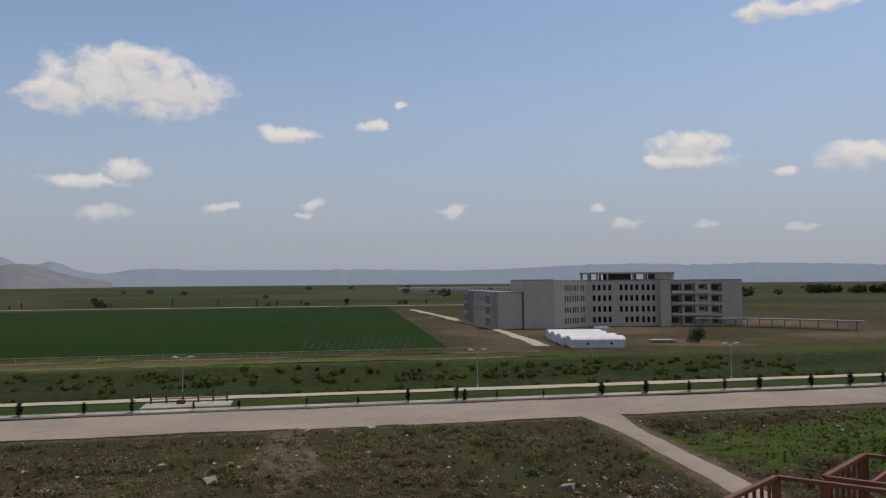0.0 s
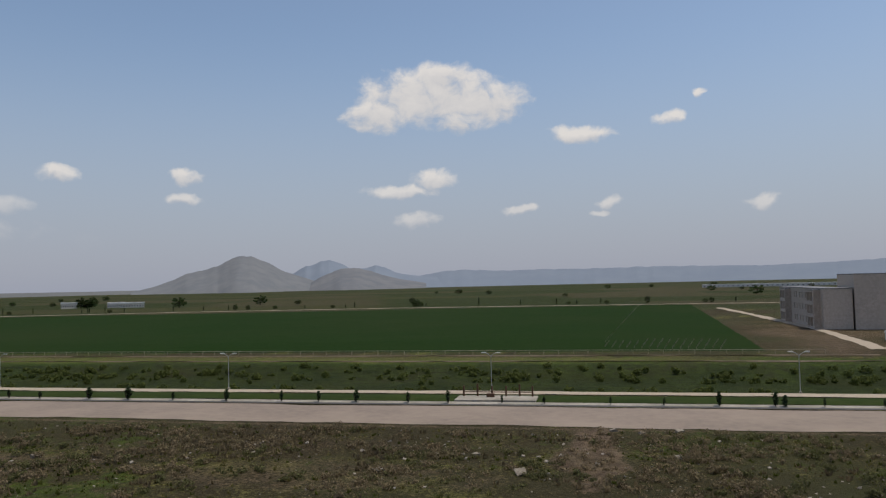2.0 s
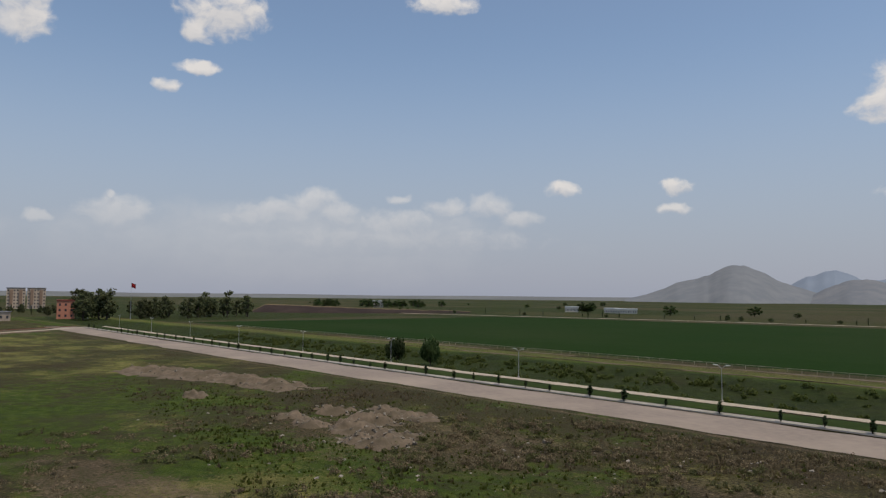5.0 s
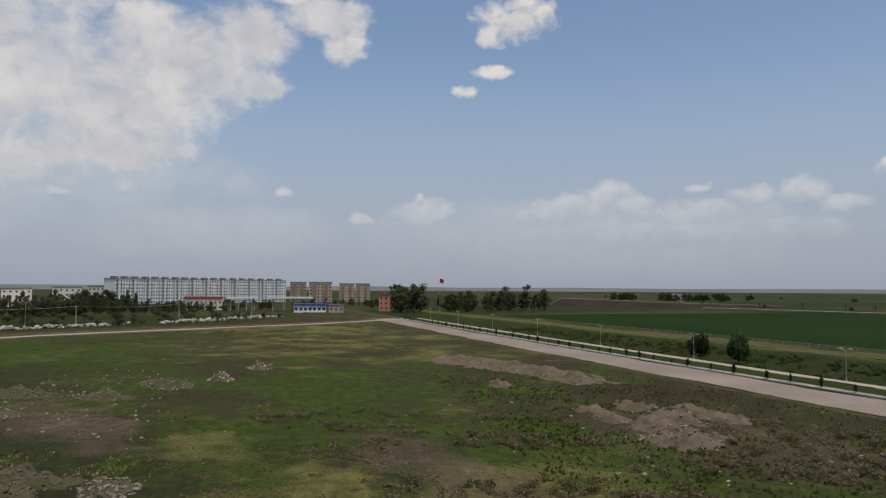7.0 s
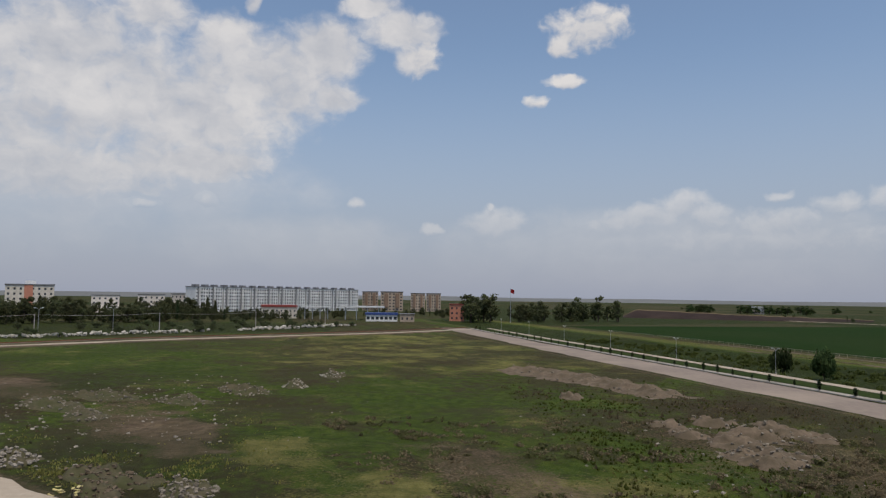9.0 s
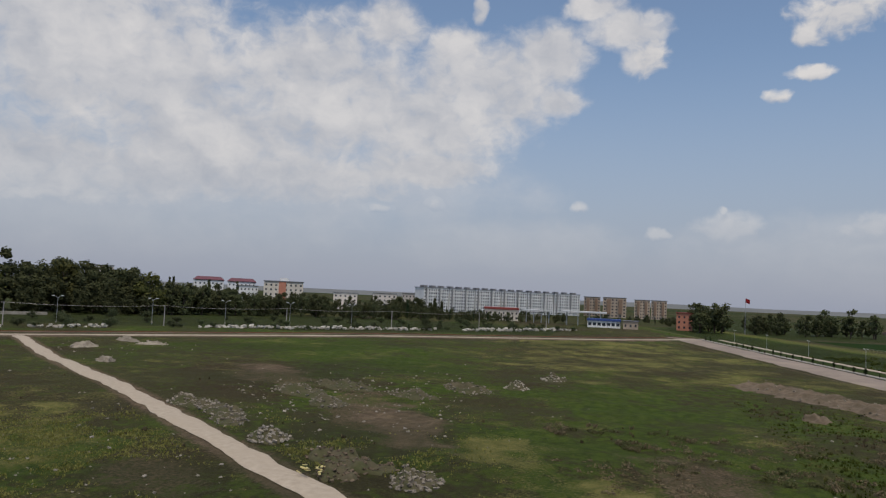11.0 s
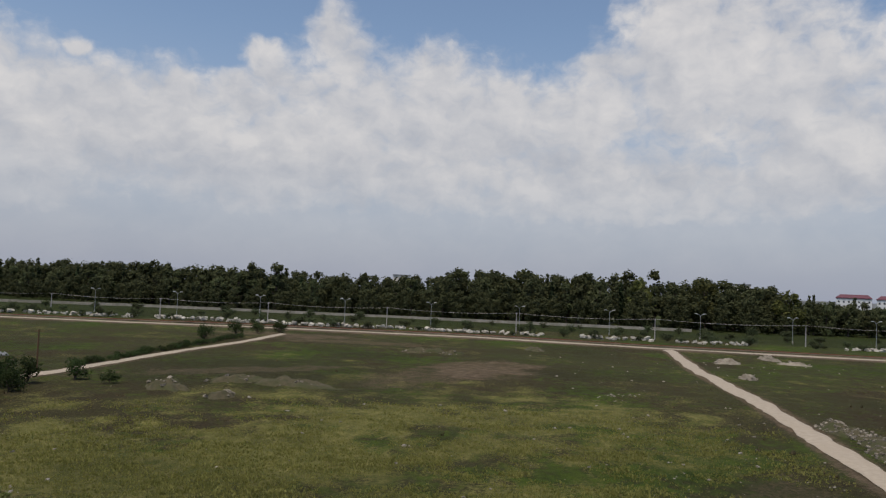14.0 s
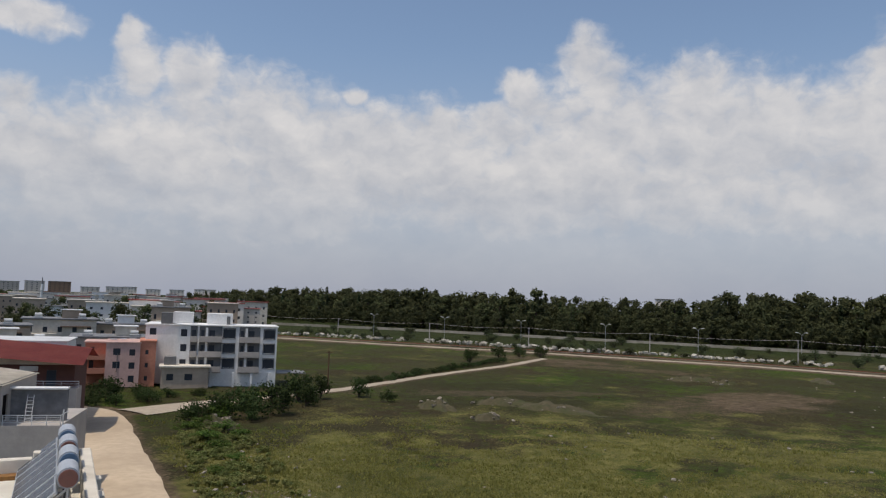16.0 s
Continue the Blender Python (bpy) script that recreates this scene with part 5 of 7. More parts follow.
# bushes on the canal banks and in the field behind the sheds
BANK_LEAF = foliage("bank_scrub_leaves", (0.062, 0.088, 0.020), (0.120, 0.145, 0.040))
blobs = []
for i in range(520):
    u, v = rnd.uniform(-330, 110), rnd.choice((rnd.uniform(126, 134), rnd.uniform(142, 158), rnd.uniform(146, 160), rnd.uniform(148, 162)))
    p = uv(u, v)
    r = rnd.uniform(0.5, 1.2)
    z = -0.1 - 1.6 * float(soft(np.array(v), 124.5, 133) * (1 - soft(np.array(v), 150, 168)))
    blobs += [(p.x + rnd.uniform(-r, r), p.y + rnd.uniform(-r, r), z + r * rnd.uniform(0.2, 0.7), r * rnd.uniform(0.5, 0.9)) for _ in range(3)]
tagged(new("canal_scrub", leaf_mesh("canal_scrub", blobs, 60000, 0.24, BANK_LEAF, 3)), "dense green scrub on the canal banks", "scrub", kind="stuff")
set_at(BUSHES[0], 73, 214, -0.1, 0.62, 0.55, 1.0)
# saplings on the pavement edge
SAPLING = tree_proto("sapling", "small dark conifer sapling planted along the kerb", "cypress", 71, LEAF_PINE, 170, 0.55, tuple(uv(24, 110.6)), (0.50, 0.50, 0.17), "kerb saplings")
u = 118.0
while u > -400:
    u -= rnd.choice((6.2, 7.4, 8.2, 9.5))
    p = uv(u, 110.6 + (7 * ((-u - 130) / 300) ** 1.5 if u < -130 else 0))
    s = rnd.uniform(0.6, 1.25)
    set_at(SAPLING, p.x, p.y, 0.15, 0.50 * s * rnd.uniform(0.7, 1.3), 0.17 * s, rnd.uniform(0, 6.28))
# shrubs and small trees by the lane and the houses
for x, y, s, sz in ((6, -127, .62, .62), (10, -123, .55, .5), (2, -133, .6, .65), (-2, -137, .5, .55), (13, -118, .4, .35), (-9, -141, .42, .45), (16.5, -111, .38, .3), (27, -132, .34, .3),
                    (32, -131, .55, .5), (35, -136, .45, .4), (24, -136, .32, .26), (19, -138, .3, .24), (29, -138, .34, .3), (-14, -136, .33, .3), (8, -112, .22, .2),
                    (12.5, -113.5, .52, .52), (8.5, -116, .5, .55), (15.6, -113, .36, .4), (4, -120, .5, .56), (0.5, -129, .4, .44), (34, -125, .36, .32), (30, -126, .3, .24), (26, -129.5, .38, .34)):
    set_at(rnd.choice(BUSHES), x, y, -0.1, s, sz, rnd.uniform(0, 6.28))
GREENS = tree_proto("leafy_shrub", "fresh green shrub at the edge of the lane", "bush", 91, LEAF_GREEN, 800, 0.42, (12.5, -113, -0.1), (0.42, 0.42, 0.34), "green shrubs")
for x, y, s in ((15.5, -104, .32), (12.5, -98, .3), (10.5, -92, .28), (14, -108, .35), (8.5, -100, .26), (11, -105, .3), (7.5, -86, .2), (9, -80, .18)):
    set_at(GREENS, x, y, -0.1, s * 1.25, s * .48, rnd.uniform(0, 6.28))
for i in range(26):      # low brown hedge along the lane
    f = i / 25
    x, y = -9 + f * -48 + rnd.uniform(-1, 1), -160 - f * 70 + rnd.uniform(-1, 1)
    set_at(rnd.choice(BUSHES), x - 2.5, y - 1.5, -0.2, 0.3, rnd.uniform(0.16, 0.26), rnd.uniform(0, 6.28))
for x, y, s in ((-62, -245, .5), (-71, -252, .45), (-48, -226, .5), (-78, -250, .5)):
    set_at(BUSHES[1], x, y, -0.1, s, s * 1.25, rnd.uniform(0, 6.28))
# distant trees in the plain, roadside cypresses
FARTREE = tree_proto("far_tree", "small dark tree far out in the plain", "broad", 95, LEAF_BUSH, 170, 0.8, (-300, 640, 0), (0.9, 0.9, 0.7), "trees in the plain")
for i in range(46):
    a, d = radians(rnd.uniform(-35, 75)), rnd.uniform(700, 1900)
    s = rnd.uniform(0.6, 1.5)
    set_at(FARTREE, -math.sin(a) * d, math.cos(a) * d, 0, s * 1.6, s * 0.8, 0)
for i in range(44):
    f = rnd.random()
    x, y = (-720 + 760 * f, 352 + 215 * f + 40 * math.sin(3.1 * f))
    set_at(CYPS[1] if rnd.random() < 0.6 else FARTREE, x + rnd.uniform(-6, 6), y + 10 + rnd.uniform(0, 12), 0, 0.6, rnd.uniform(0.3, 0.75), 0)
for i in range(24):      # wooded farm beyond the ploughed rise, dark row on the eastern horizon
    a, d = radians(rnd.uniform(59, 69)), rnd.uniform(1100, 1250)
    set_at(FARTREE, -math.sin(a) * d, math.cos(a) * d, 0, 2.2, rnd.uniform(0.9, 1.5), 0)
for i in range(70):
    a, d = radians(rnd.uniform(-37.5, -26.3)), rnd.uniform(990, 1060)
    set_at(FARTREE, -math.sin(a) * d, math.cos(a) * d, 0, 2.0, rnd.uniform(0.9, 1.3), rnd.uniform(0, 6.28))
for i in range(7):
    a, d = radians(48.4 + rnd.uniform(-0.9, 0.9)), 930
    set_at(FARTREE, -math.sin(a) * d, math.cos(a) * d, 0, 1.8, rnd.uniform(0.8, 1.4), 0)

# ---------------------------------------------------------------- far buildings
def polar(a, d, z=0.0):
    return Vector((-math.sin(radians(a)) * d, math.cos(radians(a)) * d, z))


def far_block(name, label, a0, d0, a1, d1, h, deep, wall, floors, cols, roof, group="", trim=None, cap=0.5, ww=0.36, wh=0.42, category="building"):
    """A far building between two azimuths, its front towards the roof on which the camera stands."""
    p, q = polar(a0, d0), polar(a1, d1)
    w = (q - p).length
    turn = math.atan2(q.y - p.y, q.x - p.x)
    ob = thing(name, label, category, Matrix.Translation(p) @ Matrix.Rotation(turn, 4, "Z"), group)
    fh = h / (floors + 0.3)
    pitch = w / cols
    holes = [(pitch * (i + 0.5 - ww / 2), pitch * (i + 0.5 + ww / 2), fh * (j + 0.35), fh * (j + 0.35 + wh)) for j in range(floors) for i in range(cols)]
    sc = max(2, int(deep / pitch))
    side = [(deep / sc * (i + 0.5) - pitch * ww / 2, deep / sc * (i + 0.5) + pitch * ww / 2, fh * (j + 0.35), fh * (j + 0.35 + wh)) for j in range(floors) for i in range(sc)]
    block(ob, 0, 0, w, deep, -0.2, h, wall, {"s": holes, "e": side if cap >= 0 else []}, roof, "glass", 0.25, 0.5, abs(cap))
    if trim:
        for i in range(1, cols, 3):
            part("balcony", boxed(pitch * i, pitch * (i + 1), -1.4, 0, fh * 1.2, h - fh * 0.5, 0.05), trim, ob)
    return ob, w, fh


# long row of white flats beyond the petrol station
for k in range(6):
    f0, f1 = k / 6, (k + 0.94) / 6
    ob, w, fh = far_block("apartment_building", "long white seven-storey apartment building with dark windows", 105.5 - 12 * f0, 790 + 150 * f0, 105.5 - 12 * f1, 790 + 150 * f1, 25.5, 15, WHITE_WALL, 7, 11, GREY_ROOF, "white apartment row", ww=0.52, wh=0.5)
    for x0 in (0.15, 0.5, 0.85):
        part("stair_house", boxed(w * x0 - 2.5, w * x0 + 2.5, 4, 10, 26.0, 28.0), GREY_ROOF, ob)
    # flat grey strips on the front paint the shade of recesses
    for i in (1, 7):
        part("recess_panel", boxed(w / 11 * i - 0.8, w / 11 * i + 0.8, -0.08, 0, 1.5, 25.3), GREY_ROOF, ob, "flat grey strip painted as a shaded recess")
        part("pier", boxed(w / 11 * i + 0.8, w / 11 * i + 1.3, -0.7, 0, 0, 25.5), WHITE_WALL, ob)
    for i in (2, 5, 8):
        for j in range(1, 7):
            part("balcony", boxed(w / 11 * i - 0.3, w / 11 * (i + 1) + 0.3, -1.3, 0, fh * j + 0.2, fh * j + 1.2), WHITE_WALL, ob)
for a0, a1, d, h in ((93.3, 92.1, 960, 24), (91.9, 90.2, 930, 24), (89.6, 88.5, 930, 22.5), (88.4, 87.3, 930, 22.5)):
    far_block("apartment_block", "tan apartment block with brown balconies", a0, d, a1, d, h, 14, TAN, 6, 6, GREY_ROOF, "tan apartment blocks", BROWN_TRIM, ww=0.46)
far_block("red_roofed_hall", "low building with a red tiled roof behind trees", 100.8, 600, 98.2, 600, 8.6, 20, CREAM, 2, 8, RED_ROOF, cap=1.8)
# petrol station: canopies, shop
for a0, a1, d, z, wdt in ((97.9, 95.6, 585, 8.8, 14), (95.0, 91.6, 570, 9.4, 18)):
    p, q = polar(a0, d), polar(a1, d)
    st = thing("station_canopy", "wide flat white canopy on steel columns", "canopy", Matrix.Translation(p) @ Matrix.Rotation(math.atan2(q.y - p.y, q.x - p.x), 4, "Z"), "petrol station canopies")
    w = (q - p).length
    part("roof", boxed(0, w, 0, wdt, z, z + 1.1, 0.06), WHITE_SHEET, st)
    for i in range(4):
        for y in (2, wdt - 2):
            part("column", boxed(w * (i + 0.5) / 4 - 0.3, w * (i + 0.5) / 4 + 0.3, y, y + 0.6, -0.2, z), GALV, st)
far_block("petrol_shop", "petrol station shop with blue fascia and white columns", 93.0, 545, 90.6, 545, 4.6, 12, WHITE_WALL, 1, 7, BLUE_SHEET, cap=1.6, ww=0.7, wh=0.6)
far_block("orange_kiosk", "small orange rendered house by the petrol station", 90.4, 540, 89.3, 540, 5.4, 10, TAN, 1, 3, GREY_ROOF)
far_block("orange_house", "orange rendered house beside the grove", 86.6, 575, 85.5, 575, 12.5, 10, ORANGE, 3, 3, RED_ROOF, cap=0.6)
# flag on its mast
flag = thing("flag_pole", "red flag on a tall steel mast above the grove", "flag", Matrix.Translation(polar(81.94, 560)))
bm = bmesh.new()
tube(bm, (0, 0, 0), (0, 0, 25.3), 0.18, 0.09, 8)
part("mast", bm, GALV, flag)
bm = bmesh.new()
rowsf = [[bm.verts.new((-0.2 + 0.25 * math.sin(i * 1.2) - 0.12 * i, 0.1 + 0.48 * i, 25.1 - 3.0 * j / 3 - 0.16 * i)) for i in range(7)] for j in range(4)]
for j in range(3):
    for i in range(6):
        bm.faces.new((rowsf[j][i], rowsf[j][i + 1], rowsf[j + 1][i + 1], rowsf[j + 1][i]))
bmesh.ops.solidify(bm, geom=bm.faces[:], thickness=0.03)
part("cloth", bm, surface("red_cloth", (0.42, 0.02, 0.025), (0.35, 0.02, 0.02), None, 3, 0.5, 0.8, 0.1), flag, "red cloth")
# flats that look over the wood
for a0, a1, h in ((122.6, 120.5, 25.0), (120.2, 118.2, 24.6)):
    ob, w, fh = far_block("apartment_building", "white apartment building with a maroon mansard roof", a0, 640, a1, 640, h - 3, 16, WHITE_WALL, 6, 7, MAROON, "maroon-roofed flats", cap=0.4)
    bm = bmesh.new()
    base = [bm.verts.new(p) for p in ((-0.6, -0.6, h - 2.6), (w + 0.6, -0.6, h - 2.6), (w + 0.6, 16.6, h - 2.6), (-0.6, 16.6, h - 2.6))]
    top = [bm.verts.new(p) for p in ((2.5, 2.5, h), (w - 2.5, 2.5, h), (w - 2.5, 13.5, h), (2.5, 13.5, h))]
    for i in range(4):
        bm.faces.new((base[i], base[(i + 1) % 4], top[(i + 1) % 4], top[i]))
    bm.faces.new(top)
    part("mansard", bm, MAROON, ob)
far_block("lower_flats", "lower white apartment building between the taller ones", 119.6, 620, 118.0, 620, 18.5, 12, WHITE_WALL, 5, 6, GREY_ROOF)
ob, w, fh = far_block("apartment_building", "cream apartment building with an orange-red stripe", 117.6, 610, 114.7, 610, 23.0, 16, CREAM, 6, 8, GREY_ROOF, cap=0.7)
part("stripe", boxed(w * 0.38, w * 0.56, -0.3, 0.0, 0, 23.2), ORANGE, ob, "orange-red painted stripe")
part("stair_house", boxed(w * 0.4, w * 0.62, 4, 10, 23.7, 26.2), WHITE_WALL, ob)
far_block("apartment_building", "pale apartment building half hidden by trees", 129.3, 660, 128.0, 660, 30.0, 14, TOWN, 7, 4, GREY_ROOF)
far_block("apartment_building", "grey apartment building half hidden by trees", 154.3, 560, 153.0, 560, 25.5, 12, TOWN, 6, 4, GREY_ROOF)
for a0, a1, h, d in ((112.4, 110.6, 16, 700), (109.4, 107.6, 17, 760), (107.2, 105.9, 18, 820)):
    far_block("town_house", "pale town house beyond the plantation", a0, d, a1, d, h, 12, TOWN, 4, 5, GREY_ROOF, "town houses")
# trees round the petrol station and between the far houses
rnd = random.Random(23)
spots = []
for i in range(150):
    a_, d_ = (rnd.uniform(86.5, 106), rnd.uniform(600, 770)) if i < 90 else (rnd.uniform(104, 124), rnd.uniform(545, 640))
    s = (rnd.uniform(0.45, 0.8) if i < 90 else rnd.uniform(1.1, 1.6))
    p = polar(a_, d_)
    spots.append((rnd.choice(BROADS[1:] + CYPS), p.x, p.y, s * 1.2, s, rnd.uniform(0, 6.28)))
grown_together("far_trees", "dark trees between the petrol station and the far houses", spots)
# farm sheds in the plain
for a0, a1, d, h in ((49.9, 48.9, 930, 5.5), (47.0, 45.9, 900, 4.6), (46.2, 44.6, 880, 4.4)):
    far_block("farm_shed", "long low white-roofed farm shed in the plain", a0, d, a1, d, h, 14, CREAM, 1, 9, WHITE_SHEET, "farm sheds", cap=1.2, category="shed")
far_block("farm_shed", "white-roofed farm house between trees", 64.6, 1150, 63.8, 1150, 9, 14, TOWN, 2, 4, WHITE_SHEET, cap=1.5)
far_block("greenhouse_row", "long glinting greenhouse row near the horizon", 3.5, 1500, -6.2, 1500, 4.5, 20, WHITE_SHEET, 1, 30, WHITE_SHEET, cap=0.8, category="greenhouse")
# town in the south
rnd = random.Random(19)
minaret = thing("minaret", "slim white stone minaret with a pointed cap", "tower", Matrix.Translation(polar(198.55, 620)))
bm = bmesh.new()
tube(bm, (0, 0, -0.2), (0, 0, 5), 1.5, 1.3, 8)
tube(bm, (0, 0, 5), (0, 0, 21), 0.95, 0.85, 12)
part("shaft", bm, WHITE_WALL, minaret)
bm = bmesh.new()
tube(bm, (0, 0, 15.2), (0, 0, 16.4), 1.0, 1.5, 12)
part("gallery", bm, WHITE_WALL, minaret)
bm = bmesh.new()
tube(bm, (0, 0, 21), (0, 0, 26.2), 1.0, 0.05, 12)
part("cap", bm, GREY_ROOF, minaret)
for a0, wd, d, h in ((203.0, 2.6, 1150, 25), (199.6, 1.2, 1150, 27), (198.2, 1.4, 1150, 27.5), (196.2, 1.2, 1300, 22), (194.6, 1.2, 1250, 23.5), (192.0, 1.0, 1350, 22), (190.4, 1.0, 1200, 22), (201.2, 1.3, 1100, 25),
                     (188.7, 1.5, 1300, 24.5), (187.0, 1.0, 1300, 21), (193.4, 0.8, 1250, 24)):
    far_block("tower_block", "pale high apartment block on the southern skyline", a0, d, a0 - wd, d, h, 16, BROWN_TRIM if 198 < a0 < 199 else TOWN, 10, max(4, int(wd * 4)), GREY_ROOF, "southern tower blocks", ww=0.3, wh=0.34)
for i in range(110):
    a0, d = rnd.uniform(185.5, 206), rnd.uniform(330, 950)
    wd = rnd.uniform(11, 20) / d * 57.3
    far_block("town_house", "plain town house with a flat roof", a0, d, a0 - wd, d, rnd.uniform(8, 13) + d * 0.004, 12, rnd.choice((TOWN, TOWN, CREAM, WHITE_WALL, TAN)), rnd.choice((3, 4)), 4, rnd.choice((GREY_ROOF, CREAM, CREAM, RED_ROOF)), "town houses", cap=0.4, ww=0.24, wh=0.34)
for a0, wd, d, h, m in ((205.5, 6.5, 190, 9.4, TAN), (199.5, 4.5, 205, 10.4, CREAM), (195.0, 3.8, 215, 9.0, TAN), (191.5, 2.6, 260, 13.0, TAN), (204.0, 7.0, 150, 8.2, GREY_WALL), (196.5, 5.0, 172, 8.0, GREY_WALL)):
    ob, w, fh = far_block("town_house", "flat-roofed house with a roof hut and water tanks", a0, d, a0 - wd, d, h, 11, m, 3, 5, GREY_ROOF, "houses by the lane", cap=0.35, ww=0.3, wh=0.4)
    x0 = w * rnd.uniform(0.1, 0.6)
    hut = part("roof_hut", boxed(x0, x0 + 4.2, 3, 7.5, h + 0.35, h + 2.3, 0.04), rnd.choice((CREAM, TAN, WHITE_WALL)), ob)
    part("hut_roof", boxed(x0 - 0.4, x0 + 4.6, 2.6, 7.9, h + 2.3, h + 2.5, 0.03), WHITE_SHEET, hut)
    for k in (0.2, 0.8):
        bm = bmesh.new()
        tube(bm, (w * k - 0.8, 2, h + 1.2), (w * k + 0.8, 2, h + 1.2), 0.4, 0.4, 10)
        part("water_tank", bm, WHITE_SHEET, ob)
        part("solar_panel", boxed(w * k - 1.0, w * k + 1.0, 0.6, 1.6, h + 0.36, h + 0.8, 0.02), GALV, ob)
    part("balcony", boxed(w * 0.12, w * 0.45, -1.3, 0, fh * 1.9, fh * 2.25, 0.03), CREAM, ob)
    part("awning", boxed(w * 0.5, w * 0.92, -0.9, 0, fh * 2.75, fh * 2.85, 0.02), BROWN_TRIM, ob)
for i in range(46):
    a0, d = rnd.uniform(186, 206), rnd.uniform(240, 700)
    p = polar(a0, d)
    s = rnd.uniform(0.9, 1.4) + d * 0.0006
    set_at(rnd.choice(BROADS[1:]), p.x, p.y, 0, s, s * 0.95, rnd.uniform(0, 6.28))

# ---------------------------------------------------------------- lamps, poles, fence
def street_lamp(where, turn, h=6.4):
    l = thing("street_lamp", "slim grey double-armed street lamp on the footpath", "street lamp", Matrix.Translation(where) @ Matrix.Rotation(turn, 4, "Z"), "street lamps")
    bm = bmesh.new()
    tube(bm, (0, 0, -0.3), (0, 0, h - 0.5), 0.075, 0.045, 8)
    part("pole", bm, GALV, l)
    part("base", boxed(-0.2, 0.2, -0.2, 0.2, 0, 0.35, 0.03), PAVING, l)
    for s in (-1, 1):
        bm = bmesh.new()
        tube(bm, (0, 0, h - 0.6), (s * 0.5, 0, h - 0.15), 0.045, 0.04, 6)
        tube(bm, (s * 0.5, 0, h - 0.15), (s * 1.0, 0, h - 0.02), 0.04, 0.04, 6)
        arm = part("arm", bm, GALV, l)
        part("lamp_head", boxed(min(s * 0.8, s * 1.55), max(s * 0.8, s * 1.55), -0.16, 0.16, h - 0.05, h + 0.10, 0.04), WHITE_SHEET, arm, "white lamp head")
    return l


LAMP = street_lamp(uv(-18.5, 123.3), ROAD_ANGLE)
for u in (76, 29, -66, -114, -161, -208, -255, -302, -350, -400):
    p = uv(u, 123.3 + (8 * max(0, (-u - 130) / 300) ** 1.5 if u < -130 else 0))
    copy_thing(LAMP, Matrix.Translation(p) @ Matrix.Rotation(ROAD_ANGLE, 4, "Z"))
LAMPS_ROAD = [(-30, -375), (-95, -335), (-160, -292), (-225, -248), (-290, -205), (-345, -165), (-400, -120)]
for (x, y), (x1, y1) in zip(LAMPS_ROAD, LAMPS_ROAD[1:]):
    for f in (0, 0.5):
        copy_thing(LAMP, Matrix.Translation((x + (x1 - x) * f, y + (y1 - y) * f, 0)) @ Matrix.Rotation(2.5, 4, "Z") @ Matrix.Diagonal((1.5, 1.5, 1.7, 1)))

# line of concrete power poles with sagging wires
POLES = [(30, -398), (-12, -366), (-52, -334), (-92, -312), (-135, -285), (-181, -256), (-229, -225), (-280, -192), (-331, -160), (-378, -122), (-425, -84), (-470, -50)]
pole = thing("power_pole", "grey concrete power pole along the railway", "power pole", Matrix.Translation((*POLES[0], 0)), "power poles")
bm = bmesh.new()
tube(bm, (0, 0, -0.3), (0, 0, 8.5), 0.22, 0.15, 8)
part("post", bm, POLE_CONCRETE, pole)
part("crossarm", boxed(-0.9, 0.9, -0.06, 0.06, 8.0, 8.15), POLE_CONCRETE, pole)
for x in (-0.8, 0, 0.8):
    bm = bmesh.new()
    tube(bm, (x, 0, 8.15), (x, 0, 8.4), 0.06, 0.04, 6)
    part("insulator", bm, DARK_GREY, pole)
for x, y in POLES[1:]:
    copy_thing(pole, Matrix.Translation((x, y, 0)) @ Matrix.Rotation(0.65, 4, "Z"))
wires = thing("power_line", "thin sagging power wires between concrete poles", "wire")
for (x, y), (x1, y1) in zip(POLES, POLES[1:]):
    for off in (-0.6, 0.6):
        last = None
        bm = bmesh.new()
        for i in range(9):
            f = i / 8
            p = Vector((x + (x1 - x) * f + off * 0.6, y + (y1 - y) * f + off * 0.6, 8.35 - 0.9 * 4 * f * (1 - f)))
            if last is not None:
                tube(bm, last, p, 0.03, 0.03, 4, False)
            last = p
        bmesh.ops.remove_doubles(bm, verts=bm.verts[:], dist=0.002)
        part("wire", bm, POLE_CONCRETE, wires)
# dark pole by the lane
wp = thing("timber_pole", "dark timber utility pole beside the lane", "utility pole", pose(-3.5, -153.5, 0))
bm = bmesh.new()
tube(bm, (0, 0, -0.2), (0, 0, 7.4), 0.17, 0.12, 8)
part("post", bm, WOOD_BROWN, wp)
part("crossarm", boxed(-0.7, 0.7, -0.05, 0.05, 7.0, 7.12), WOOD_BROWN, wp)

# wire fence with pale posts along the crop
fence = thing("field_fence", "low wire fence with whitewashed posts along the crop field", "fence")
post_mesh = None
for i in range(120):
    p = uv(50 - 3.6 * i, 188.0)
    if post_mesh is None:
        first = part("post", boxed(-0.035, 0.035, -0.035, 0.035, -0.2, 0.9, 0.01), STONE, fence)
        post_mesh = first.data
        first.location = p
    else:
        ob = new("post", post_mesh)
        ob.parent, ob.location = fence, p
for z in (0.85,):
    bm = bmesh.new()
    tube(bm, uv(50, 188, z), uv(-382, 188, z), 0.045, 0.045, 4)
    part("wire", bm, STONE, fence)
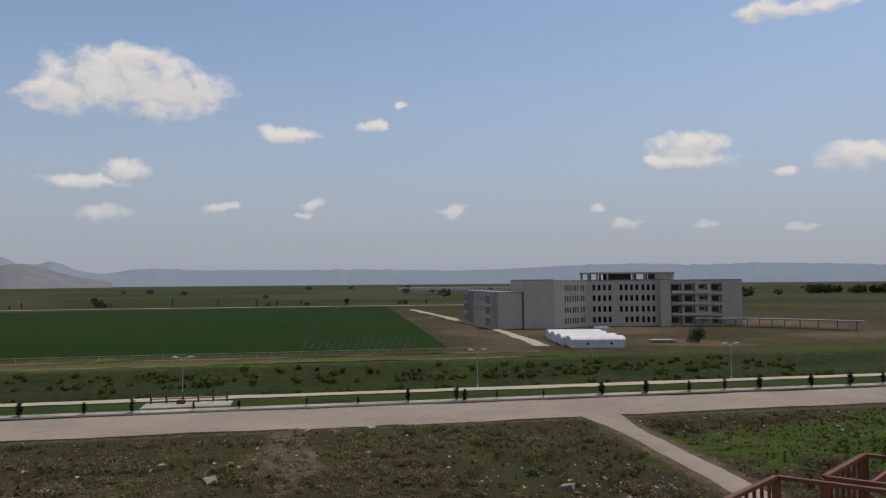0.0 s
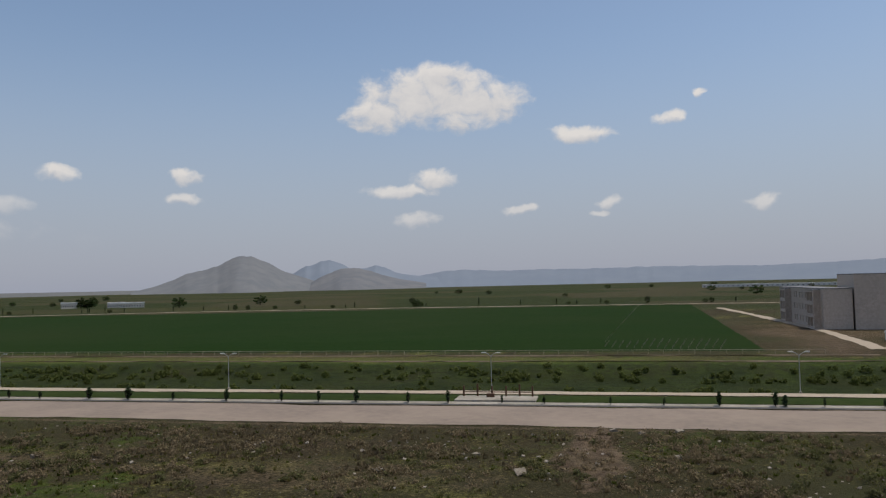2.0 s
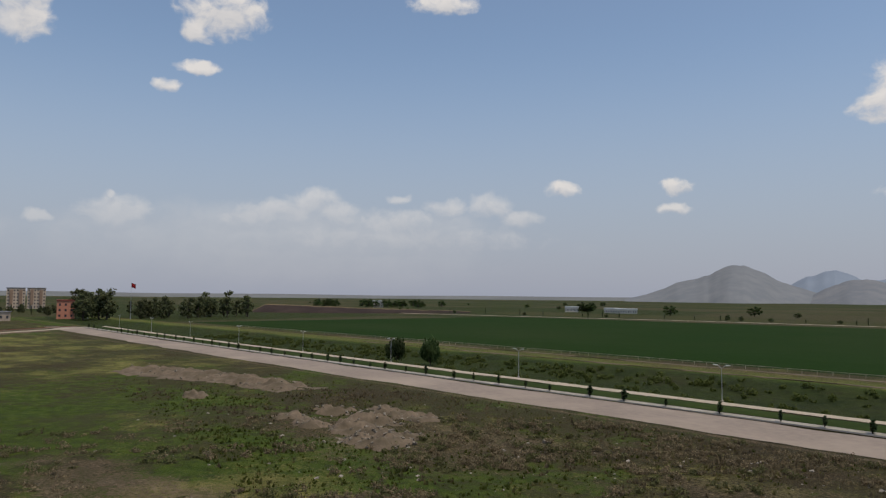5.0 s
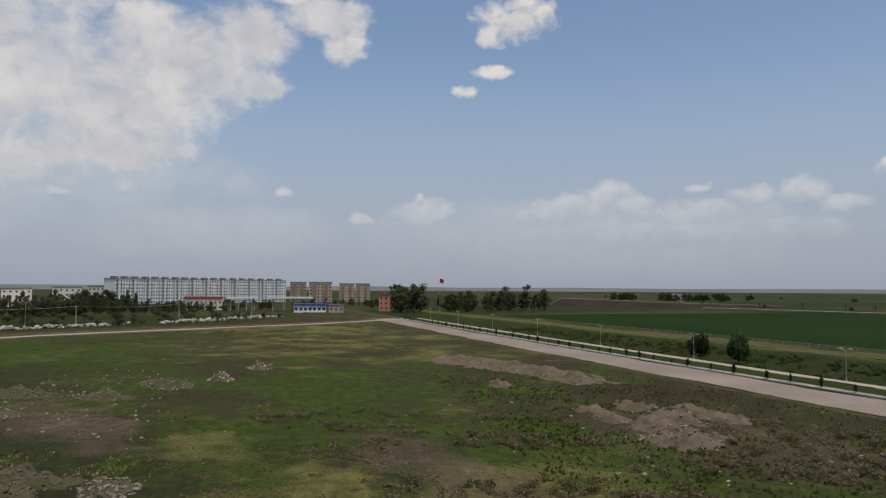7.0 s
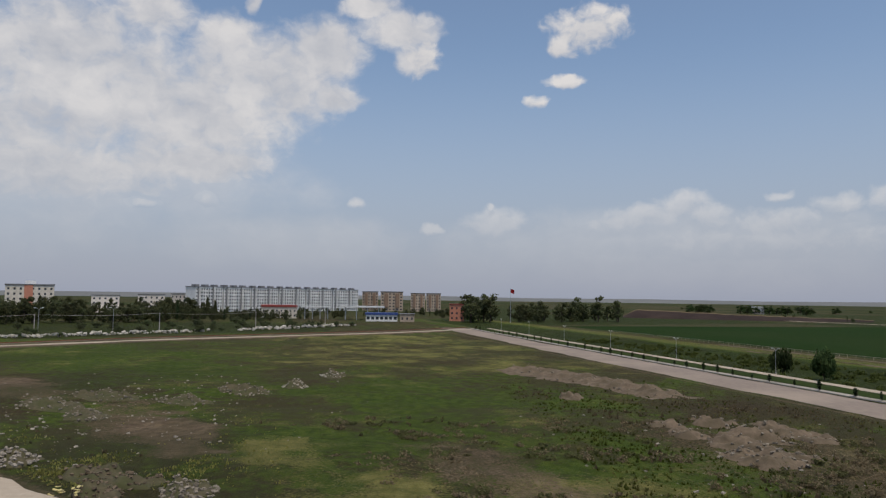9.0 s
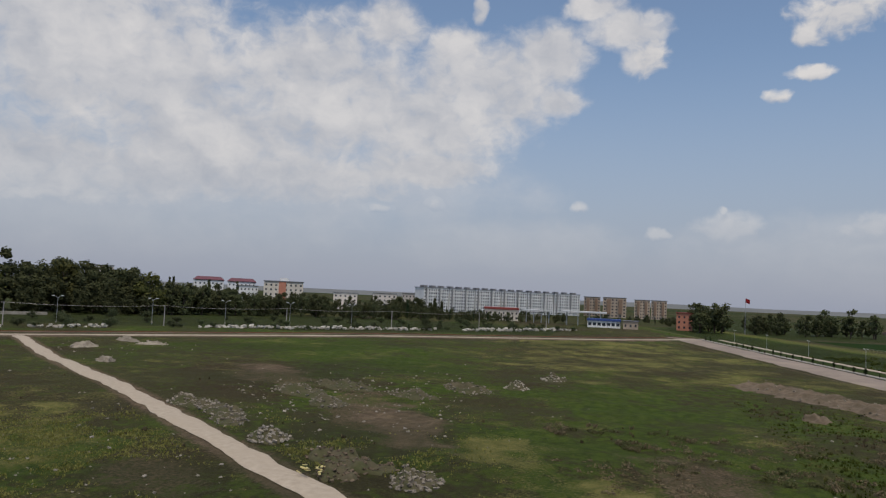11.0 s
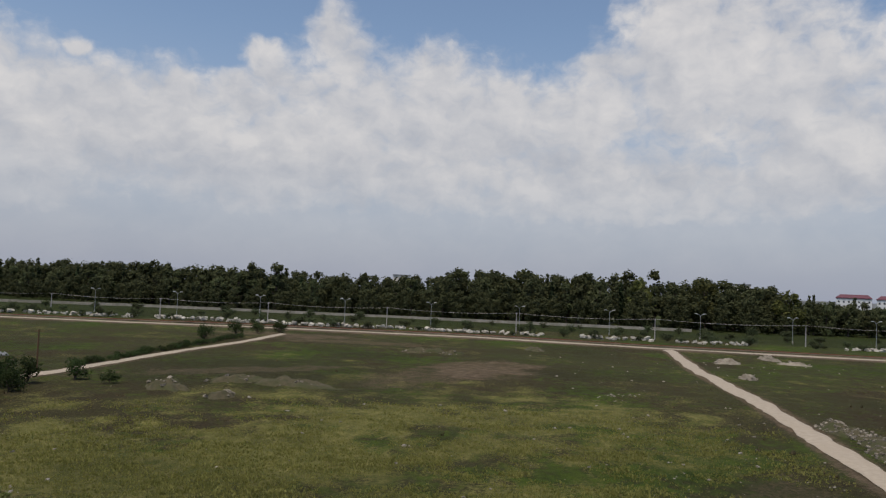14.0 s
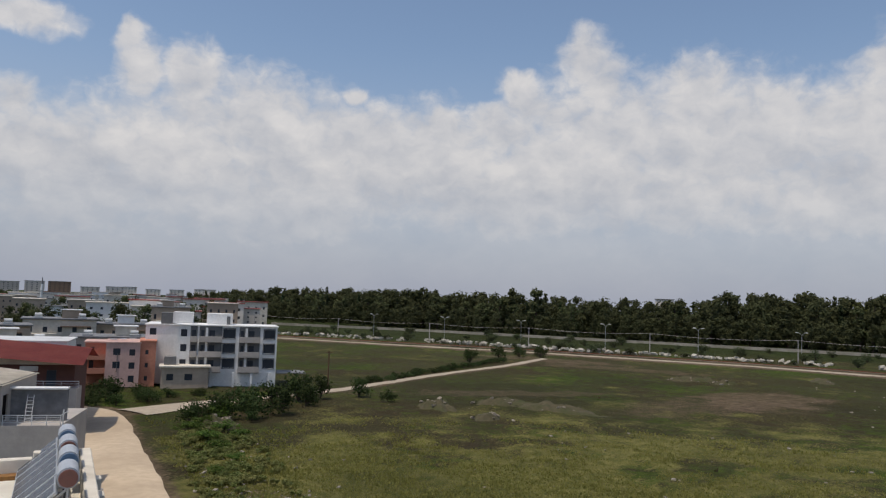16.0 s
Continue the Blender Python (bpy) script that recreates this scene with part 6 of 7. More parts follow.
# plot of white sticks in the crop
plot = thing("plot_sticks", "rows of thin white sticks marking a trial plot in the crop", "stakes", kind="stuff")
bm = bmesh.new()
for i in range(16):
    for j in range(14):
        x, y = -37 + 1.9 * i - 0.12 * j * 2.2 + 0.02 * i * j, 197 + 2.2 * j
        if (i < 5 and j > 9) or (i + j) % 7 == 0:
            continue
        bar(bm, (x, y, 0.3), (x, y, 0.78), 0.09, 0.09)
for j in range(50):
    bar(bm, (-40 - 0.75 * j * 0.9, 215 + 6.2 * j, 0.3), (-40 - 0.75 * j * 0.9, 215 + 6.2 * j, 0.9), 0.12, 0.12)
tagged(part("stick", bm, RUBBLE, plot), kind="stuff")

# resting place by the pavement: pale slab with low timber posts
rest = thing("resting_place", "pale paved platform with short brown timber posts", "platform", Matrix.Translation(uv(-16.5, 114.6)) @ Matrix.Rotation(ROAD_ANGLE, 4, "Z"))
part("slab", boxed(-6.2, 6.2, -2.2, 2.4, 0.0, 0.32, 0.04), PAVING, rest)
for x in (-5.4, -3.2, -0.9, 1.3, 3.4, 5.4):
    part("timber_post", boxed(x - 0.13, x + 0.13, 1.6, 1.86, 0.32, 1.9 + 0.3 * (x in (-3.2, 3.4)), 0.03), WOOD_BROWN, rest)
part("rail", boxed(-5.5, 5.5, 1.68, 1.78, 0.9, 1.02), WOOD_BROWN, rest)
part("bench", boxed(-1.6, -0.4, 0.4, 1.0, 0.32, 0.9, 0.04), WOOD_BROWN, rest)

# ---------------------------------------------------------------- roofs close by
own = thing("wall_own_house", "plain rendered house under the viewpoint", "house", kind="structure")
part("wall", boxed(-9, 9, -11, 11.5, -0.3, 13.0), CREAM, own)
part("roof", boxed(-9.2, 9.2, -11.2, 11.7, 13.0, 13.3), PAVING, own)
part("stair_house", boxed(-1.6, 1.6, -1.8, 1.8, 13.3, 16.3), CREAM, own)

# red steel stair tower
stair = thing("steel_stair_tower", "outdoor stair tower of rust-red painted steel with railings", "staircase")
A_, B_, C_, D_, E_ = (Vector(p) for p in ((6.35, 14.8, 0), (4.7, 13.2, 0), (8.6, 13.3, 0), (7.25, 14.75, 0), (9.0, 16.5, 0)))
TOPZ = 14.2


def railing(p, q, z, n, thick=0.10):
    bm = bmesh.new()
    bar(bm, (p.x, p.y, z), (q.x, q.y, z), thick, 0.07)
    r = part("top_rail", bm, RUST_SUNLIT, stair)
    bm = bmesh.new()
    bar(bm, (p.x, p.y, z - 1.0), (q.x, q.y, z - 1.0), 0.06, 0.12)
    part("floor_beam", bm, RUST, stair)
    for i in range(1, n):
        c_ = p.lerp(q, i / n)
        part("baluster", boxed(c_.x - 0.025, c_.x + 0.025, c_.y - 0.025, c_.y + 0.025, z - 1.0, z - 0.03), RUST, stair)


def stanchion(p, z):
    part("post", boxed(p.x - 0.065, p.x + 0.065, p.y - 0.065, p.y + 0.065, -0.3, z - 0.02, 0.008), RUST, stair)


F_ = E_ + (C_ - A_) * 1.0
G_ = D_ + (C_ - A_) * 1.0
for p in (A_, B_, C_, D_, E_, F_, G_):
    stanchion(p, TOPZ)
railing(B_, A_, TOPZ, 7)
railing(A_, C_, TOPZ, 1)
railing(D_, E_, TOPZ, 7)
railing(D_, G_, TOPZ, 1)
railing(E_, F_, TOPZ, 6)
side = (C_ - A_).normalized()
for k in (0.75, 1.55):
    bm = bmesh.new()
    p, q = D_ + side * k, E_ + side * k
    bar(bm, (p.x, p.y, TOPZ - 0.05), (q.x, q.y, TOPZ - 0.02), 0.07, 0.09)
    part("stringer", bm, surface("bright_red_steel", (0.22, 0.045, 0.025), (0.17, 0.035, 0.02), None, 10, 1.5, 0.5, 0.15), stair)
for z in (3.3, 6.6, 9.9):
    part("landing", boxed(4.7, 9.0, 13.3, 16.4, z, z + 0.12), RUST, stair)

# cream-roofed neighbour with solar water heaters
nb = thing("neighbour_house", "cream rendered house with a flat roof and parapet", "house", pose(6.7, -25.9, 0, 0, 0, 17.3))
part("wall", boxed(0, 13, 0, 12, -0.3, 12.2), CREAM, nb)
part("roof", boxed(0.25, 12.75, 0.25, 11.75, 12.2, 12.3), surface("cream_roof_coating", (0.70, 0.66, 0.56), (0.62, 0.57, 0.47), (0.55, 0.49, 0.4), 2.0, 0.4, 0.8, 0.1), nb)
for x0, x1, y0, y1, z in ((0, 0.32, 0.0, 12, 13.0), (0.32, 1.6, 0, 0.3, 13.0), (1.6, 6.0, 0, 0.3, 12.82), (6.0, 13, 0, 0.3, 12.9)):
    part("parapet", boxed(x0, x1, y0, y1, 12.2, z, 0.03), CREAM, nb)
part("rain_gutter", boxed(0.4, 5.5, 0.32, 0.75, 12.3, 12.42), surface("rusty_stain_board", (0.30, 0.15, 0.05), (0.22, 0.11, 0.04), None, 5, 1, 0.9, 0.2), nb)
for y in (1.0, 3.0, 5.0):
    part("parapet_lug", boxed(-0.28, 0.0, y, y + 0.5, 12.0, 12.35, 0.02), CREAM, nb)
PANEL = surface("solar_absorber", (0.05, 0.055, 0.065), (0.035, 0.04, 0.05), None, 4, 0.6, 0.25, 0.05, spec=0.5)
TANK = surface("grey_tank_enamel", (0.42, 0.44, 0.47), (0.34, 0.36, 0.39), None, 6, 0.8, 0.4, 0.05)
TANK_BLUE = surface("blue_tank_end", (0.10, 0.17, 0.27), (0.08, 0.14, 0.22), None, 6, 0.8, 0.4, 0.05)
TANK_RED = surface("red_brown_tank_end", (0.22, 0.09, 0.07), (0.17, 0.08, 0.065), None, 6, 0.8, 0.45, 0.05)
def solar_heater(x, y, end, label):
    """A tank on a stand, its axis along the roof edge, with two collectors sloping away from it."""
    h = thing("solar_water_heater", label, "solar heater", pose(x, y, 12.3, 0, 0, 17.3), "solar water heaters")
    bm = bmesh.new()
    tube(bm, (0, -0.55, 1.25), (0, 0.55, 1.25), 0.25, 0.25, 20)
    bmesh.ops.bevel(bm, geom=[e for e in bm.edges if abs(e.verts[0].co.y - e.verts[1].co.y) < 1e-4], offset=0.04, segments=2, affect="EDGES")
    part("tank", bm, TANK, h)
    bm = bmesh.new()
    tube(bm, (0, 0.545, 1.25), (0, 0.57, 1.25), 0.215, 0.205, 20)
    part("tank_end", bm, end, h)
    for s_ in (-0.48, 0.48):
        bm = bmesh.new()
        for a_, b_ in (((0, s_, 0), (0, s_, 1.02)), ((0, s_, 1.0), (1.15, s_, 0.06)), ((0.1, s_, 0.05), (1.15, s_, 0.05))):
            bar(bm, a_, b_, 0.05, 0.05)
        part("stand", bm, GALV, h)
    for y0 in (-0.84, 0.02):
        q = part("collector", boxed(0, 1.35, 0, 0.82, 0, 0.09, 0.015), GALV, h)
        q.matrix_basis = pose(0.2, y0, 0.98, 0, 40, 0)
        part("absorber", boxed(0.05, 1.30, 0.05, 0.77, 0.09, 0.096), PANEL, q, "dark glazed absorber")
    bm = bmesh.new()
    tube(bm, (0.05, -0.55, 1.0), (0.25, -0.75, 0.9), 0.025, 0.025, 6)
    tube(bm, (0.05, 0.4, 1.0), (0.05, 0.4, 0.0), 0.02, 0.02, 6)
    part("pipe", bm, surface("pipe_lagging", (0.05, 0.05, 0.05), (0.08, 0.08, 0.08), None, 6, 1, 0.8, 0.1), h)


for x, y, end, label in ((7.2, -25.1, TANK_BLUE, "solar water heater with blue-ended tank and dark panels"), (6.65, -23.4, TANK_RED, "solar water heater with red-brown tank end"),
                      (6.15, -21.8, TANK_BLUE, "solar water heater with blue-ended tank and dark panels"), (5.6, -19.95, TANK_RED, "solar water heater with weathered red tank end")):
    solar_heater(x, y, end, label)

# grey house with a roof terrace
gh = thing("grey_house", "grey rendered house with a railed roof terrace", "house", pose(20.3, -67.6, 0, 0, 0, 184))
part("wall", boxed(-16, 0, 0, 10, -0.3, 6.6), GREY_WALL, gh)
part("terrace_wall", boxed(-4.6, -0.15, 2.6, 2.9, 6.6, 9.3), GREY_ROOF, gh, "dark grey terrace wall")
part("terrace_slab", boxed(-5.0, -0.1, 2.2, 3.05, 9.3, 9.48, 0.03), WHITE_WALL, gh)
block(gh, -16, 0.02, 11.4, 9.9, 6.6, 10.0, GREY_WALL, {"e": [(0.5, 1.9, 6.75, 9.0)]}, None, "void", 0.15)
bm = bmesh.new()
vs = [bm.verts.new(p) for p in ((-16.3, -0.5, 11.2), (-4.4, -0.5, 9.9), (-4.4, 10.2, 9.9), (-16.3, 10.2, 11.6))]
bm.faces.new(vs)
bmesh.ops.solidify(bm, geom=bm.faces[:], thickness=0.35)
part("roof", bm, CREAM, gh, "pale cream sloping roof")
rail_ob = part("railing", boxed(-4.4, 0.02, 0.02, 0.07, 7.42, 7.48), WHITE_FRAME, gh, "white tube railing")
for z in (6.85, 7.05, 7.25):
    part("rail_tube", boxed(-4.4, 0.02, 0.03, 0.06, z, z + 0.03), WHITE_FRAME, rail_ob)
for x in (-4.4, -3.3, -2.2, -1.1, -0.03):
    part("rail_post", boxed(x, x + 0.05, 0.02, 0.07, 6.6, 7.45), WHITE_FRAME, rail_ob)
part("railing_return", boxed(-0.03, 0.03, 0.1, 2.5, 7.42, 7.48), WHITE_FRAME, gh)
lad = thing("ladder", "white ladder leaning on the terrace wall", "ladder", pose(20.3, -67.6, 6.6, 0, 0, 184) @ pose(-3.3, 2.0, 0, -12, 0, 0))
for x in (0, 0.5):
    part("rail", boxed(x, x + 0.05, 0, 0.05, 0, 2.3), WHITE_FRAME, lad)
for k in range(7):
    part("rung", boxed(0.05, 0.5, 0, 0.04, 0.25 + 0.3 * k, 0.3 + 0.3 * k), WHITE_FRAME, lad)
bm = bmesh.new()
tube(bm, (0.12, 0.3, 0), (0.12, 0.3, 7.9), 0.06, 0.06, 8)
part("drain_pipe", bm, WHITE_FRAME, gh)

# house with a red roof
rh = thing("red_roofed_house", "house with a broad red sheet roof and brown balcony", "house", pose(28.5, -100.5, 0, 0, 0, 187))
part("wall", boxed(-24, -0.8, 1.8, 11, -0.3, 8.4), surface("red_brown_render", (0.14, 0.06, 0.045), (0.11, 0.05, 0.04), None, 2, 0.4, 0.85, 0.1), rh)
part("wall_base", boxed(-24, -0.2, 0.3, 4, -0.3, 5.6), GREY_WALL, rh)
gable = boxed(-24, -0.8, 1.6, 10.8, 8.4, 8.5)
for v in gable.verts:
    if v.co.z > 8.45:
        v.co.z = 8.5 + 0.082 * (-0.8 - v.co.x)
part("wall_top", gable, CREAM, rh)
bm = bmesh.new()
vs = [bm.verts.new(p) for p in ((-25, -0.6, 10.7), (0.5, -0.6, 8.55), (0.5, 6, 10.3), (-25, 6, 12.4))]
bm.faces.new(vs)
vs2 = [bm.verts.new(p) for p in ((-25, 6, 12.4), (0.5, 6, 10.3), (0.5, 12, 8.7), (-25, 12, 10.8))]
bm.faces.new(vs2)
bmesh.ops.solidify(bm, geom=bm.faces[:], thickness=0.25)
part("roof", bm, RED_ROOF, rh)
rr = part("railing", boxed(-16, 0, 0.3, 0.36, 6.45, 6.52), WHITE_FRAME, rh)
for k in range(9):
    part("rail_post", boxed(-16 + 2 * k - 0.03, -16 + 2 * k + 0.03, 0.3, 0.36, 5.6, 6.45), WHITE_FRAME, rr)
for z in (5.85, 6.15):
    part("rail_tube", boxed(-16, 0, 0.31, 0.35, z, z + 0.04), WHITE_FRAME, rr)
part("awning_box", boxed(-7, -5, 1.4, 1.8, 7.6, 8.2), WHITE_SHEET, rh)
part("door", boxed(-4.0, -2.9, 1.74, 1.8, 5.6, 7.7), GLASS, rh)
wt_ = thing("white_parapet_house", "white house with a plain parapet behind the red roof", "house", pose(30.5, -112.0, 0, 0, 0, 190))
part("wall", boxed(-24, -3.0, 0, 10, -0.3, 10.6), WHITE_WALL, wt_)
part("coping", boxed(-24.2, -2.8, -0.15, 10.2, 10.6, 10.8, 0.03), WHITE_SHEET, wt_)
# low wall along the street
lw = thing("street_wall", "low broken block wall along the dusty street", "wall")
rnd = random.Random(8)
for i in range(16):
    f = i / 16
    x, y = 10.5 + f * 7.6, -44 - f * 28
    part("block", boxed(x, x + 0.7, y - 1.6, y, -0.2, rnd.uniform(0.3, 0.9), 0.03), PAVING if i % 3 else GREY_WALL, lw)

# ---------------------------------------------------------------- heaps, stones, weeds
def cover_at(x, y):
    """Growth, straw and bare shares of the ground at places."""
    i = np.clip(np.searchsorted(gx, x), 1, nx - 1)
    j = np.clip(np.searchsorted(gy, y), 1, ny - 1)
    return lush[j, i], straw[j, i], bare[j, i], GZ[j, i], on_way[j, i]


def stone_verts(rnd, r):
    """A rough stone: a squashed, chipped cube."""
    vs = []
    for z in (-0.5, 0.6):
        for x, y in ((-1, -1), (1, -1), (1, 1), (-1, 1)):
            k = r * rnd.uniform(0.55, 1.0)
            vs.append(Vector((x * k, y * k * rnd.uniform(0.6, 1), z * r * rnd.uniform(0.5, 1.0))))
    q = Euler((rnd.uniform(-.4, .4), rnd.uniform(-.4, .4), rnd.uniform(0, 6.3))).to_matrix()
    return [q @ v for v in vs]


STONE_FACES = ((3, 2, 1, 0), (4, 5, 6, 7), (0, 1, 5, 4), (1, 2, 6, 5), (2, 3, 7, 6), (3, 0, 4, 7))


def stones(name, places, material, label, seed, parent=None):
    rnd = random.Random(seed)
    verts, faces = [], []
    for x, y, z, r in places:
        b = len(verts)
        verts += [(x + v.x, y + v.y, z + v.z) for v in stone_verts(rnd, r)]
        faces += [tuple(b + k for k in f) for f in STONE_FACES]
    ob = raw(name, verts, faces, material, parent)
    return ob if parent else tagged(ob, label, "stones", kind="stuff")


def heap(x, y, rx, ry, h, turn, material, label, name="earth_heap", seed=1, stony=0, stone_material=None, stone_size=0.22, group=""):
    """A dumped heap: a lumpy mound, with broken pieces on it where there are any."""
    t_ = thing(name, label, "heap", pose(x, y, 0, 0, 0, turn), group)
    n = 26
    verts, faces = [], []
    rnd = random.Random(seed)

    def top_at(u, v):
        d = math.hypot(u, v) + 0.28 * noise.noise(Vector((u * 2.3, v * 2.3, seed)))
        k = max(0.0, 1 - d * d)
        lump = 0.6 + 1.0 * noise.noise(Vector((u * rx * 0.5, v * ry * 0.5, seed * 3.1))) + 0.4 * noise.noise(Vector((u * rx * 1.3, v * ry * 1.3, seed)))
        return -0.45 + (h + 0.3) * k ** 0.7 * max(0.05, lump) + (0.3 * k)
    for j in range(n):
        for i in range(n):
            u, v = 2.3 * i / (n - 1) - 1.15, 2.3 * j / (n - 1) - 1.15
            verts.append((u * rx, v * ry, top_at(u, v)))
    faces = [(j * n + i, j * n + i + 1, j * n + n + i + 1, j * n + n + i) for j in range(n - 1) for i in range(n - 1)]
    raw("mound", verts, faces, material, t_, smooth=True)
    if stony:
        pl = []
        for _ in range(stony):
            a, r = rnd.uniform(0, 6.28), rnd.random() ** 0.6
            u, v = r * math.cos(a), r * math.sin(a)
            pl.append((u * rx, v * ry, max(-0.05, top_at(u, v)) + 0.05, stone_size * rnd.uniform(0.4, 1.5)))
        tagged(stones("rubble", pl, stone_material or RUBBLE, "", seed + 5, t_), kind="stuff")
    return t_


# spoil heaps by the road
for k, (x, y, rx, ry, h, turn) in enumerate(((-106, 37, 7, 5, 0.9, 20), (-108, 45, 6, 5, 1.1, 40), (-103, 52, 8, 5, 0.9, 10), (-97, 46, 7, 5, 1.0, 70), (-92, 42, 7, 5, 1.2, 15), (-85, 41, 7, 6, 1.3, 30), (-98, 54, 7, 4, 0.9, 15), (-86, 45, 5, 3, 0.8, 60), (-99, 38, 6, 4, 0.8, 10))):
    heap(x, y, rx * 0.78, ry * 0.72, h * 1.05, turn, SAND, "brown spoil heap dumped on the grass", seed=k + 1, stony=24 if k != 5 else 90, stone_size=0.2, group="spoil heaps by the road")
for k, (x, y, rx, ry, h, turn) in enumerate(((-185, 32, 11, 7, 1.0, 40), (-172, 39, 12, 7, 1.0, 30), (-160, 44, 11, 6, 0.9, 30), (-149, 48, 10, 5, 0.9, 20))):
    heap(x, y, rx, ry, h, turn, SAND, "long low brown spoil heap in the grass", seed=k + 21, stony=16, stone_size=0.25, group="long spoil heap")
heap(-138.3, 31, 3.2, 2.2, 1.1, 0, SAND, "small pale heap of building sand", seed=31)
# rubble beside the dirt track
for k, (x, y, rx, ry, h, turn, n_, m_) in enumerate(((-83.3, -41.6, 3.2, 2.6, 1.2, 20, 170, STONE), (-70.5, -19.6, 4.2, 2.8, 0.8, 10, 160, RUBBLE), (-77, -30.5, 5, 3, 0.9, 40, 60, SAND), (-70, -27.5, 3.5, 2.4, 0.8, 30, 80, SAND),
                                                    (-73.5, -26, 4, 2.4, 0.8, 80, 50, SAND), (-103, -65, 6, 3.4, 0.9, 45, 120, RUBBLE), (-98.5, -57, 6, 3, 0.7, 45, 90, RUBBLE), (-92, -52, 4, 2.6, 0.6, 40, 60, RUBBLE),
                                                    (-124, -57, 7, 4, 1.0, 50, 90, RUBBLE), (-134, -52, 8, 4, 1.0, 60, 80, RUBBLE), (-142, -30, 7, 4, 1.1, 50, 110, RUBBLE), (-129, -37, 6, 3.5, 0.7, 60, 70, RUBBLE),
                                                    (-150, -21.5, 3.4, 2.6, 0.9, 20, 60, STONE), (-172, -16, 4.5, 3, 1.0, 0, 70, STONE), (-114, -47, 6, 3, 0.6, 30, 60, RUBBLE))):
    heap(x, y, rx, ry, h, turn, WEEDY, "heap of broken concrete and stones in the weeds", "rubble_heap", k + 41, n_, m_, 0.19, "rubble heaps by the track")
for k, (x, y, rx, ry, h) in enumerate(((-174, -143.5, 4.5, 3.2, 1.4), (-146, -114.5, 3.2, 2.2, 0.9), (-201, -150, 4, 3, 1.0), (-196, -138, 4, 3, 0.9), (-98, -181, 7, 4, 1.0), (-103, -175, 4, 3, 0.8), (-138, -185, 7, 3, 0.8),
                                       (-22, -130, 5, 3, 1.0), (-42, -128, 9, 4, 1.0), (-35, -134, 6, 3.5, 0.9), (-28, -118, 3, 2, .5), (12, -108, 3.5, 2.6, 1.1))):
    heap(x, y, rx, ry, h, k * 40, RUBBLE if k < 4 else WEEDY, "small earth heap in the grass", seed=k + 71, stony=10, stone_size=0.3, group="small heaps")
# yellow insulation scraps beside the track
ys = thing("yellow_scraps", "torn yellow insulation scraps on the rubble", "scraps", pose(-68.6, -29.4, 0.5))
rnd = random.Random(3)
for k in range(14):
    bm = boxed(-0.28, 0.28, -0.12, 0.12, 0, 0.08, 0.02)
    q = part("scrap", bm, surface("yellow_foam", (0.5, 0.42, 0.15), (0.45, 0.38, 0.2), None, 5, 1, 0.9, 0.2) if k == 0 else bpy.data.materials["yellow_foam"], ys)
    q.matrix_basis = pose(rnd.uniform(-1.5, 1.5), rnd.uniform(-1.2, 1.2), rnd.uniform(-0.1, 0.3), rnd.uniform(-20, 20), rnd.uniform(-20, 20), rnd.uniform(0, 180))

# single stones strewn over the waste land
rng = np.random.RandomState(5)
places = []
for cx, cy, sx_, sy_, n_ in ((-15, 80, 30, 10, 190), (-45, 72, 25, 10, 140), (12, 68, 10, 6, 110), (18, 66, 6, 4, 60), (35, 95, 14, 3, 70), (-95, -45, 30, 14, 300), (-120, -45, 25, 14, 260), (4, -64, 4, 9, 170), (8, -82, 3, 10, 110),
                             (-65, -60, 25, 20, 90), (-94, -101, 3, 1.2, 26), (-30, -100, 40, 20, 50), (-150, -130, 30, 20, 120), (-85, 40, 14, 8, 80), (-60, 35, 20, 20, 70)):
    x, y = rng.normal(cx, sx_, n_), rng.normal(cy, sy_, n_)
    _, _, _, z, w_ = cover_at(x, y)
    r = 0.07 + 0.24 * rng.rand(n_) ** 3.0
    places += [(a, b_, c_, d) for a, b_, c_, d, e in zip(x, y, z, r, w_) if e > 1]
stones("strewn_stone", places, STONE, "pale stones strewn in the weeds", 6)
big = [(-21.0, 68.0, 1.0), (-34.5, 65.2, 0.8), (-9.0, 92.5, 0.8), (-16.5, 91.0, 0.7), (-13, 90.5, 0.6), (10.8, 66.5, 0.9), (24, 92.5, 0.5), (30, 92, 0.5), (37, 96, 0.6), (-8, 80, 0.6), (-28, 75, 0.55), (4, -60, 0.9), (6, -66, 0.6), (1.5, -70, 0.5), (-75, 60, 0.8)]
for k, (x, y, r) in enumerate(big):
    rnd = random.Random(100 + k)
    ob = raw("boulder", [tuple(v) for v in stone_verts(rnd, r)], STONE_FACES, RUBBLE)
    ob.matrix_basis = Matrix.Translation((x, y, float(cover_at(np.array([x]), np.array([y]))[3][0]) + 0.1 * r)) @ Matrix.Diagonal((0.8, 0.6, 0.6, 1))
    tagged(ob, "pale broken block of stone lying in weeds", "stone", "boulders")
# pale broken wall of stones behind the railway
places = []
rnd = random.Random(9)
for x, y, nx_, ny_ in on_path([(q[0] * 0.985, q[1] * 0.985 + 2) for q in SHRUB_LINE], 0.8, rnd):
    if noise.noise(Vector((x * 0.05, y * 0.05, 2))) > -0.25:
        places.append((x + rnd.uniform(-2, 2), y + rnd.uniform(-2, 2), rnd.uniform(0, 1.1), rnd.uniform(0.4, 1.2)))
stones("rubble_bank", places, PALE_STONE, "bank of pale broken stones along the railway", 10)
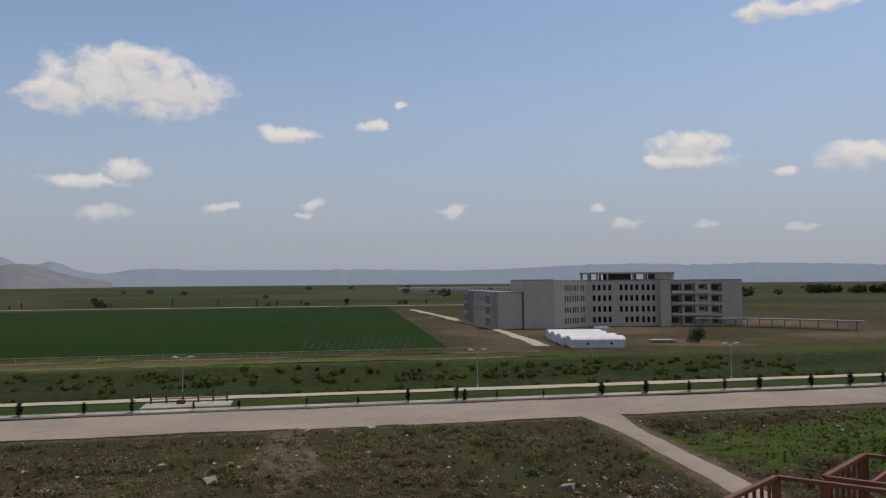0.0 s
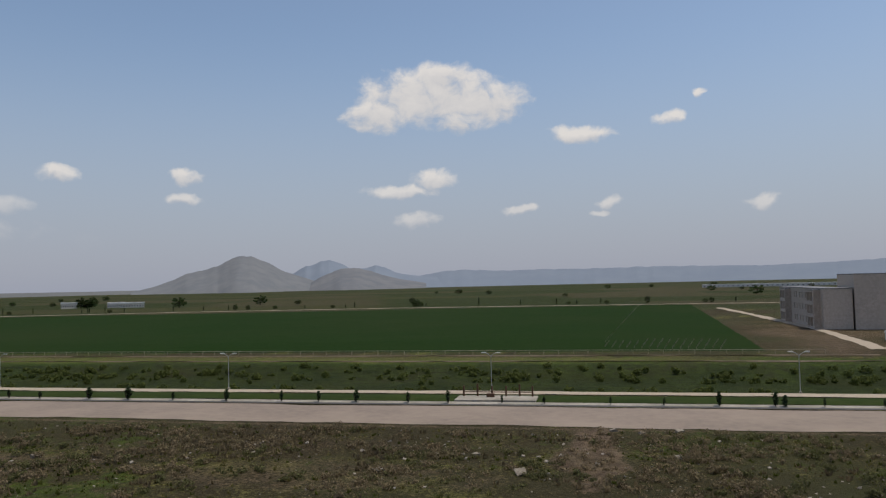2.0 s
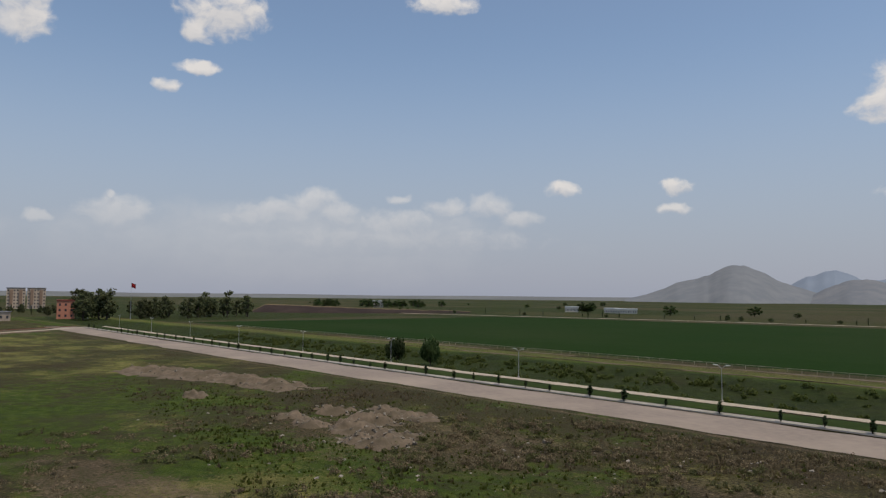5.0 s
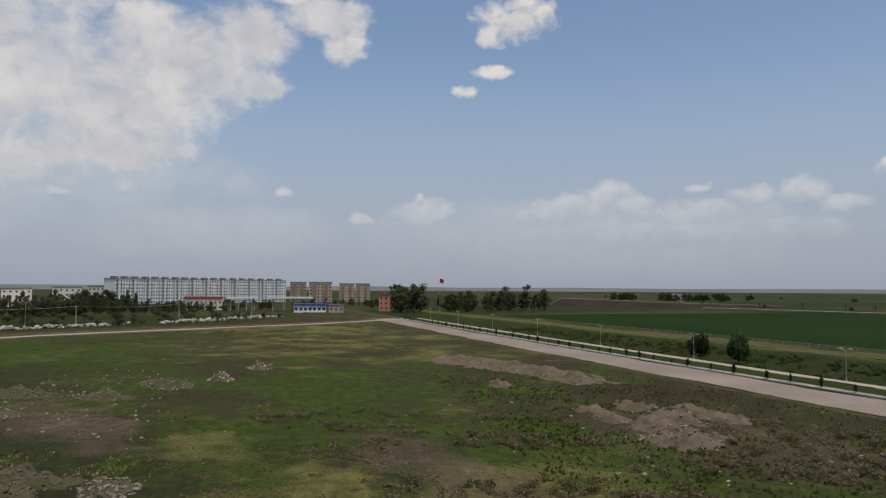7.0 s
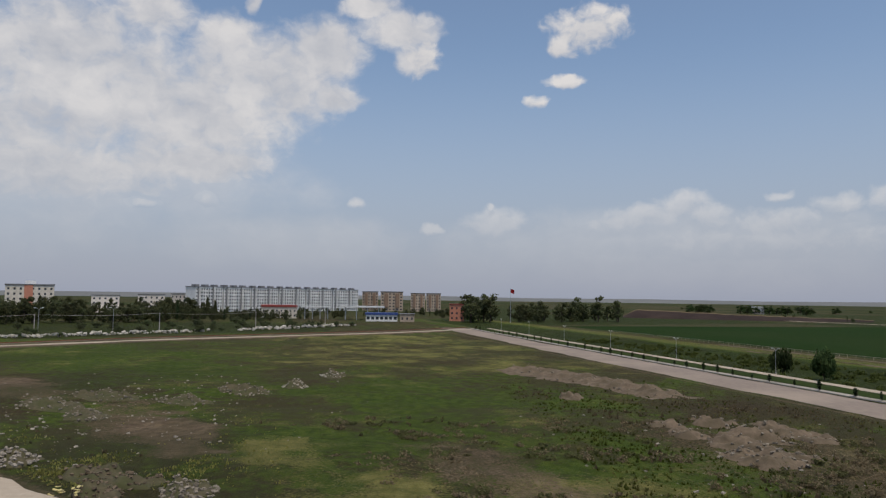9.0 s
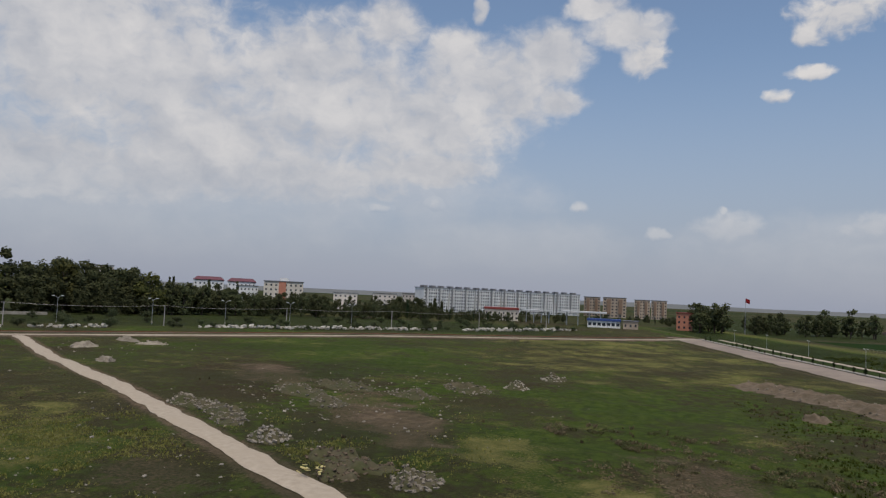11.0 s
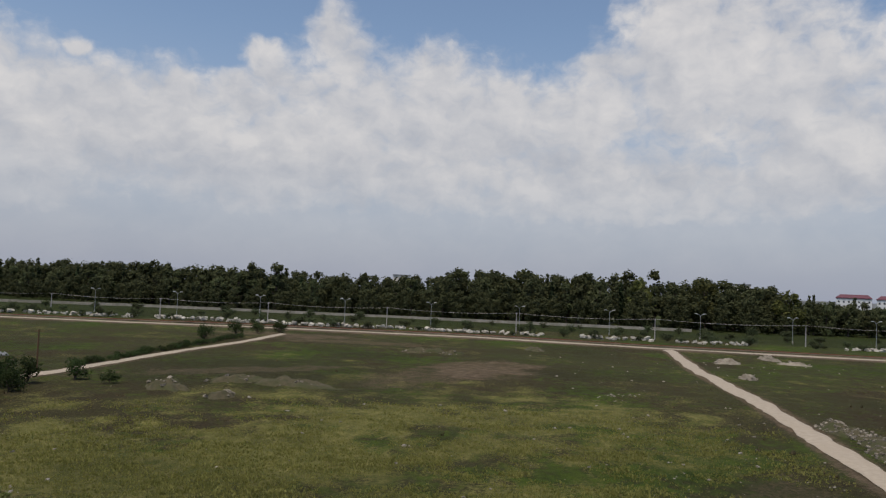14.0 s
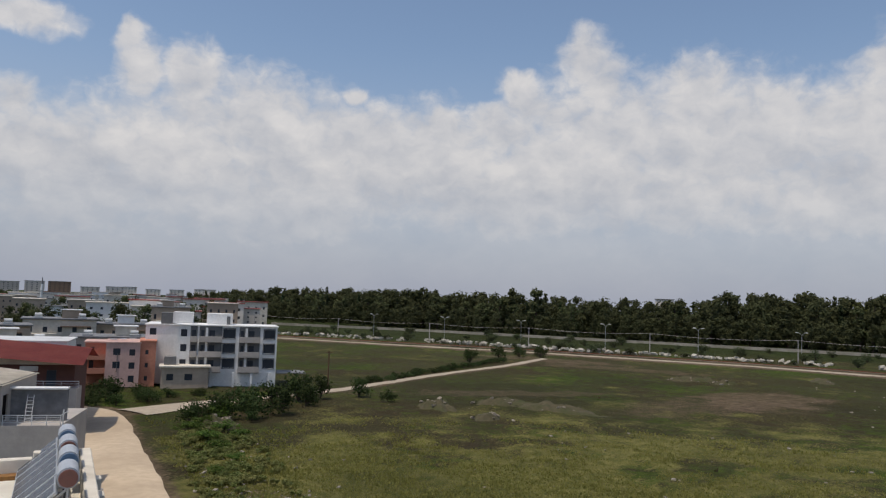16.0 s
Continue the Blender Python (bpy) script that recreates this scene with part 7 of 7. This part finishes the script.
# railings of the highway, far south
bar_line = thing("barrier", "pale concrete roadside barrier in front of the wood", "barrier")
for (x, y), (x1, y1) in zip(SHRUB_LINE[:4], SHRUB_LINE[1:5]):
    bm = bmesh.new()
    bar(bm, (x * 1.3, y * 1.3, 0.7), (x1 * 1.3, y1 * 1.3, 0.7), 0.4, 1.5)
    part("segment", bm, PAVING, bar_line)
# rails
track = thing("rail_track", "rusty steel rails on a ballast bed", "railway")
for off in (-0.72, 0.72):
    pts = [(x * 1.035 + 2, y * 1.035 - 6 + off) for x, y in RAIL_ROAD]
    for p, q in zip(pts, pts[1:]):
        bm = bmesh.new()
        bar(bm, (*p, 0.22), (*q, 0.22), 0.09, 0.18)
        part("rail", bm, RUST, track)


def tufts(name, n_, size, material, label, chooser, seed, south=1.0, blades=5, r_lo=42, r_hi=175, turn=(-40, 200), thin=95):
    """Weeds: tufts of bent blades where the chooser's share allows."""
    rng = np.random.RandomState(seed)
    a = np.radians(rng.uniform(turn[0], turn[1], n_))
    r = np.sqrt(rng.uniform(r_lo ** 2, r_hi ** 2, n_))
    x, y = -np.sin(a) * r, np.cos(a) * r
    l_, s_, b_, z, w_ = cover_at(x, y)
    clump = rough_wave(x, y, 6.0, seed) * 0.5 + 0.5
    edge = soft(np.degrees(a), turn[0], turn[0] + 30) if turn[0] > 0 else 1.0
    keep = (rng.rand(n_) < edge * chooser(l_, s_, b_, clump) * (1 - 0.9 * soft(r, thin, r_hi)) * np.where(y < 20, south, 1.0)) & (w_ > 1.2)
    x, y, z, clump = x[keep], y[keep], z[keep], clump[keep]
    m = len(x)
    s = size * (0.5 + rng.rand(m)) * (0.7 + 0.6 * np.clip(clump, 0, 1))
    verts = np.zeros((m, blades, 3, 3))
    for k in range(blades):
        ang = rng.uniform(0, 6.283, m)
        lean = rng.uniform(0.25, 0.9, m)
        wd = s * rng.uniform(0.22, 0.45, m)
        dx, dy = np.cos(ang), np.sin(ang)
        ox, oy = dx * s * 0.25, dy * s * 0.25
        verts[:, k, 0] = np.stack([x + ox - dy * wd, y + oy + dx * wd, z - 0.06], -1)
        verts[:, k, 1] = np.stack([x + ox + dy * wd, y + oy - dx * wd, z - 0.06], -1)
        verts[:, k, 2] = np.stack([x + dx * s * lean, y + dy * s * lean, z + s * rng.uniform(0.5, 1.0, m)], -1)
    v = verts.reshape(-1, 3)
    me = bpy.data.meshes.new(name)
    cnt = m * blades
    me.vertices.add(cnt * 3)
    me.vertices.foreach_set("co", v.ravel().astype(np.float32))
    me.loops.add(cnt * 3)
    me.loops.foreach_set("vertex_index", np.arange(cnt * 3, dtype=np.int32))
    me.polygons.add(cnt)
    me.polygons.foreach_set("loop_start", (np.arange(cnt) * 3).astype(np.int32))
    me.update(calc_edges=True)
    me.materials.append(material)
    return tagged(new(name, me), label, "weeds", kind="stuff")


tufts("dark_scrub", 90000, 0.36, WEED_DARK, "dark scrubby weeds on the waste land", lambda l_, s_, b_, c_: np.clip(1.1 * c_ - 0.1 - 0.7 * l_ - 0.5 * b_ - 1.1 * s_, 0, 1), 1, 0.06)
tufts("dry_weed", 80000, 0.30, WEED_DRY, "dry straw-coloured weeds", lambda l_, s_, b_, c_: np.clip(0.05 + 1.0 * s_ * (0.3 + c_) - 0.4 * b_ - 0.15 * l_, 0, 1), 2, 0.0)
tufts("green_weed", 90000, 0.28, WEED_GREEN, "fresh green weeds and grass tufts", lambda l_, s_, b_, c_: np.clip(1.1 * l_ * (0.35 + c_) - 0.3 * b_, 0, 1), 3, 0.0)
tufts("field_grass", 230000, 0.2, FIELD_GRASS, "rough yellowing grass of the open field", lambda l_, s_, b_, c_: np.clip(-0.75 + 1.5 * s_ + 1.5 * c_ - 0.6 * b_, 0, 1), 4, 1.0, 3, 38, 120, (96, 192), 60)
# rank weeds on the verge of the dusty street
rnd = random.Random(57)
blobs = []
for i in range(330):
    f = rnd.random()
    x, y = 16.5 - 11.5 * f - rnd.random() ** 1.5 * 9.0, -104 + 52 * f + rnd.uniform(-2, 2)
    if float(cover_at(np.array([x]), np.array([y]))[4][0]) < 0.3 or noise.noise(Vector((x * 0.25, y * 0.25, 3))) < -0.15:
        continue
    k = rnd.uniform(0.25, 0.8)
    blobs += [(x + rnd.uniform(-k, k), y + rnd.uniform(-k, k), k * rnd.uniform(0.0, 0.4), k * rnd.uniform(0.5, 0.9)) for _ in range(3)]
tagged(new("street_weeds", leaf_mesh("street_weeds", blobs, 42000, 0.13, LEAF_VERGE, 58, flat=0.7)), "rank green weeds on the verge of the dusty street", "weeds", kind="stuff")
# low scrub bushes and dry grass clumps, too many to tell apart
SCRUB_GREEN = foliage("scrub_green", (0.085, 0.088, 0.036), (0.165, 0.165, 0.068))
SCRUB = foliage("brown_scrub", (0.13, 0.100, 0.058), (0.26, 0.200, 0.122), (0.18, 0.150, 0.08))
for name, label, material, count, leaves, size, seed in (("brown_scrub", "clumps of dry brown grass on the waste land", SCRUB, 1500, 110000, 0.12, 31), ("low_scrub", "low green scrub bushes on the waste land", SCRUB_GREEN, 560, 40000, 0.13, 32)):
    rnd = random.Random(seed)
    blobs = []
    for i in range(count):
        a, r = radians(rnd.uniform(-34, 96)), rnd.uniform(52, 112)
        x, y = -math.sin(a) * r, math.cos(a) * r
        if -x * SA + y * CA > 93 or float(cover_at(np.array([x]), np.array([y]))[4][0]) < 1.5 or noise.noise(Vector((x * 0.06, y * 0.06, seed))) < -0.12:
            continue
        if float(cover_at(np.array([x]), np.array([y]))[0][0]) > 0.62:
            continue
        k = rnd.uniform(0.4, 1.1)
        blobs += [(x + rnd.uniform(-k, k) * 1.5, y + rnd.uniform(-k, k) * 1.5, k * rnd.uniform(-0.1, 0.3), k * rnd.uniform(0.5, 0.9)) for _ in range(4)]
    tagged(new(name, leaf_mesh(name, blobs, leaves, size, material, seed, flat=0.7)), label, "scrub", kind="stuff")
